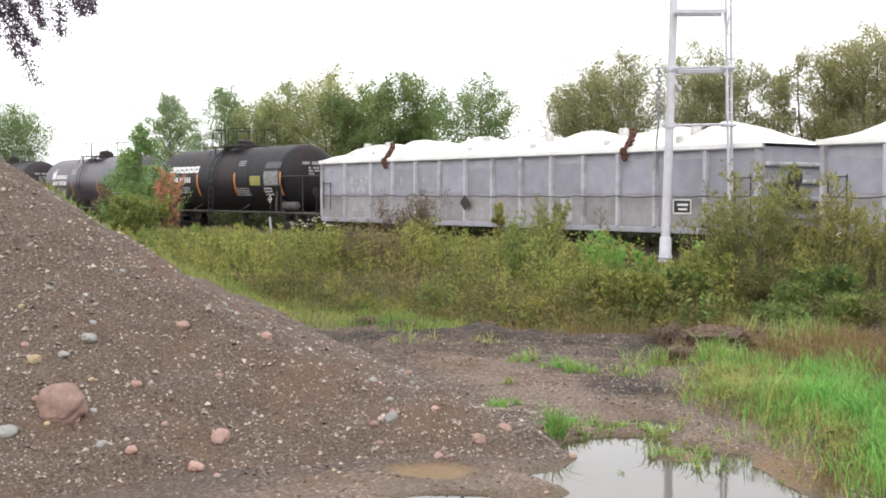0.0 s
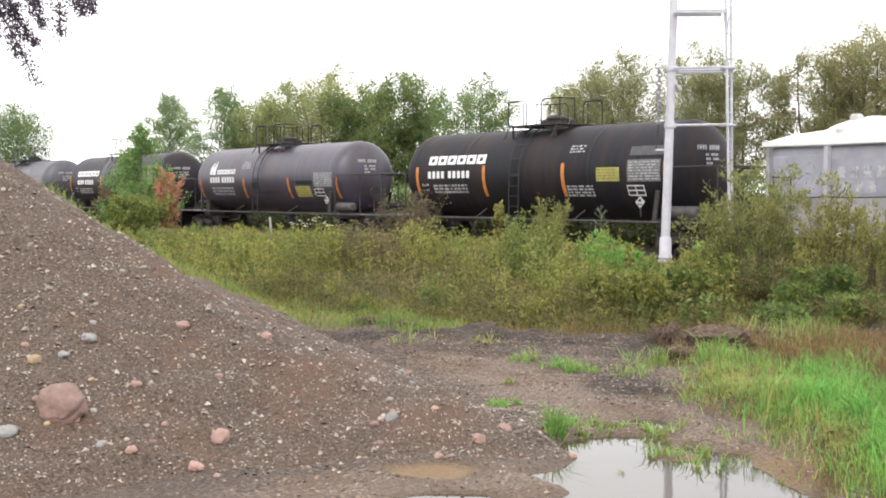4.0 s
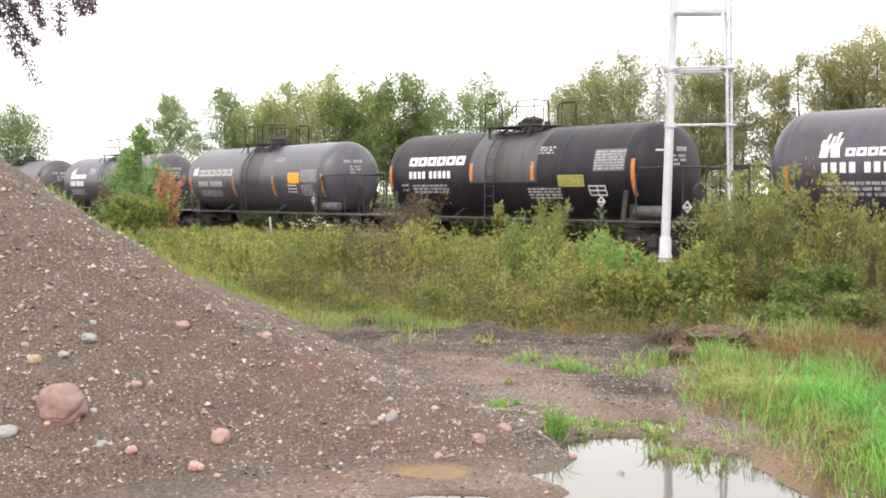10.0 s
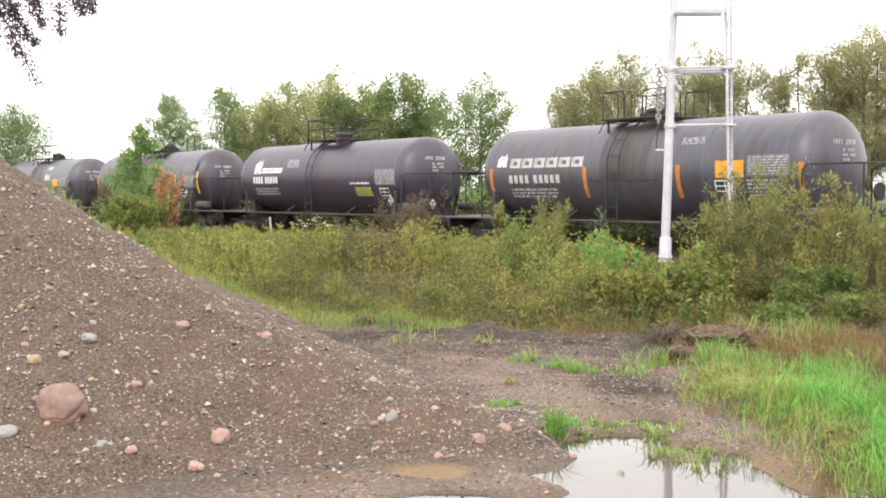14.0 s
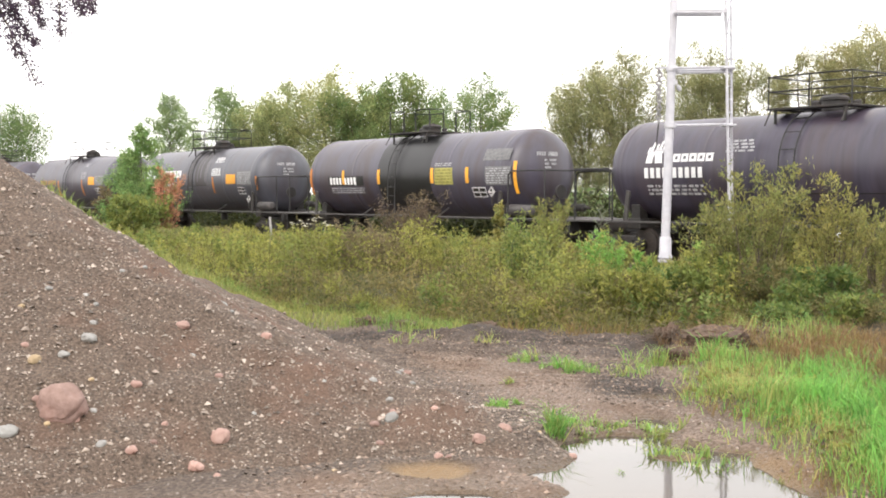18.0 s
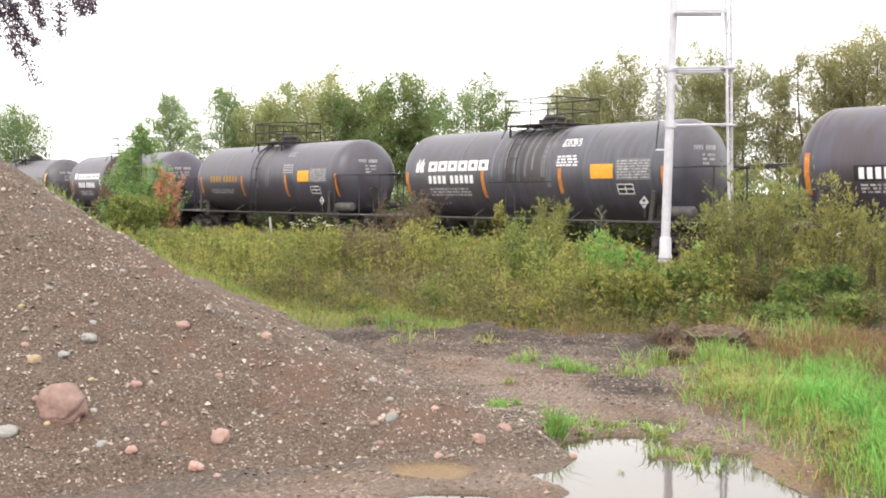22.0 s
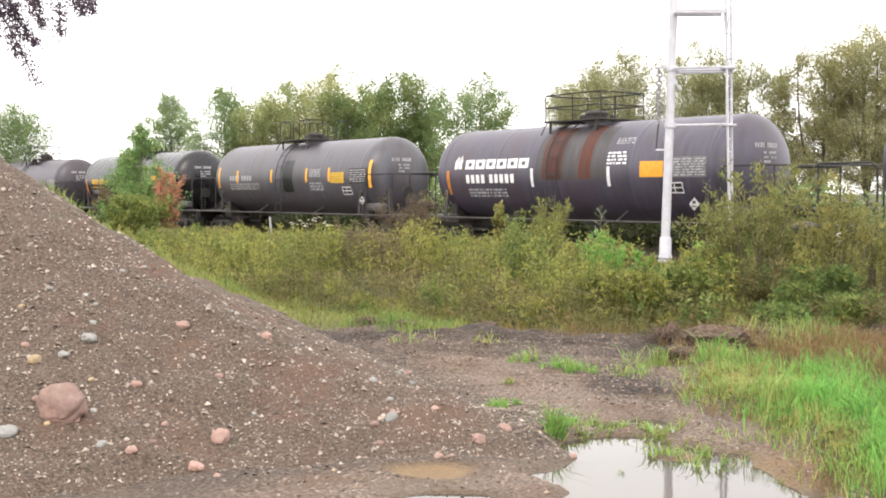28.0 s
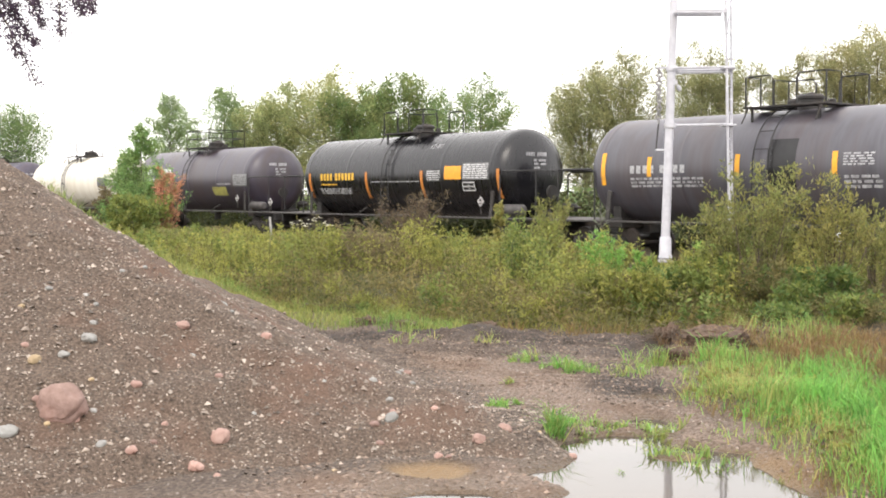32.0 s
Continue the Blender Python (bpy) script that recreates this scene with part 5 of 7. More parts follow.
def m_gloss_gold(car):
    lettering(car, None, None, (-4.84, -2.4, -0.15, 0.12), (4, 6), (-4.9, -2.72, -0.68, -0.44), GOLD, 21)
    lines(car, -4.8, -3.6, -0.36, -0.26, 1, ink=GOLD)
    for x in (-5.6, -1.6, 1.85, 5.97):
        stripe(car, x, -0.82, 0.14)
    panel(car, "white_panel", 2.12, 3.0, -0.25, 0.18, DARKPATCH, "black and white stencilled panel", 5, WHITE)
    panel(car, "warning_panel", 3.15, 4.06, -0.18, 0.27, ORANGE, "bright orange warning panel")
    panel(car, "data_panel", 4.13, 5.5, -0.2, 0.36, GREYPANEL, "grey stencilled data panel", 7, WHITE)
    panel(car, "test_panel", 4.1, 4.74, -0.57, -0.27, DARKPATCH, "outlined test panel", 0, frame_ink=True)
    lines(car, 1.96, 2.64, 0.9, 1.06, 3)
    seam(car, -1.3, 1.7, -0.23, WORN)
    placard(car, 4.85, -1.5, 1.6)


def m_dark_plain(car):
    lettering(car, (-4.9, -2.0, 0.3, 0.55), None, (-4.8, -2.4, -0.14, 0.1), seed=22)
    panel(car, "warning_panel", 2.45, 3.8, -0.74, -0.36, OLIVE, "faded yellow-green warning panel")
    lines(car, 3.0, 4.3, -0.28, -0.17, 1)
    panel(car, "data_panel", 4.53, 5.85, -0.33, 0.22, GREYPANEL, "grey stencilled data panel", 6)
    placard(car, 4.7, -1.5, 1.66)
    placard(car, 7.7, -1.5, 1.5)


def m_cream(car):
    panel(car, "grey_panel", 4.87, 6.1, -0.25, 0.22, GREYPANEL, "grey stencilled panel", 5, STEEL)
    part("seam_band", Build().patch(-0.55, -0.45, -0.9, 1.35, skin(), AXIS), STREAK, car, "dirty welded seam")


tank_car(52.25, tank_paint("black_tank", (0.0085, 0.0083, 0.0115), (0.024, 0.022, 0.029), 0.55, spec=0.22), "black tank car with white block lettering and orange stripes", m_black_plain, R=1.44, seed=1)
tank_car(69.12, tank_paint("purple_grey_tank", (0.0277, 0.0228, 0.0391), (0.0693, 0.0570, 0.0937), 0.4, (0.045, 0.028, 0.024), 0.75, 0.65), "dusty purple-grey tank car with white painted emblem", m_grey_emblem, R=1.42, seed=2)
tank_car(85.82, tank_paint("soot_black_tank", (0.0077, 0.0067, 0.0119), (0.0226, 0.0183, 0.0318), 0.5, spec=0.3), "black tank car with white lettering and washed grey band", m_black_band, R=1.45, seed=3)
tank_car(102.53, tank_paint("weathered_grey_tank", (0.037, 0.036, 0.05), (0.08, 0.08, 0.106), 0.4, spec=0.65), "weathered grey tank car with bright orange panel", m_orange_panel, R=1.44, seed=4)
tank_car(119.26, tank_paint("dark_grey_tank", (0.0222, 0.0184, 0.0326), (0.0600, 0.0509, 0.0859), 0.4, spec=0.65), "dark grey tank car with white painted emblem", m_grey_emblem_low, R=1.42, rear=0.27, rails="box", seed=5)
tank_car(136.02, tank_paint("charcoal_tank", (0.0323, 0.0281, 0.0444), (0.0646, 0.0562, 0.0885), 0.4, (0.045, 0.028, 0.024), 0.75, 0.65), "charcoal tank car with black centre and yellow stripes", m_black_centre, R=1.47, front=0.12, seed=6)
tank_car(152.53, tank_paint("streaked_grey_tank", (0.036, 0.037, 0.05), (0.083, 0.086, 0.11), 0.4, spec=0.65), "grey tank car with pale rain streaks and orange panel", m_streaked_orange, R=1.46, rear=0.2, rails="box", seed=7)
tank_car(169.32, tank_paint("plain_grey_tank", (0.032, 0.030, 0.045), (0.068, 0.064, 0.093), 0.4, spec=0.65), "dusty grey tank car with faded yellow lettering", m_gold_number, R=1.48, rear=0.0, front=0.12, rails="box", seed=8)
tank_car(186.03, tank_paint("rust_banded_tank", (0.0314, 0.0271, 0.0455), (0.0739, 0.0632, 0.1041), 0.4, spec=0.65), "grey tank car with rusted red-brown centre bands", m_rust_band, R=1.5, rear=0.1, front=0.15, rails="box", seed=9)
tank_car(202.56, tank_paint("blue_grey_tank", (0.043, 0.041, 0.053), (0.084, 0.081, 0.1), 0.4, spec=0.65), "blue-grey tank car with bright yellow stripes", m_amber_stripes, R=1.5, rear=0.25, front=0.2, seed=10)
tank_car(219.0, tank_paint("gloss_black_tank", (0.0058, 0.0056, 0.0078), (0.0115, 0.0112, 0.0146), 0.28, (0.01, 0.01, 0.011)), "clean glossy black tank car with yellow lettering", m_gloss_gold, R=1.48, seed=11)
tank_car(235.8, tank_paint("brown_grey_tank", (0.0222, 0.0167, 0.0274), (0.0554, 0.0438, 0.0716), 0.4, (0.045, 0.028, 0.024), 0.75, 0.65), "dirty brown-grey tank car with yellow-green panel", m_dark_plain, rails="box", seed=12)
tank_car(252.2, tank_paint("cream_tank", (0.62, 0.58, 0.48), (0.75, 0.72, 0.64), 0.5, (0.42, 0.34, 0.22), 0.4), "cream-white tank car with dirty lower flank", m_cream, seed=13)
tank_car(268.9, tank_paint("violet_grey_tank", (0.0277, 0.0228, 0.0444), (0.0646, 0.0544, 0.0976), 0.4, spec=0.65), "dusty violet-grey tank car at the end", m_dark_plain, rails="box", seed=14)


# ---- covered gondolas ----
GONDOLA_POSTS = [-10.35, -8.7] + [-6.95 + 1.39 * i for i in range(11)] + [8.7, 10.35]


def gondola(back, seed, label):
    car = thing("gondola_car", label, "gondola car", group="gondola cars of the train")
    CARS.append((car, back))
    L, W, z0, z1 = 10.43, 1.5, 0.9, 3.1
    r = random.Random(seed)
    for s in (-1, 1):
        part("side_sheet", Build().box((0, s * (W - 0.06), (z0 + z1) / 2), (2 * L, 0.05, z1 - z0), 0.01), GONDOLA, car)
        part("top_chord", Build().box((0, s * (W - 0.02), z1), (2 * L + 0.1, 0.18, 0.14), 0.02), GPOST, car)
        part("side_sill", Build().box((0, s * (W - 0.03), z0), (2 * L, 0.16, 0.16), 0.02), GONDOLA, car)
        for x in GONDOLA_POSTS:
            b = Build().add([(x - 0.08, s * (W - 0.04), z0), (x + 0.08, s * (W - 0.04), z0), (x + 0.05, s * (W + 0.09), z0 + 0.1), (x - 0.05, s * (W + 0.09), z0 + 0.1),
                             (x - 0.08, s * (W - 0.04), z1 - 0.05), (x + 0.08, s * (W - 0.04), z1 - 0.05), (x + 0.05, s * (W + 0.09), z1 - 0.08), (x - 0.05, s * (W + 0.09), z1 - 0.08)],
                            [(0, 1, 2, 3), (4, 7, 6, 5), (3, 2, 6, 7), (0, 3, 7, 4), (1, 5, 6, 2)])
            part("side_post", b, GPOST, car, smooth=0)
        cable = Build()
        pts = []
        for i in range(53):
            x = -L + 0.2 + (2 * L - 0.4) * i / 52
            pts.append((x, s * (W + 0.08), 1.83 - 0.03 * abs(math.sin(i * math.pi / 4)) + 0.01 * r.uniform(-1, 1)))
        part("tie_cable", cable.tube([(px, py + s * 0.03, pz) for px, py, pz in pts], 0.016, 5), STEEL, car)
    for x0, x1 in zip(GONDOLA_POSTS, GONDOLA_POSTS[1:]):
        x, w, top = (x0 + x1) / 2, x1 - x0 - 0.17, r.choice((2.78, 2.8, 2.84, 2.98, 2.7))
        b = Build().add([(x - w / 2, -W + 0.02, 1.9), (x + w / 2, -W + 0.02, 1.9), (x + w / 2, -W + 0.02, top + r.uniform(-0.08, 0.08)), (x - w / 2, -W + 0.02, top + r.uniform(-0.06, 0.06)),
                         (x - w / 2, -W + 0.04, 1.9), (x + w / 2, -W + 0.04, 1.9), (x + w / 2, -W + 0.04, top), (x - w / 2, -W + 0.04, top)],
                        [(0, 1, 2, 3), (3, 2, 6, 7), (0, 3, 7, 4), (2, 1, 5, 6), (1, 0, 4, 5)])
        part("upper_panel", b, GUPPER, car, smooth=0)
        part("lower_panel", Build().box((x, -W + 0.03, 1.4), (w, 0.02, 0.8), 0.006), GLOWER, car)
    for e in (-1, 1):
        b = Build().box((e * (L - 0.04), 0, (z0 + z1) / 2), (0.06, 2 * W - 0.2, z1 - z0), 0.01)
        part("end_sheet", b, GONDOLA, car)
        for zz in (1.3, 1.75, 2.2, 2.65):
            part("end_rib", Build().box((e * (L + 0.04), 0, zz), (0.12, 2 * W - 0.3, 0.12), 0.03), GPOST, car)
        part("draft_sill", Build().box((e * (L + 0.1), 0, 0.88), (0.7, 0.4, 0.36), 0.03), STEEL, car)
        part("end_ladder", Build().tube([(e * (L - 0.75), -W - 0.07, 1.3), (e * (L - 0.75), -W - 0.07, 2.35)], 0.018, 6).tube([(e * (L - 0.25), -W - 0.07, 1.3), (e * (L - 0.25), -W - 0.07, 2.35)], 0.018, 6)
             .tube([(e * (L - 0.75), -W - 0.07, 2.3), (e * (L - 0.25), -W - 0.07, 2.3)], 0.014, 6), STEEL, car)
        coupler(car, e * (L + 0.25), e)
        truck(car, e * (L - 1.9))
    part("brake_gear", Build().lathe([(-0.04, 0.26), (0.04, 0.26)], 18, pose(L + 0.24, -0.4, 2.3)).box((L + 0.16, -0.4, 1.9), (0.2, 0.3, 0.6), 0.03).box((L + 0.12, 0.4, 1.6), (0.25, 0.9, 0.2), 0.03), STEEL, car, "dark hand-brake gear")
    part("floor", Build().box((0, 0, z0 + 0.02), (2 * L - 0.1, 2 * W - 0.2, 0.1), 0.01), STEEL, car)
    # white lumpy cover over the load
    nx, ny = 150, 14
    vs = []
    for j in range(ny + 1):
        y = (W + 0.03) * (2 * j / ny - 1)
        for i in range(nx + 1):
            x = -L - 0.12 + (2 * L + 0.24) * i / nx
            e = max(0.0, min(1, (L + 0.12 - abs(x)) / 1.6))
            c = max(0, 1 - (y / (W + 0.03)) ** 2) ** 0.6
            lump = 0.26 + 0.24 * abs(math.sin(x * 1.13 + seed)) + 0.05 * math.sin(x * 3.7 + 1 + seed) + 0.16 * noise.noise(Vector((x * 0.7, y * 0.8, seed))) + 0.03 * noise.noise(Vector((x * 3, y * 3, seed)))
            vs.append((x, y, z1 + 0.075 + (lump + 0.12) * c * e ** 0.7))
    w = nx + 1
    fs = [(j * w + i, j * w + i + 1, (j + 1) * w + i + 1, (j + 1) * w + i) for j in range(ny) for i in range(nx)]
    part("load_cover", Build().add(vs, fs), COVER, car, "lumpy white sheet over the load", smooth=80)
    hem = Build()
    for s in (-1, 1):
        hem.box((0, s * (W + 0.075), z1 + 0.03), (2 * L + 0.2, 0.025, 0.13), 0.008)
    part("cover_hem", hem, COVER, car)
    for x in (-8.5, -7.05, -1.38, 1.7, 4.9, 7.6):
        part("cover_block", Build().box((x, -0.62, z1 + 0.54), (0.26, 0.26, 0.36), 0.05), GREYCOVER, car, "greyish block on the cover")
        part("cover_tab", Build().box((x + 0.03, -1.32, z1 + 0.26), (0.22, 0.16, 0.2), 0.03), GREYCOVER, car)
    for x in (-5.9, 5.9):
        b = Build()
        for k, (dx, yy, zz) in enumerate(((-0.08, -1.23, 0.56), (-0.06, -1.28, 0.47), (-0.02, -1.34, 0.38), (0.0, -1.41, 0.29), (0.0, -1.5, 0.2), (0.0, -1.57, 0.1), (-0.03, -1.62, 0.0), (-0.06, -1.63, -0.1), (-0.05, -1.62, -0.2))):
            b.box((0, 0, 0), (0.16 + 0.05 * math.sin(2.3 * k), 0.15, 0.19), 0.03, pose(x + dx + 0.03 * math.sin(k * 1.9), yy, z1 + zz, 25 * math.sin(k), 30 * math.sin(2 * k), 40 * k))
        b.box((0, 0, 0), (0.3, 0.07, 0.06), 0.02, pose(x + 0.12, -1.5, z1 + 0.26, 0, -20, 0))
        part("tie_down_bundle", b, RUSTROPE, car, "rust-brown tie-down bundle")
    b = Build()
    for x0, z, n, h in ((-8.42, 2.27, 4, 0.27), (-8.3, 1.94, 3, 0.24)):
        for i in range(n):
            b.box((x0 + i * 0.34 + 0.1, -W + 0.012, z + h / 2), (0.2, 0.012, h))
    part("number_bars", b, WORN, car, "worn painted number as plain bars", smooth=0)
    b = Build()
    for k, z in enumerate((1.28, 1.15, 1.0)):
        b.box((-L + 2.4, -W + 0.012, z), (0.5, 0.012, 0.06)).box((-L + 3.4, -W + 0.012, z), (0.8, 0.012, 0.06))
    tagged(part("stencil", b, WORN, car, smooth=0), kind="stuff")
    b = Build()
    for i in range(7):
        x = -1.95 - 2.7 + i * 1.35
        b.box((x, -W + 0.012, 1.13), (0.14, 0.012, 0.08))
    tagged(part("white_marks", b, WORN, car, "small white paint marks", smooth=0), kind="stuff")
    part("spade_plate", Build().box((0, 0, 0), (0.38, 0.02, 0.38), 0.02, pose(-1.32, -W - 0.1, 1.6, 0, 45, 0)), STEEL, car, "black diamond plate")
    q = part("stencil_box", Build().box((7.88, -W + 0.014, 1.55), (0.56, 0.016, 0.34)), STEEL, car, "dark stencil box with white outline", smooth=0)
    part("panel_outline", Build().box((7.88, -W + 0.003, 1.73), (0.64, 0.012, 0.035)).box((7.88, -W + 0.003, 1.37), (0.64, 0.012, 0.035)).box((7.575, -W + 0.003, 1.55), (0.035, 0.012, 0.36))
         .box((8.185, -W + 0.003, 1.55), (0.035, 0.012, 0.36)).box((7.9, -W + 0.001, 1.6), (0.36, 0.012, 0.06)).box((7.9, -W + 0.001, 1.48), (0.3, 0.012, 0.05)), WHITE, q, smooth=0)
    for x, w, za, zb in ((-4.15, 0.05, 1.95, 2.75), (-3.75, 0.07, 2.0, 2.45), (-5.1, 0.05, 2.0, 2.7), (3.4, 0.5, 1.1, 1.75)):
        part("paint_scrape", Build().box((x, -W + 0.012, (za + zb) / 2), (w, 0.008, zb - za)), WORN if w < 0.2 else GPOST, car, "pale scraped paint", smooth=0)
    return car


gondola(32.5, 1, "grey steel gondola car with lumpy white covered load")
gondola(9.9, 2, "second grey gondola car with white covered load")

# ---- vegetation ----
L_WEED = leaf_material("weed_leaves", (0.054, 0.068, 0.019), (0.108, 0.122, 0.031), (0.195, 0.188, 0.05), 0.9)
L_GREENWEED = leaf_material("green_weed_leaves", (0.04, 0.072, 0.021), (0.08, 0.12, 0.036), (0.16, 0.165, 0.045), 0.9)
L_OLIVEWEED = leaf_material("olive_weed_leaves", (0.048, 0.052, 0.022), (0.095, 0.094, 0.038), (0.155, 0.125, 0.052), 0.9)
L_GRASS = leaf_material("green_grass", (0.068, 0.17, 0.04), (0.132, 0.288, 0.066), (0.24, 0.215, 0.08), 0.8)
L_VERGE = leaf_material("verge_grass_blades", (0.065, 0.125, 0.032), (0.122, 0.2, 0.052), (0.2, 0.185, 0.065), 0.8)
L_DEAD = leaf_material("dead_grass", (0.105, 0.058, 0.03), (0.185, 0.105, 0.052), (0.15, 0.12, 0.05), 0.7)
L_WILLOW = leaf_material("willow_leaves", (0.12, 0.134, 0.066), (0.182, 0.193, 0.096), (0.205, 0.18, 0.088), 1.0)
L_SHRUB = leaf_material("shrub_leaves", (0.07, 0.084, 0.03), (0.128, 0.142, 0.05), (0.18, 0.16, 0.055), 0.9)
L_BROWN = leaf_material("brownish_leaves", (0.085, 0.066, 0.04), (0.125, 0.1, 0.058), (0.15, 0.135, 0.06), 0.8)
L_BRIGHT = leaf_material("bright_green_leaves", (0.085, 0.18, 0.045), (0.145, 0.26, 0.066), (0.17, 0.21, 0.06), 0.9)
L_PURPLE = leaf_material("purple_brown_leaves", (0.05, 0.032, 0.028), (0.085, 0.058, 0.048), (0.1, 0.08, 0.045), 0.6)
L_DARK = leaf_material("deep_green_leaves", (0.062, 0.105, 0.042), (0.108, 0.158, 0.06), (0.16, 0.165, 0.065), 1.0)
# scrub green darkened so its colour carries the shade beneath the cars
L_HEDGE = leaf_material("shade_dark_scrub_leaves", (0.018, 0.028, 0.011), (0.038, 0.048, 0.018), (0.055, 0.052, 0.018), 0.5)
L_OLIVE = leaf_material("olive_leaves", (0.1232, 0.15, 0.072), (0.1792, 0.21, 0.0984), (0.2352, 0.222, 0.096), 1.0)
L_POPLAR = leaf_material("poplar_leaves", (0.1, 0.145, 0.07), (0.155, 0.205, 0.098), (0.19, 0.21, 0.1), 1.0)
L_SAPLING = leaf_material("sapling_leaves", (0.075, 0.14, 0.05), (0.125, 0.2, 0.075), (0.16, 0.2, 0.075), 1.0)
L_ORANGE = leaf_material("orange_autumn_leaves", (0.25, 0.115, 0.075), (0.36, 0.18, 0.12), (0.19, 0.16, 0.075), 0.8)
STEM = ramp_material("weed_stems", (0.06, 0.055, 0.02), (0.12, 0.1, 0.04), rough=0.9, scale=6, island=0.4, bump=0)
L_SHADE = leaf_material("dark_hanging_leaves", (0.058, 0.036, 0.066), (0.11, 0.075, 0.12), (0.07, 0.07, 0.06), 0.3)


def scatter(n, x0, x1, y0, y1):
    return rng.uniform(x0, x1, n), rng.uniform(y0, y1, n)


def seen(x, y, margin=1.2):
    """Roughly the strip of land that lies before the camera."""
    return (np.abs(x) < 0.385 * y + margin) & (y > 4)


def grass(name, x, y, height, width, lean, material, tone, label, category="grass", bias=None):
    at = np.stack([x, y, top_height(x, y) - 0.01], 1)
    q = blade_quads(at, height, width, lean, bias)
    t = np.concatenate([tone, tone])
    return tagged(part(name, quad_mesh(name, q, material, t), None), label, category, kind="stuff")


# tall weeds between yard and railway: stems with leaves all the way up
def weeds(name, label, material, seed, tries, leaf, per, lo, hi, tall, tone_mid, stems_each=9, spread=0.17):
    """One kind of weed; it grows where its own noise lies between lo and hi."""
    cx, cy = scatter(tries, -26, 22, 14, 62)
    d = across_track(cx, cy)
    edge = cy - weeds_edge(cx) - 0.35 * rough(cx, cy, 1.1, 41)
    kindness = 0.8 * rough(cx, cy, 2.4, 40) + 0.8 * rough(cx, cy, 0.9, 39) + 0.2 * rng.normal(size=len(cx))
    near = np.clip(21 / np.maximum(cy, 1), 0.4, 1) ** 1.2
    keep = seen(cx, cy) & (d < -2.9) & (edge > 0.1) & (kindness > lo) & (kindness < hi) & (rng.uniform(0, 1, len(cx)) < near)
    cx, cy, d, edge = cx[keep], cy[keep], d[keep], edge[keep]
    m = len(cx)
    big = tall * (0.82 + 0.45 * rough(cx, cy, 0.8, seed + 3) + rng.normal(0, 0.3, m)) * (0.5 + 0.5 * ease(edge, 0, 1.6))
    big = np.clip(big, 0.15, 1.6) * (1 - 0.3 * ease(cy, 26, 38)) * (1 - 0.3 * ease(d, -9.0, -3.0))
    sight = np.exp(-((cx / cy - 0.193) / 0.03) ** 4)
    sight = np.maximum(sight, 0.85 * np.exp(-((cx / cy - 0.155) / 0.05) ** 4) * (cy < 19.2))
    big = np.minimum(big, np.clip(1.8 - (0.036 + 0.03 * sight) * cy, 0.2 + 0.3 * ease(cy, 30, 40) - 0.17 * sight, 3) * np.clip(0.95 + 0.55 * rough(cx, cy, 0.7, seed + 7) + 0.14 * rng.normal(size=m), 0.3, 1.3))
    hue = np.clip(tone_mid + 0.6 * rough(cx, cy, 1.0, seed + 5) + 0.4 * rng.normal(size=m), 0, 1)
    i = np.repeat(np.arange(m), stems_each)
    n = len(i)
    off = rng.normal(size=(n, 2)) * (spread * big[i] ** 0.5)[:, None]
    x, y = cx[i] + off[:, 0], cy[i] + off[:, 1]
    r = np.hypot(off[:, 0], off[:, 1]) / (0.3 * big[i] ** 0.5)
    h = big[i] * np.clip(1.05 - 0.4 * r ** 1.5, 0.3, 1.1) * rng.uniform(0.7, 1.18, n)
    tone = np.clip(hue[i] + 0.1 * rng.normal(size=n), 0, 1)
    lean = 0.5 * off / np.maximum(big[i], 0.3)[:, None] + rng.normal(0, 0.09, (n, 2))
    foot = np.stack([x, y, ground_height(x, y)], 1)
    tip = foot + np.stack([lean[:, 0] * h, lean[:, 1] * h, h], 1)
    a = rng.uniform(0, np.pi, n)
    s = np.stack([np.cos(a), np.sin(a), 0 * a], 1) * 0.004
    stems = np.stack([foot - s, foot + s, tip + 0.4 * s, tip - 0.4 * s], 1)
    tagged(part(name + "_stems", quad_mesh(name + "_stems", stems, STEM), None), "thin brown stems of " + label, "weeds", kind="stuff")
    u = 0.1 + 0.92 * rng.uniform(0, 1, (n, per)) ** 0.7
    at = (foot[:, None] * (1 - u[..., None]) + tip[:, None] * u[..., None]).reshape(-1, 3)
    ang = rng.uniform(0, 2 * np.pi, len(at))
    out = np.stack([np.cos(ang), np.sin(ang), rng.uniform(0.2, 1.5, len(at))], 1)
    at = at + out * np.array([1, 1, 0]) * rng.uniform(0, 0.035, (len(at), 1))
    size = np.clip(cy[i] / 24, 0.85, 1.5).repeat(per)
    q = leaf_quads(at, leaf[0] * size, leaf[1] * size, 0.15, out)
    # upper leaves take more of the lighter tone: a highlight put into colour
    top_highlight = np.clip((u.ravel() - 0.35) * 0.5, -0.1, 0.3)
    t = np.repeat(tone, per) * rng.uniform(0.6, 1.25, len(at)) + top_highlight
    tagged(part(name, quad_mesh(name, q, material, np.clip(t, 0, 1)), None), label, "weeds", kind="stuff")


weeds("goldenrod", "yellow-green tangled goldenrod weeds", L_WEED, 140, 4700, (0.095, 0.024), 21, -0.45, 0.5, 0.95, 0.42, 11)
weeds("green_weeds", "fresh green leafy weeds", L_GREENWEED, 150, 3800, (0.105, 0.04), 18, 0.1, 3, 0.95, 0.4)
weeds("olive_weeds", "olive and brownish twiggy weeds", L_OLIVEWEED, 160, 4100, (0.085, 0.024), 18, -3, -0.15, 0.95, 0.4)

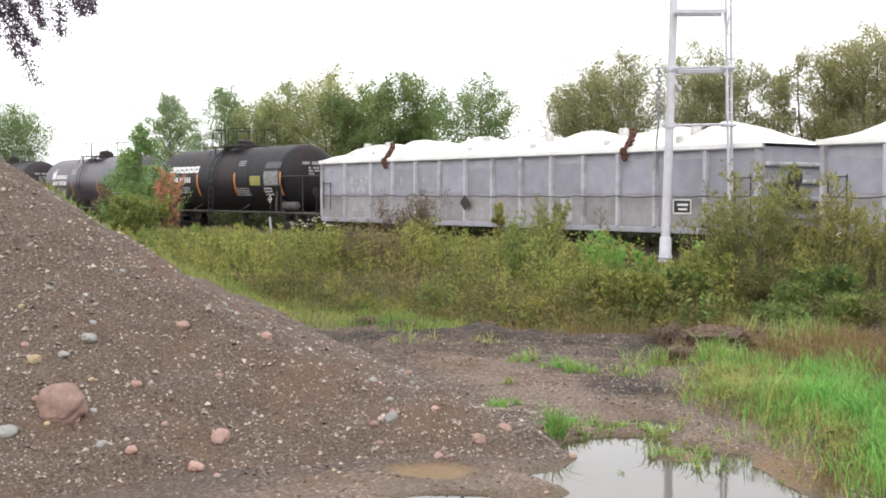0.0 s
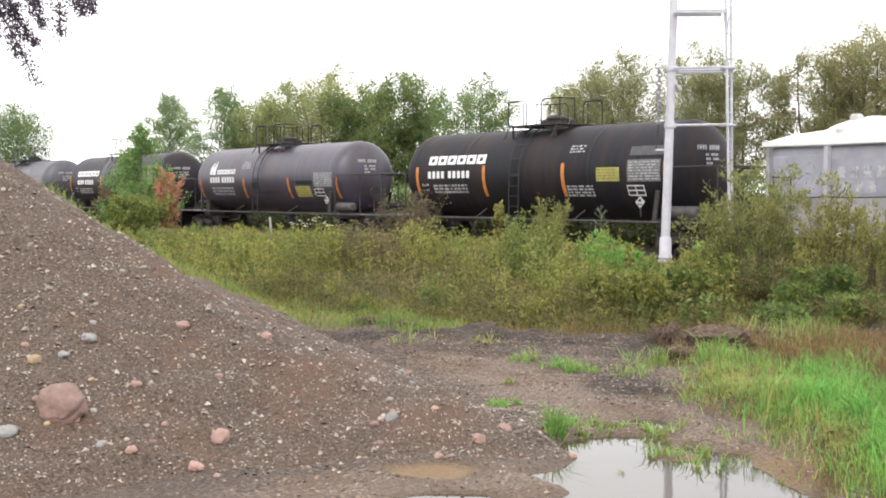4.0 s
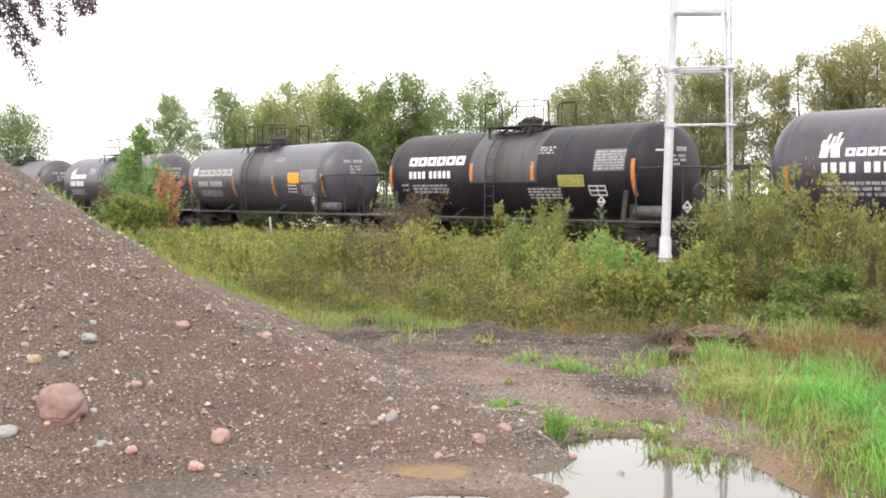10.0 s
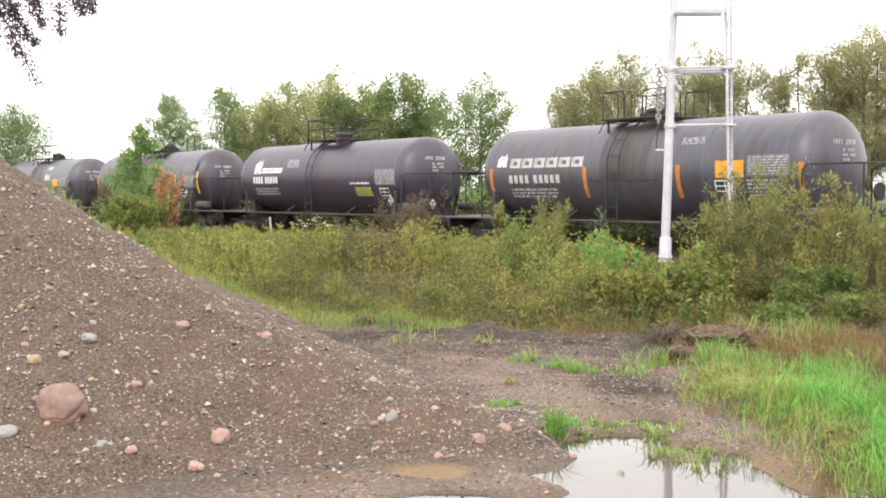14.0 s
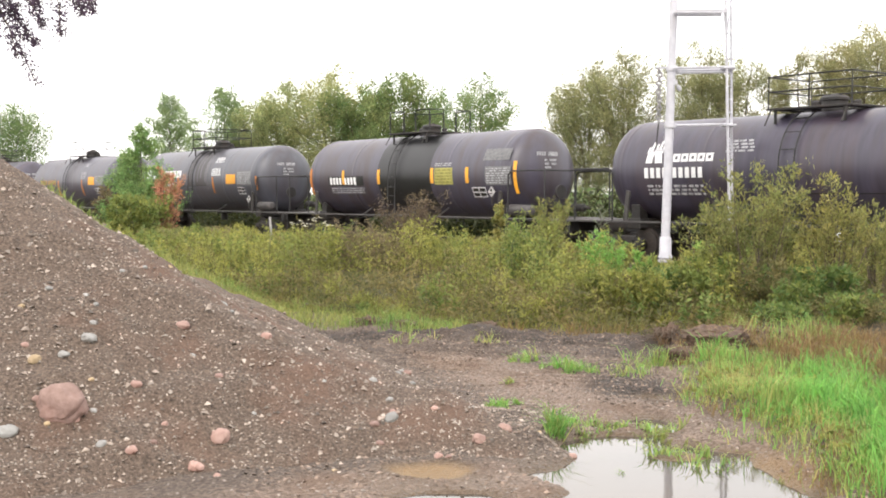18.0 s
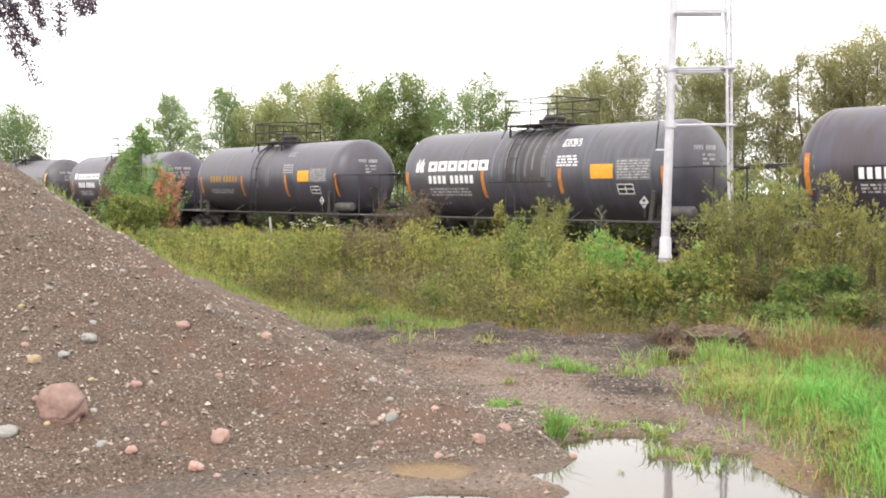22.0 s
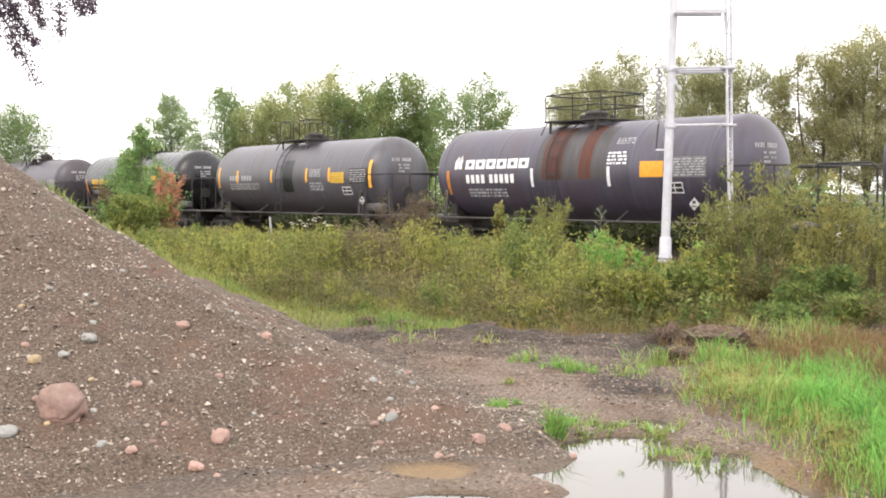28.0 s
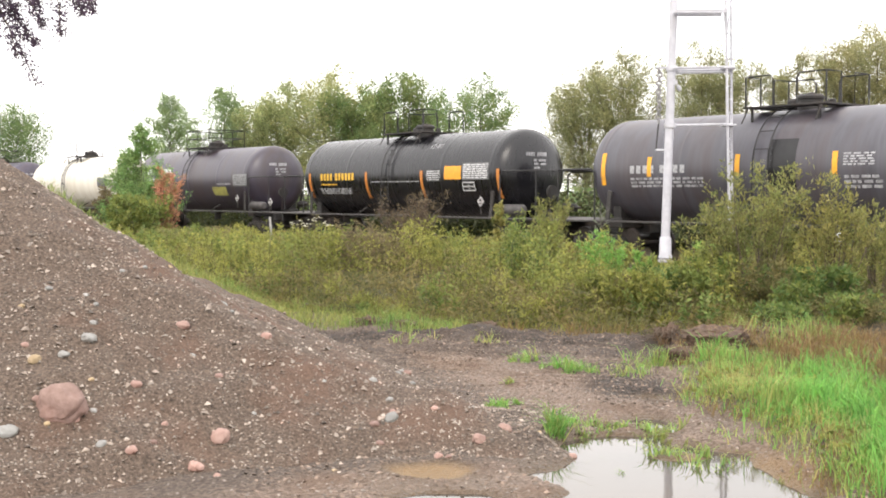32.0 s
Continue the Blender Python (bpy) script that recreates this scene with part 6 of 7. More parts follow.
# mown strip beside the heap, and sparse grass at the foot of the weeds
x, y = scatter(26000, -6.5, 0.4, 14.5, 23)
k = (y > weeds_edge(x) - 1.7 + 0.3 * rough(x, y, 0.6, 51)) & (y < weeds_edge(x) + 0.5) & (x < 0.2 + 0.4 * rough(x, y, 0.8, 52)) & (across_track(x, y) < -4)
x, y = x[k], y[k]
grass("verge_grass", x, y, rng.uniform(0.06, 0.22, len(x)) * (1 + 0.4 * rough(x, y, 0.5, 56)), 0.01, 0.6, L_VERGE, np.clip(0.45 + 0.5 * rough(x, y, 0.8, 53) + 0.2 * rng.normal(size=len(x)), 0, 1), "rough green grass strip beside the gravel pile")
x, y = scatter(5000, -1.5, 5, 13.4, 16)
k = (y > weeds_edge(x) - 0.75 + 0.3 * rough(x, y, 0.5, 54)) & (rough(x, y, 0.45, 55) > 0.15)
x, y = x[k], y[k]
grass("dry_grass", x, y, rng.uniform(0.05, 0.28, len(x)), 0.008, 0.9, L_DEAD, rng.uniform(0.3, 1, len(x)), "dry brown grass at the foot of the weeds")

x, y = scatter(30000, -7, 6.5, 13.6, 19.5)
inside = y - weeds_edge(x) + 0.35 * rough(x, y, 0.6, 57)
k = (inside > -0.35) & (inside < 1.3) & (rough(x, y, 0.35, 58) > -0.45) & seen(x, y)
x, y, inside = x[k], y[k], inside[k]
grass("foot_grass", x, y, rng.uniform(0.1, 0.42, len(x)) * (0.45 + 0.55 * ease(inside, -0.3, 0.8)), 0.01, 1.0, L_WEED, np.clip(0.3 + 0.5 * rough(x, y, 0.5, 59) + 0.2 * rng.normal(size=len(x)), 0, 1), "tangled yellow-green grass at the foot of the weeds")

x, y = scatter(52000, -8, 7, 14.2, 22)
inside = y - weeds_edge(x) + 0.3 * rough(x, y, 0.6, 83)
k = (inside > 0.0) & (inside < 3.6) & seen(x, y)
x, y, inside = x[k], y[k], inside[k]
at = np.stack([x, y, ground_height(x, y) + rng.uniform(0.02, 0.4, len(x)) * (0.35 + 0.65 * ease(inside, 0, 1.2))], 1)
out = np.stack([rng.normal(size=len(x)), rng.normal(size=len(x)), rng.uniform(0.3, 1.4, len(x))], 1)
tagged(part("ground_cover", quad_mesh("ground_cover", leaf_quads(at, 0.1, 0.026, 0.1, out), L_OLIVEWEED, np.clip(0.35 + 0.6 * rough(x, y, 0.5, 84) + 0.25 * rng.normal(size=len(x)), 0, 1)), None), "low brownish-green plants covering the ground beneath the weeds", "weeds", kind="stuff")

# grass bank beside the puddle, in clumps
def clumps(n, x0, x1, y0, y1, blades, radius):
    cx, cy = scatter(n, x0, x1, y0, y1)
    k = rng.integers(blades[0], blades[1], n)
    i = np.repeat(np.arange(n), k)
    r = radius * rng.uniform(0.5, 1.4, n)[i]
    return cx[i] + r * rng.normal(size=len(i)), cy[i] + r * rng.normal(size=len(i)), cx[i], cy[i], rng.uniform(0.3, 1.4, n)[i], rng.normal(0, 0.28, n)[i]


def lushness(x, y):
    return ease(x - np.interp(y, (6, 7.1, 8.3, 9.6, 10.8, 12.0, 13.5), (3.0, 2.65, 2.42, 2.7, 2.9, 2.7, 3.0)) + 0.35 * rough(x, y, 0.8, 62) + 0.15 * rough(x, y, 0.3, 64), -0.2, 0.35)


def rustiness(x, y):
    return ease(y - (11.3 - 3.0 * (x - 3.5)) + 1.2 * rough(x, y, 0.8, 61), -0.6, 0.6) * ease(y, 9.6, 10.6)


def lean_of(cx, cy):
    """A common lean for the blades of one clump."""
    return np.stack([0.22 * np.sin(37.0 * cx + 91.0 * cy), 0.22 * np.sin(71.0 * cx - 53.0 * cy)], 1)


x, y, cx, cy, tall, tint = clumps(2600, 2.2, 7, 6.2, 15, (14, 60), 0.07)
patchy = ease(rough(cx, cy, 0.45, 67) + 0.5 * rough(cx, cy, 1.1, 68) + 0.75 * ease(cx - 0.36 * cy, -0.9, 0.3), -0.25, 0.35)
k = (rng.uniform(0, 1, len(x)) < lushness(cx, cy) * (0.12 + 0.88 * patchy)) & (rng.uniform(0, 1, len(x)) > 0.8 * rustiness(cx, cy)) & seen(x, y, 0.5) & (cy < np.interp(cx, (2.4, 3.1, 3.45, 4.6), (12.0, 11.7, 10.4, 9.8)) + 1.6 * rough(cx, cy, 0.5, 69))
x, y, cx, cy, tall, tint, patchy = x[k], y[k], cx[k], cy[k], tall[k], tint[k], patchy[k]
grass("bank_grass", x, y, np.clip((0.27 - 0.04 * ease(y, 8, 11)) * tall * (0.55 + 0.45 * patchy) * rng.uniform(0.5, 1.2, len(x)), 0.05, 0.6), 0.009, 0.5, L_GRASS, np.clip(0.08 + 0.7 * tint + 0.1 * rng.normal(size=len(x)), 0, 1), "lush bright green grass clumps beside the puddle", bias=lean_of(cx, cy))
x, y, cx, cy, tall, tint = clumps(900, 1.9, 3.2, 6.3, 13.5, (8, 30), 0.06)
k = (rng.uniform(0, 1, len(x)) < grass_bank(cx, cy) * 1.1) & (ground_height(x, y) > WATER_Z)
x, y, tall, tint = x[k], y[k], tall[k], tint[k]
grass("edge_grass", x, y, np.clip(0.13 * tall * rng.uniform(0.5, 1.3, len(x)), 0.03, 0.3), 0.007, 0.9, L_GRASS, np.clip(0.5 + tint + 0.2 * rng.normal(size=len(x)), 0, 1), "short mixed green and straw grass at the puddle")
x, y, cx, cy, tall, tint = clumps(1700, 2.4, 7, 6.4, 15.2, (15, 45), 0.09)
k = (rng.uniform(0, 1, len(x)) < np.maximum(0.5 * rustiness(cx, cy), 0.07 * ease(cy, 9.0, 10.5)) * (cy < 13.5)) & (grass_bank(cx, cy) > 0.5) & seen(x, y, 0.5)
x, y, tall, tint = x[k], y[k], tall[k], tint[k]
grass("rusty_grass", x, y, np.clip((0.33 - 0.15 * ease(y, 13.0, 14.2)) * tall * rng.uniform(0.4, 1.2, len(x)), 0.05, 0.5), 0.007, 1.2, L_DEAD, np.clip(0.4 + 1.5 * tint + 0.25 * rng.normal(size=len(x)), 0, 1), "withered rust-brown grass and ferns")
x, y, cx, cy, tall, tint = clumps(260, 1.8, 3.2, 6.4, 10.5, (6, 22), 0.07)
k = (grass_bank(cx, cy) > 0.15) & (ground_height(x, y) > WATER_Z)
grass("straw_grass", x[k], y[k], 0.12 * tall[k] * rng.uniform(0.5, 1.3, int(k.sum())), 0.006, 1.1, L_DEAD, np.clip(0.6 + tint[k], 0, 1), "pale straw grass at the puddle's edge")
at = np.stack([*scatter(2600, 2.0, 4.8, 6.6, 10.5)], 1)
k = (grass_bank(at[:, 0], at[:, 1]) > 0.3) & (rough(at[:, 0], at[:, 1], 0.4, 66) > 0.05)
at = np.stack([at[k, 0], at[k, 1], ground_height(at[k, 0], at[k, 1]) + rng.uniform(0.02, 0.12, int(k.sum()))], 1)
tagged(part("ground_weeds", quad_mesh("ground_weeds", leaf_quads(at, 0.05, 0.026, -0.2), L_WEED, rng.uniform(0, 0.8, len(at))), None), "low leafy weeds among the grass", "weeds", kind="stuff")


def tuft(cx, cy, r, n, h, label, tone=0.2, material=None):
    hubs = rng.normal(0, 0.6 * r, (9, 2))
    i = rng.integers(0, 9, n)
    x, y = cx + hubs[i, 0] + rng.normal(0, 0.16 * r, n), cy + hubs[i, 1] + rng.normal(0, 0.16 * r, n)
    h = h * rng.uniform(0.3, 1.35, 9)[i]
    at = np.stack([x, y, ground_height(x, y) - 0.01], 1)
    qd = blade_quads(at, h * rng.uniform(0.4, 1.25, n), 0.009, 1.0)
    ob = part("grass_tuft", quad_mesh("grass_tuft", qd, material or L_GRASS, np.clip(rng.normal(tone, 0.25, 2 * n), 0, 1)), None)
    return tagged(ob, label, "grass tuft", "grass tufts in the yard", kind="stuff")


tuft(0.86, 8.5, 0.1, 200, 0.27, "bright green grass tuft beside the puddle")
tuft(0.98, 8.75, 0.22, 200, 0.08, "low green grass at the puddle's edge", 0.4)
tuft(0.49, 9.45, 0.17, 240, 0.08, "small green grass tuft on wet dirt")
tuft(0.88, 12.2, 0.17, 170, 0.17, "green grass tuft on dark soil", 0.35)
tuft(1.14, 11.65, 0.17, 190, 0.15, "green grass tuft on dark soil")
tuft(1.34, 11.45, 0.16, 170, 0.15, "green grass tuft on dark soil")
tuft(0.5, 13.2, 0.15, 50, 0.16, "sparse yellowing grass tuft on dark soil", 0.7)
tuft(-0.35, 13.6, 0.3, 60, 0.12, "sparse grass tuft on trodden soil", 0.6)
tuft(1.25, 8.95, 0.22, 110, 0.1, "low green grass at the puddle's edge", 0.4)
tuft(1.95, 7.75, 0.2, 70, 0.16, "sparse green tuft at the puddle's edge", 0.4)
tuft(2.2, 8.4, 0.3, 90, 0.12, "low mixed grass tuft on mud", 0.5)
tuft(1.12, 7.55, 0.06, 90, 0.06, "tiny grass tuft standing in the puddle")
tuft(1.62, 8.05, 0.17, 170, 0.12, "sparse grass tuft in the puddle", 0.5)
tuft(1.62, 8.75, 0.2, 150, 0.12, "sparse grass tuft at the puddle's edge", 0.5)
tuft(1.75, 11.2, 0.3, 120, 0.16, "pale green grass tuft on dark soil", 0.5)
tuft(2.05, 11.9, 0.3, 130, 0.22, "tall grass tuft on dark soil", 0.4)
tuft(2.62, 12.2, 0.3, 260, 0.1, "matted straw on turned-over earth", 0.2, L_DEAD)
tuft(2.58, 13.0, 0.2, 140, 0.14, "dry straw hanging over a root clod", 0.3, L_DEAD)
tuft(4.25, 13.0, 0.3, 240, 0.42, "tall pale green grass tuft at the bank's edge", 0.3)
tuft(3.55, 12.9, 0.3, 200, 0.34, "tall pale green grass tuft at the bank's edge", 0.45)
tuft(0.62, 10.8, 0.1, 60, 0.1, "sparse grass tuft on dirt", 0.6)
tuft(-0.25, 15.0, 0.3, 160, 0.12, "sparse grass on dark soil", 0.5)


x, y = scatter(9000, 0.7, 2.5, 6.8, 9.6)
k = (ground_height(x, y) < WATER_Z + 0.015) & (rough(x, y, 0.22, 81) + 0.5 * rough(x, y, 0.7, 82) > 0.62)
grass("puddle_weeds", x[k], y[k], rng.uniform(0.03, 0.12, int(k.sum())), 0.006, 1.3, L_GREENWEED, rng.uniform(0.2, 1, int(k.sum())), "thin weeds standing in the shallow puddle", "weeds")


def branch_set(b, height, width, count, limbs, rnd, trunk_r, crown_from, shape):
    """A trunk with leaders, or many stems, with limbs and twigs; returns the twigs and the spread of leaves on each."""
    twigs, leaders = [], []
    n = {"upright": 1, "round": 3, "fan": 4}[shape] if count == 1 else count
    if count == 1 and n > 1:
        fork = Vector((0, 0, height * crown_from))
        b.tube([(0, 0, -0.05), fork], trunk_r, 8, trunk_r * 0.8)
    for s in range(n):
        a = 2 * math.pi * (s + rnd.uniform(-0.35, 0.35)) / n
        if count > 1:
            out = width * rnd.uniform(0.04, 0.42)
            foot = Vector((math.cos(a) * width * 0.08, math.sin(a) * width * 0.08, -0.05))
            z = height * rnd.uniform(0.6, 1.0) * (1 - 0.3 * (2 * out / width) ** 2)
            leaders.append((foot, Vector((math.cos(a) * out, math.sin(a) * out, z)), trunk_r, a))
        elif n == 1:
            leaders.append((Vector((0, 0, -0.05)), Vector((rnd.uniform(-0.04, 0.04) * width, rnd.uniform(-0.04, 0.04) * width, height * 0.97)), trunk_r, a))
        else:
            out = width * (rnd.uniform(0.02, 0.1) if s == 0 else rnd.uniform(0.14, 0.3))
            z = height * (0.98 if s == 0 else rnd.uniform(0.78, 0.96))
            leaders.append((fork, Vector((math.cos(a) * out, math.sin(a) * out, z)), trunk_r * 0.7, a))
    per = limbs if count > 1 else math.ceil(limbs / n)
    for foot, top, r, heading in leaders:
        bend = Vector((rnd.uniform(-1, 1), rnd.uniform(-1, 1), 0)) * 0.04 * height
        pts = [foot.lerp(top, q) + bend * math.sin(q * math.pi) for q in (0, 0.2, 0.4, 0.6, 0.8, 1.0)]
        b.tube(pts, r, 7 if count == 1 else 5, r * 0.12)
        q0 = 0.04 if count == 1 and n > 1 else crown_from
        for i in range(per):
            u = (i + rnd.random()) / per
            q = q0 + (0.97 - q0) * u
            j = min(int(q * 5), 4)
            p = pts[j].lerp(pts[j + 1], q * 5 - j)
            a = heading + rnd.gauss(0, 1.6) if n > 1 else rnd.uniform(0, 2 * math.pi)
            if count > 1:
                reach, rise = width * rnd.uniform(0.06, 0.16), rnd.uniform(0.7, 2.0)
            elif n == 1:
                reach, rise = width * 0.5 * (0.1 + 0.9 * (1 - u) ** 0.7) * rnd.uniform(0.5, 1.1), rnd.uniform(0.35, 1.2)
            else:
                reach, rise = width * 0.36 * (0.3 + 0.7 * math.sin(math.pi * (0.22 + 0.74 * u))) * rnd.uniform(0.4, 1.15), rnd.uniform(0.3, 1.3)
            e = p + Vector((math.cos(a) * reach, math.sin(a) * reach, reach * rise))
            e.z = min(e.z, height * 1.02)
            m = p.lerp(e, 0.5) + Vector((math.cos(a), math.sin(a), -0.6)) * 0.08 * reach
            b.tube([p, m, e], r * 0.34 * (1.05 - 0.8 * q), 4, r * 0.05)
            k = 8 if count == 1 else 4
            for w in range(k):
                f = 0.2 + 0.8 * (w + rnd.random()) / k
                c = p.lerp(m, f * 2) if f < 0.5 else m.lerp(e, f * 2 - 1)
                d = (e - p).normalized() * 0.5 + Vector((rnd.gauss(0, 0.55), rnd.gauss(0, 0.55), rnd.gauss(0.25, 0.4)))
                t = c + d.normalized() * (e - p).length * rnd.uniform(0.22, 0.5)
                t.z = min(t.z, height * 1.05)
                twigs.append((c, t, (0.075 if n > 1 else 0.06) * width * rnd.uniform(0.7, 1.2) if count == 1 else 0.032 * width * rnd.uniform(0.6, 1.4)))
                if w % 2:
                    b.tube([c, t], r * 0.06, 3, r * 0.03)
        twigs.append((pts[-2], pts[-1] + Vector((0, 0, 0.03 * height)), width * 0.03))
    return twigs


def leafy(name, cx, cy, height, width, label, category, leaf_mat, leaves, leaf=(0.12, 0.05), count=1, limbs=26, trunk_r=0.09, crown_from=0.25, seed=1, tone=0.25,
          group="", shape="round", upright=0.0):
    rnd = random.Random(seed)
    th = thing(name, label, category, pose(cx, cy, float(ground_height(cx, cy))), group)
    b = Build()
    twigs = branch_set(b, height, width, count, limbs, rnd, trunk_r, crown_from, shape)
    part("trunk" if count == 1 else "woody_frame", b, BARK if count == 1 else TWIG, th)
    p0, p1 = np.array([t[0] for t in twigs]), np.array([t[1] for t in twigs])
    sp = np.array([t[2] for t in twigs])
    wgt = rng.uniform(0.3, 1.0, len(sp)) * (0.3 * width * 0.1 + np.linalg.norm(p1 - p0, axis=1))
    i = rng.choice(len(sp), leaves, p=wgt / wgt.sum())
    f = rng.uniform(0, 1, (leaves, 1)) ** 0.8
    ball = unit(rng.normal(size=(leaves, 3))) * rng.uniform(0, 1, (leaves, 1)) ** 0.5
    at = p0[i] + (p1 - p0)[i] * f + ball * sp[i][:, None] * (1.25 - 0.85 * f) * np.where(rng.uniform(0, 1, (leaves, 1)) < 0.3, 1.7, 1.0)
    at[:, 2] = np.clip(at[:, 2], 0.06, height * 1.06)
    along = unit(p1 - p0)[i] * 0.6 + ball * 0.8
    q = leaf_quads(at, leaf[0], leaf[1], 0.25 - upright, along)
    clump = rng.normal(0, 0.24, len(sp))
    t = np.clip(tone + clump[i] + rng.normal(0, 0.12, leaves), 0, 1)
    part("crown" if count == 1 else "foliage", quad_mesh("foliage", q, leaf_mat, t), None, th)
    return th


# far trees behind the line
TREES = "trees behind the railway"


def far_tree(bearing, top, spread, Y, mat_, label, seed, leaves=9000, leaf=(0.17, 0.085), limbs=44, base_from=0.14, **kw):
    """bearing, top and spread are metres for each metre of distance Y."""
    leafy("tree", bearing * Y, Y, top * Y + 1.8, 1.3 * spread * Y, label, "tree", mat_, int(leaves * 2.5), (leaf[0] * 0.85, leaf[1] * 0.85), 1, int(limbs * 2.1), 0.13, base_from, seed, group=TREES, **kw)


far_tree(-0.375, 0.079, 0.07, 85, L_DARK, "dense deep green broadleaf tree behind the train", 131, 10000, (0.16, 0.08), 60, 0.08, tone=0.1)
far_tree(-0.237, 0.088, 0.052, 80, L_POPLAR, "upright young poplar behind the train", 102, 7000, shape="upright", tone=0.1)
far_tree(-0.189, 0.093, 0.06, 78, L_POPLAR, "upright young poplar behind the train", 103, 8000, shape="upright", tone=0.1)
far_tree(-0.16, 0.077, 0.045, 77, L_OLIVE, "small olive-coloured birch behind the train", 118, 6000)
far_tree(-0.137, 0.098, 0.06, 76, L_OLIVE, "olive-coloured birch behind the train", 104, 10000)
far_tree(-0.102, 0.102, 0.072, 74, L_OLIVE, "tall olive-coloured birch behind the train", 105, 13000, tone=0.45)
far_tree(-0.066, 0.088, 0.062, 72, L_DARK, "deep green broadleaf tree behind the train", 106, 11000, tone=0.3)
far_tree(-0.039, 0.1, 0.06, 70, L_DARK, "deep green broadleaf tree behind the train", 107, 11000, tone=0.4)
far_tree(-0.014, 0.083, 0.055, 71, L_DARK, "deep green broadleaf tree behind the train", 108, 9000)
far_tree(0.028, 0.096, 0.072, 66, L_DARK, "open dark green tree behind the train", 109, 9500, (0.16, 0.08), 44, 0.06, shape="round", tone=0.2)
far_tree(0.125, 0.108, 0.065, 58, L_WILLOW, "pale green willow with open crown behind the train", 110, 16250, (0.135, 0.047), 56, 0.12, shape="round")
far_tree(0.158, 0.12, 0.075, 56, L_WILLOW, "pale green willow with open crown behind the train", 111, 18750, (0.135, 0.047), 60, 0.12, shape="round")
far_tree(0.222, 0.124, 0.078, 55, L_WILLOW, "pale green willow with open crown behind the train", 112, 18750, (0.135, 0.047), 60, 0.12, shape="round")
far_tree(0.258, 0.112, 0.06, 54, L_WILLOW, "pale green willow with open crown behind the train", 113, 12500, (0.135, 0.047), 50, 0.14, shape="round")
far_tree(0.292, 0.106, 0.045, 53, L_WILLOW, "slender pale willow behind the train", 114, 5750, (0.135, 0.047), 34, 0.2, shape="upright")
far_tree(0.325, 0.128, 0.065, 52, L_WILLOW, "tall yellowing willow behind the train", 115, 15000, (0.135, 0.047), 48, 0.15, tone=0.5, shape="fan")
far_tree(0.365, 0.143, 0.08, 51, L_WILLOW, "tall yellowing willow behind the train", 116, 18750, (0.135, 0.047), 48, 0.15, tone=0.5, shape="fan")
far_tree(0.415, 0.14, 0.08, 50, L_WILLOW, "tall yellowing willow behind the train", 117, 13750, (0.135, 0.047), 48, 0.15, tone=0.45, shape="fan")

# scrub behind the line: a tall dark hedge towards the rear, lower and lighter forwards
def scrub(name, label, n, per, material, d0, d1, height, b0, b1):
    back = rng.uniform(b0, b1, n)
    d = rng.uniform(d0, d1, n)
    x, y = (PC + d) * NX + back * WX, (PC + d) * NY + back * WY
    k = seen(x, y, 5)
    x, y = x[k], y[k]
    h = np.clip(height * (0.8 + 0.5 * rough(x, y, 5, 71) + 0.3 * rough(x, y, 1.6, 72)), 0.25, 4)
    at = np.stack([x, y, ground_height(x, y)], 1)[:, None] + rng.normal(size=(len(x), per, 3)) * np.array([0.4, 0.4, 0.0])
    at = at + np.array([0, 0, 1.0]) * (rng.uniform(0, 1, (len(x), per)) ** 0.7 * h[:, None])[..., None]
    at = at.reshape(-1, 3)
    me = quad_mesh(name, leaf_quads(at, 0.24, 0.1, 0.1), material, np.clip(rng.normal(0.25, 0.25, len(at)), 0, 1))
    tagged(part(name, me, None), label, "scrub", kind="stuff")


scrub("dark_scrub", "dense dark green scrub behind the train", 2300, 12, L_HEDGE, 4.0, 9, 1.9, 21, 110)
# added near-black leaf strip: the shade under the cars, put into colour
scrub("dark_undergrowth", "added undergrowth behind the train, leaf colour darkened as shade under the cars", 3600, 10, L_HEDGE, 3.2, 5.2, 1.0, -10, 80)
scrub("green_scrub", "dense green scrub behind the railway line", 2600, 11, L_DARK, 5.5, 11, 2.3, 8, 110)
scrub("low_scrub", "low light green scrub beyond the railway line", 2600, 9, L_WEED, 4, 40, 0.8, -10, 60)

# saplings and bushes on this side of the line
leafy("sapling", -12.9, 50, 4.9, 2.8, "fresh green poplar sapling beside the track", "sapling", L_SAPLING, 9500, (0.12, 0.06), 1, 70, 0.05, 0.03, 201, tone=0.35, shape="upright")
leafy("sapling", -13.9, 51, 3.6, 2.4, "green poplar sapling beside the track", "sapling", L_SAPLING, 6000, (0.12, 0.06), 1, 50, 0.04, 0.03, 202, shape="upright", tone=0.15)
leafy("sapling", -12.0, 49, 3.0, 2.0, "green poplar sapling beside the track", "sapling", L_SAPLING, 4500, (0.12, 0.06), 1, 44, 0.04, 0.03, 229, shape="upright", tone=0.3)
leafy("bush", -11.2, 47, 3.1, 1.7, "salmon-brown withered bush beside the track", "bush", L_ORANGE, 2600, (0.12, 0.055), 10, 11, 0.025, 0.05, 203, tone=0.15)
leafy("bush", -15.1, 52, 2.0, 2.0, "dark brownish bush behind the gravel pile", "bush", L_BROWN, 2200, (0.16, 0.07), 6, 9, 0.025, 0.1, 204, tone=0.0)
leafy("bush", -12.2, 46, 1.6, 3.6, "green scrub bush beside the track", "bush", L_GREENWEED, 4200, (0.16, 0.07), 12, 8, 0.02, 0.05, 205, tone=0.5)
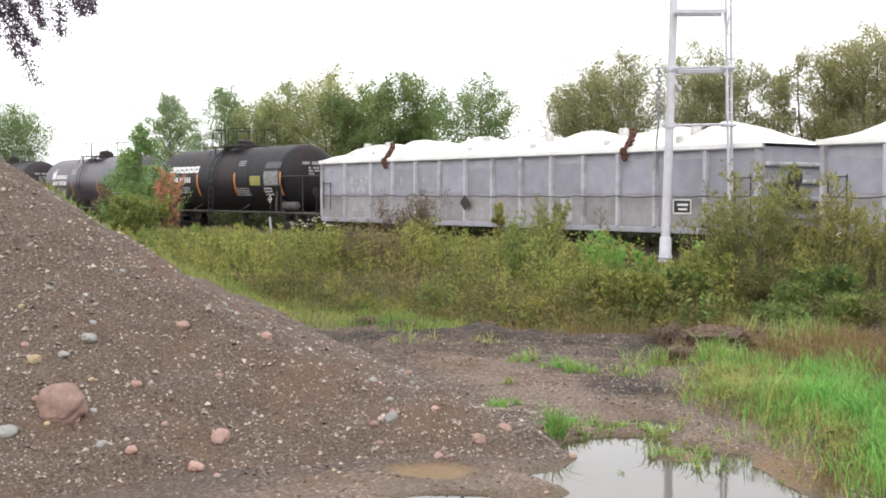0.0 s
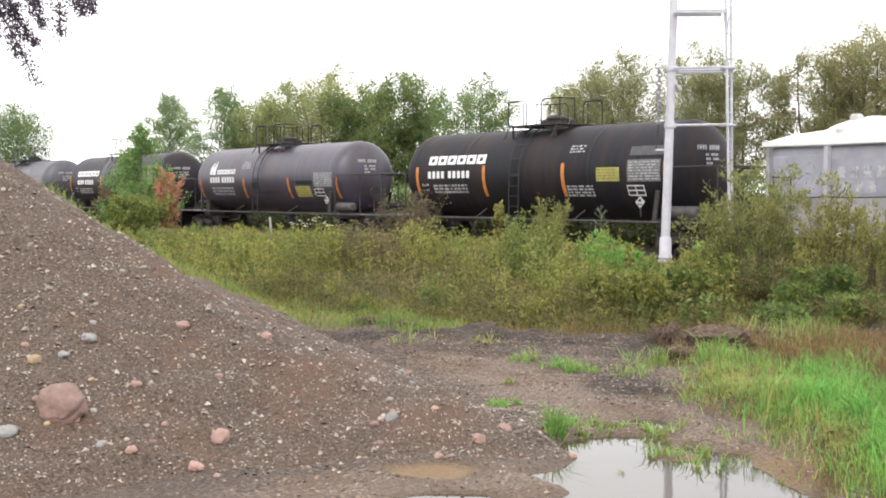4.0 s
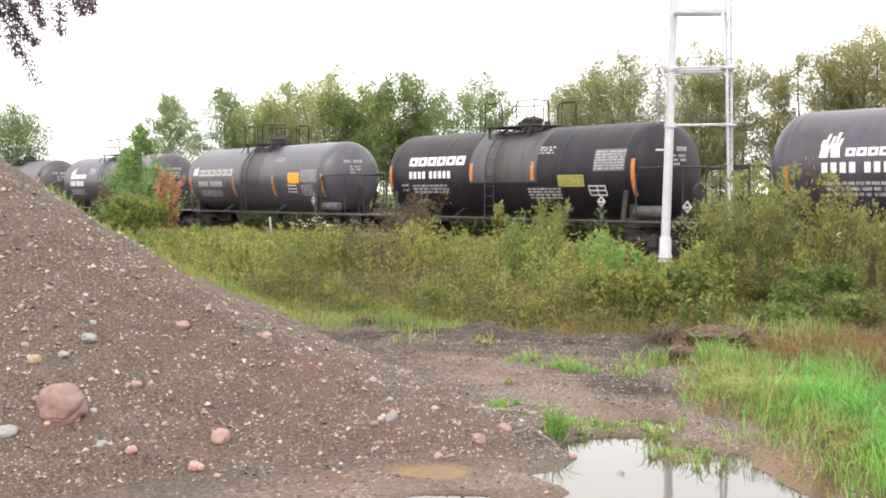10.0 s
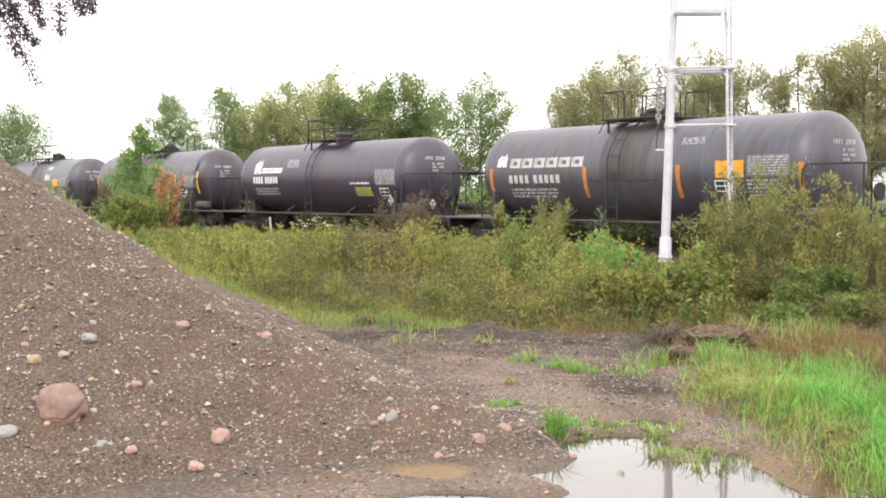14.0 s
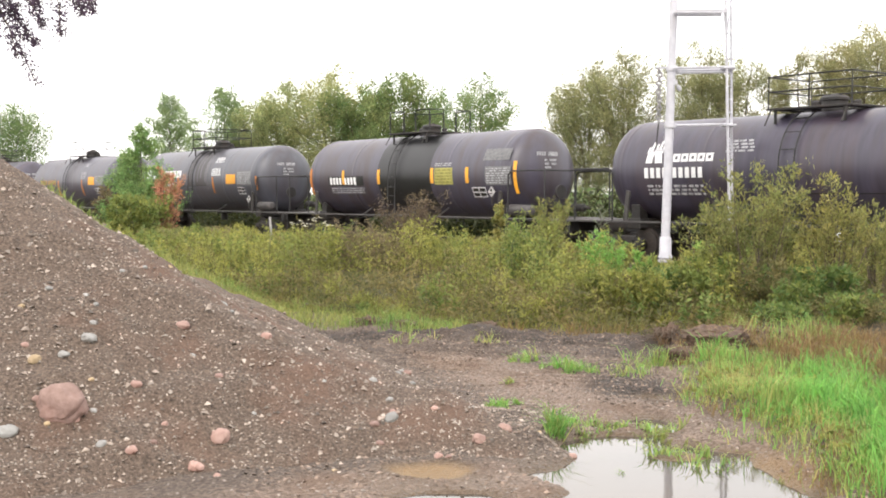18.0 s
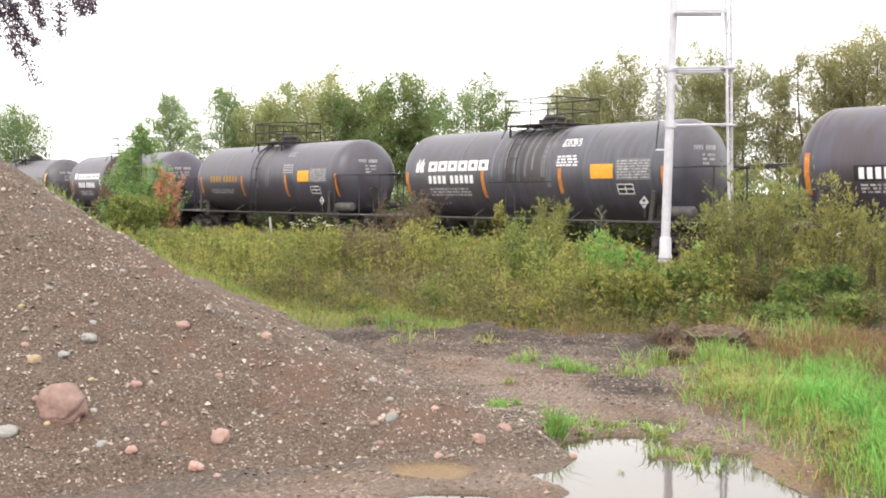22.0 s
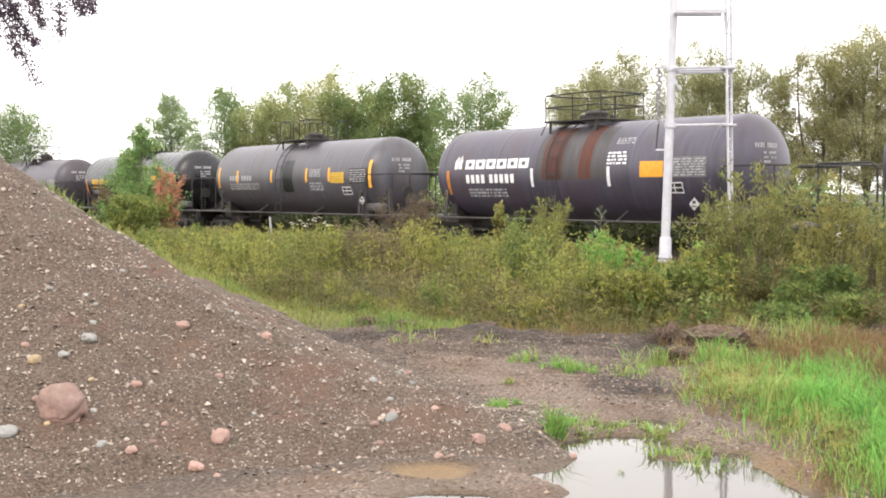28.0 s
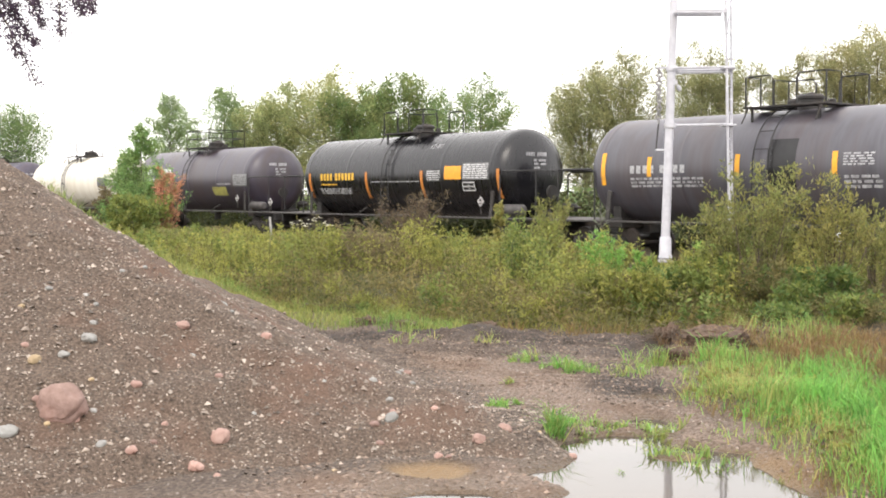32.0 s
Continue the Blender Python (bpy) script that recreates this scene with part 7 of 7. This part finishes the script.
leafy("bush", -0.75, 26.5, 1.75, 2.0, "brownish twiggy bush among the weeds", "bush", L_PURPLE, 7000, (0.06, 0.02), 20, 10, 0.014, 0.2, 206, tone=0.6, upright=0.4)
leafy("bush", 2.25, 24.5, 1.75, 1.35, "olive willow bush with thin bare stems", "bush", L_SHRUB, 4600, (0.07, 0.02), 14, 9, 0.012, 0.2, 207, tone=0.35, upright=0.8)
leafy("bush", 1.35, 27.0, 1.75, 0.7, "slender pale yellow-green willow bush among the weeds", "bush", L_SHRUB, 1100, (0.1, 0.045), 3, 9, 0.014, 0.25, 208, tone=0.8, upright=0.4)
leafy("bush", 2.68, 19.6, 1.1, 0.95, "bright green feathery bush among the weeds", "bush", L_BRIGHT, 8000, (0.055, 0.017), 18, 8, 0.01, 0.1, 209, tone=0.0, upright=0.8)
leafy("bush", 3.35, 19.7, 0.82, 0.55, "small bright green feathery bush among the weeds", "bush", L_BRIGHT, 3600, (0.055, 0.017), 10, 7, 0.01, 0.1, 210, tone=0.1, upright=0.8)
leafy("bush", 2.75, 16.6, 0.58, 0.9, "low purple-brown bush among the weeds", "bush", L_PURPLE, 3200, (0.055, 0.02), 14, 8, 0.01, 0.1, 211, tone=0.1)
leafy("bush", 3.95, 19.2, 0.48, 1.6, "low leafy green bush among the weeds", "bush", L_GREENWEED, 6000, (0.07, 0.03), 14, 8, 0.012, 0.1, 212, tone=0.3)
leafy("bush", 4.3, 18.3, 0.92, 1.0, "bright green leafy bush beside the mast", "bush", L_GREENWEED, 3000, (0.085, 0.034), 12, 8, 0.012, 0.1, 230, tone=0.55, upright=0.4)
leafy("bush", 4.6, 19.0, 0.95, 1.0, "fresh green leafy bush beside the mast", "bush", L_BRIGHT, 2600, (0.08, 0.03), 12, 8, 0.012, 0.1, 231, tone=0.6, upright=0.4)
leafy("bush", 2.75, 15.9, 0.62, 1.1, "yellow-green leafy bush at the yard's edge", "bush", L_WEED, 3600, (0.08, 0.024), 12, 8, 0.01, 0.1, 221, tone=0.35, upright=0.4)
leafy("bush", 2.3, 16.9, 0.6, 1.2, "tangled yellowing bush at the yard's edge", "bush", L_WEED, 3200, (0.07, 0.02), 12, 8, 0.01, 0.1, 226, tone=0.2, upright=0.4)
SHRUBS = "willow bushes by the yard"
for bx, by, bh, bw, n, stems, tone, words in (
        (4.1, 16.9, 1.75, 1.5, 1900, 9, 0.3, "open olive willow bush with thin bare stems"),
        (4.5, 16.4, 2.0, 1.9, 7000, 20, 0.25, "tall spreading olive willow bush with bare stems"),
        (5.0, 17.1, 1.35, 1.0, 1900, 8, 0.4, "open olive willow bush with thin bare stems"),
        (5.5, 16.3, 1.85, 1.35, 4600, 15, 0.6, "yellowing willow bush with bare pale stems"),
        (6.35, 17.0, 1.5, 1.4, 3400, 12, 0.35, "open olive willow bush with thin bare stems")):
    leafy("bush", bx, by, bh, bw, words, "bush", L_SHRUB, int(n * 0.75), (0.08, 0.021), stems, 9, 0.017, 0.42, 213 + int(10 * bx), tone=tone, group=SHRUBS, upright=0.7)
leafy("bush", 3.75, 16.4, 0.85, 1.2, "fresh green leafy bush beneath the willows", "bush", L_GREENWEED, 3600, (0.08, 0.03), 12, 8, 0.012, 0.15, 223, tone=0.5, group=SHRUBS, upright=0.4)
leafy("bush", 3.45, 17.2, 0.62, 1.3, "fresh green leafy bush beside the willows", "bush", L_GREENWEED, 5200, (0.075, 0.03), 12, 8, 0.012, 0.1, 217, tone=0.2, group=SHRUBS, upright=0.3)
leafy("bush", 4.45, 15.7, 0.62, 1.1, "broad-leaved deep green bush beneath the willows", "bush", L_GREENWEED, 1200, (0.1, 0.045), 9, 7, 0.012, 0.1, 218, tone=0.05, group=SHRUBS)
leafy("bush", 5.2, 15.6, 0.66, 1.2, "broad-leaved deep green bush beneath the willows", "bush", L_GREENWEED, 1200, (0.1, 0.045), 9, 7, 0.012, 0.1, 219, tone=0.1, group=SHRUBS)
leafy("bush", 4.3, 15.5, 0.75, 1.2, "low olive undergrowth beneath the willows", "bush", L_OLIVEWEED, 3600, (0.065, 0.02), 12, 7, 0.01, 0.05, 224, tone=0.3, group=SHRUBS)
for bx, by, bh, bw, bn, bt, words in (
        (4.55, 14.9, 0.5, 0.9, 900, 0.3, "ragged green plants at the foot of the willows"), (5.35, 14.8, 0.36, 0.9, 800, 0.15, "low dark green plants at the foot of the willows"),
        (4.2, 14.3, 0.26, 0.8, 600, 0.2, "low dark green plants at the foot of the willows"), (4.95, 14.1, 0.4, 0.7, 700, 0.45, "ragged green plants at the foot of the willows"),
        (5.8, 14.2, 0.3, 0.8, 600, 0.1, "low dark green plants at the foot of the willows")):
    leafy("bush", bx, by, bh, bw, words, "bush", L_GREENWEED, bn, (0.09, 0.034), 10, 6, 0.008, 0.05, 240 + int(bx * 10), tone=bt, group=SHRUBS)
leafy("bush", 5.1, 14.4, 0.34, 1.4, "low brown-green plants at the foot of the willows", "bush", L_OLIVEWEED, 1800, (0.06, 0.02), 12, 7, 0.008, 0.05, 228, tone=0.3, group=SHRUBS)
# taller clumps that stand out of the weeds
CLUMPS = "leafy clumps among the weeds"
rc = random.Random(77)
for leaf_mat, words in ((L_GREENWEED, "fresh green leafy clump among the weeds"), (L_BROWN, "brownish twiggy clump among the weeds"), (L_SHRUB, "pale grey-green clump among the weeds"),
                        (L_WEED, "yellow-green leafy clump among the weeds")) * 6:
    far = rc.uniform(19, 37)
    bear = rc.uniform(-0.26, 0.13)
    leafy("weed_clump", bear * far, far, max(0.5, 1.8 - 0.036 * far) * rc.uniform(0.9, 1.35), rc.uniform(0.9, 1.7), words, "weed clump", leaf_mat, 2300, (0.075, 0.024), 11, 8, 0.009, 0.15, rc.randint(300, 999), tone=rc.uniform(0.1, 0.6), group=CLUMPS)
def bare_seedling(x, y):
    z = float(ground_height(x, y))
    th = thing("conifer_seedling", "bare grey-green conifer seedling above the weeds", "seedling", pose(x, y, z))
    stem, rnd = Build().tube([(0, 0, -0.03), (0.02, 0, 0.8), (0.0, 0, 1.42)], 0.018, 6, 0.006), random.Random(4)
    part("stem", stem, BARK, th)
    for k in range(16):
        lvl = 0.55 + 0.055 * k
        a, reach = k * 2.4 + rnd.uniform(-0.3, 0.3), 0.34 - 0.016 * k
        b = Build().tube([(0, 0, lvl), (reach * 0.5 * math.cos(a), reach * 0.5 * math.sin(a), lvl + 0.04), (reach * math.cos(a), reach * math.sin(a), lvl + 0.16)], 0.01, 5, 0.004)
        for f in (0.45, 0.7):
            for side in (-0.6, 0.6):
                c = Vector((reach * f * math.cos(a), reach * f * math.sin(a), lvl + 0.12 * f))
                b.tube([c, c + 0.09 * Vector((math.cos(a + side), math.sin(a + side), 0.5))], 0.006, 4, 0.003)
        part("branch", b, NEEDLE, th)


NEEDLE = ramp_material("pale_needles", (0.12, 0.15, 0.1), (0.2, 0.22, 0.15), rough=0.8, scale=12)
bare_seedling(3.75, 27.6)

# a white stake and pale umbel flowers before the track
th = thing("stake", "short weathered white wooden stake among the weeds", "stake", pose(-5.35, 36.0, float(ground_height(-5.35, 36.0))))
part("stick", Build().tube([(0, 0, -0.05), (0.0, 0, 0.7), (-0.03, 0, 1.06)], 0.042, 8, 0.035), CONCRETE, th)
UMBEL = ramp_material("pale_umbel_flowers", (0.5, 0.48, 0.36), (0.62, 0.6, 0.48), rough=0.9, scale=20, bump=0)
for ux, uy, uh in ((-4.45, 34.3, 0.92), (-4.1, 34.0, 0.98), (-3.75, 33.6, 1.1), (-3.4, 33.5, 1.02)):
    th = thing("umbel_plant", "withered wild plant with pale flat flower heads", "wild plant", pose(ux, uy, float(ground_height(ux, uy))), "umbel plants among the weeds")
    b, heads, rnd = Build().tube([(0, 0, -0.03), (0.03, 0, uh * 0.6)], 0.01, 5, 0.007), Build(), random.Random(int(100 * (ux + 9)))
    for k in range(5):
        a, out = k * 1.26, rnd.uniform(0.05, 0.15)
        top = Vector((0.03 + out * math.cos(a), out * math.sin(a), uh * rnd.uniform(0.82, 1.0)))
        b.tube([(0.03, 0, uh * rnd.uniform(0.45, 0.6)), top], 0.006, 4, 0.004)
        for q in range(4):
            p = top + Vector((rnd.gauss(0, 0.03), rnd.gauss(0, 0.03), rnd.gauss(0, 0.01)))
            heads.lathe([(-0.012, 0.006), (0, 0.022), (0.01, 0.012)], 6, Matrix.Translation(p) @ pose(0, 0, 0, 0, -90, 0))
    part("stalk", b, STEM, th)
    tagged(part("flower_heads", heads, UMBEL, th, "pale flat flower heads"), kind="stuff")



# drooping branch of a tree above the camera
def hanging_branch():
    rnd = random.Random(5)
    th = thing("hanging_branch", "dark drooping leafy branch hanging into view", "branch", pose(-2.3, 6.0, 2.86))
    b, at = Build(), []
    for sx, sz, ex, ez in ((-0.08, 0.03, 0.19, -0.49), (-0.05, 0.0, 0.12, -0.36), (-0.04, -0.02, 0.17, -0.28), (-0.05, 0.05, 0.08, -0.14), (-0.12, 0.0, -0.06, -0.2), (0.12, 0.12, 0.2, -0.08), (0.24, 0.12, 0.35, -0.26), (0.4, 0.1, 0.52, -0.14), (0.3, 0.1, 0.44, -0.13), (0.1, 0.05, 0.25, -0.2),
                           (0.3, 0.14, 0.5, 0.05), (0.33, 0.14, 0.42, -0.06), (0.16, 0.14, 0.22, 0.0), (0.4, 0.16, 0.58, 0.1), (0.02, 0.12, 0.06, 0.02)):
        p0, p1 = Vector((sx, rnd.uniform(-0.1, 0.1), sz)), Vector((ex, rnd.uniform(-0.1, 0.1), ez))
        m = p0.lerp(p1, 0.5) + Vector((0.03, 0, -0.02))
        b.tube([p0, m, p1], 0.006, 5, 0.002)
        for i in range(560):
            f = rnd.random() ** 0.8
            q = p0.lerp(m, 2 * f) if f < 0.5 else m.lerp(p1, 2 * f - 1)
            w = 0.042 * (1.25 - f)
            at.append(q + Vector((rnd.gauss(0.004, w), rnd.gauss(0, 0.04), rnd.gauss(0, w))))
    b.tube([(-0.6, 0.05, 0.5), (-0.2, 0, 0.22), (0.1, 0, 0.14), (0.5, 0, 0.15)], 0.016, 6, 0.006)
    part("twig_frame", b, TWIG, th)
    at = np.array(at)
    part("leaves", quad_mesh("hanging_leaves", leaf_quads(at, 0.018, 0.0095, 0.6), L_SHADE, np.clip(rng.normal(0.2, 0.3, len(at)), 0, 1)), None, th)


hanging_branch()


# ---- movement of the train ----
def motions():
    for car, back in CARS:
        rows = []
        for i in range(33):
            x, y = on_track(back - run(i))
            rows.append((float(i), pose(x, y, RAIL_Z, 0, 0, TRACK_TURN)))
        walk(car, rows)
    turns = [(i / 10, math.degrees((run(i / 10) - run(0)) / WHEEL_R)) for i in range(321)]
    for wheelset, x in WHEELSETS:
        walk(wheelset, [(t, pose(x, 0, WHEEL_R, 0, a % 360, 0)) for t, a in turns])


motions()
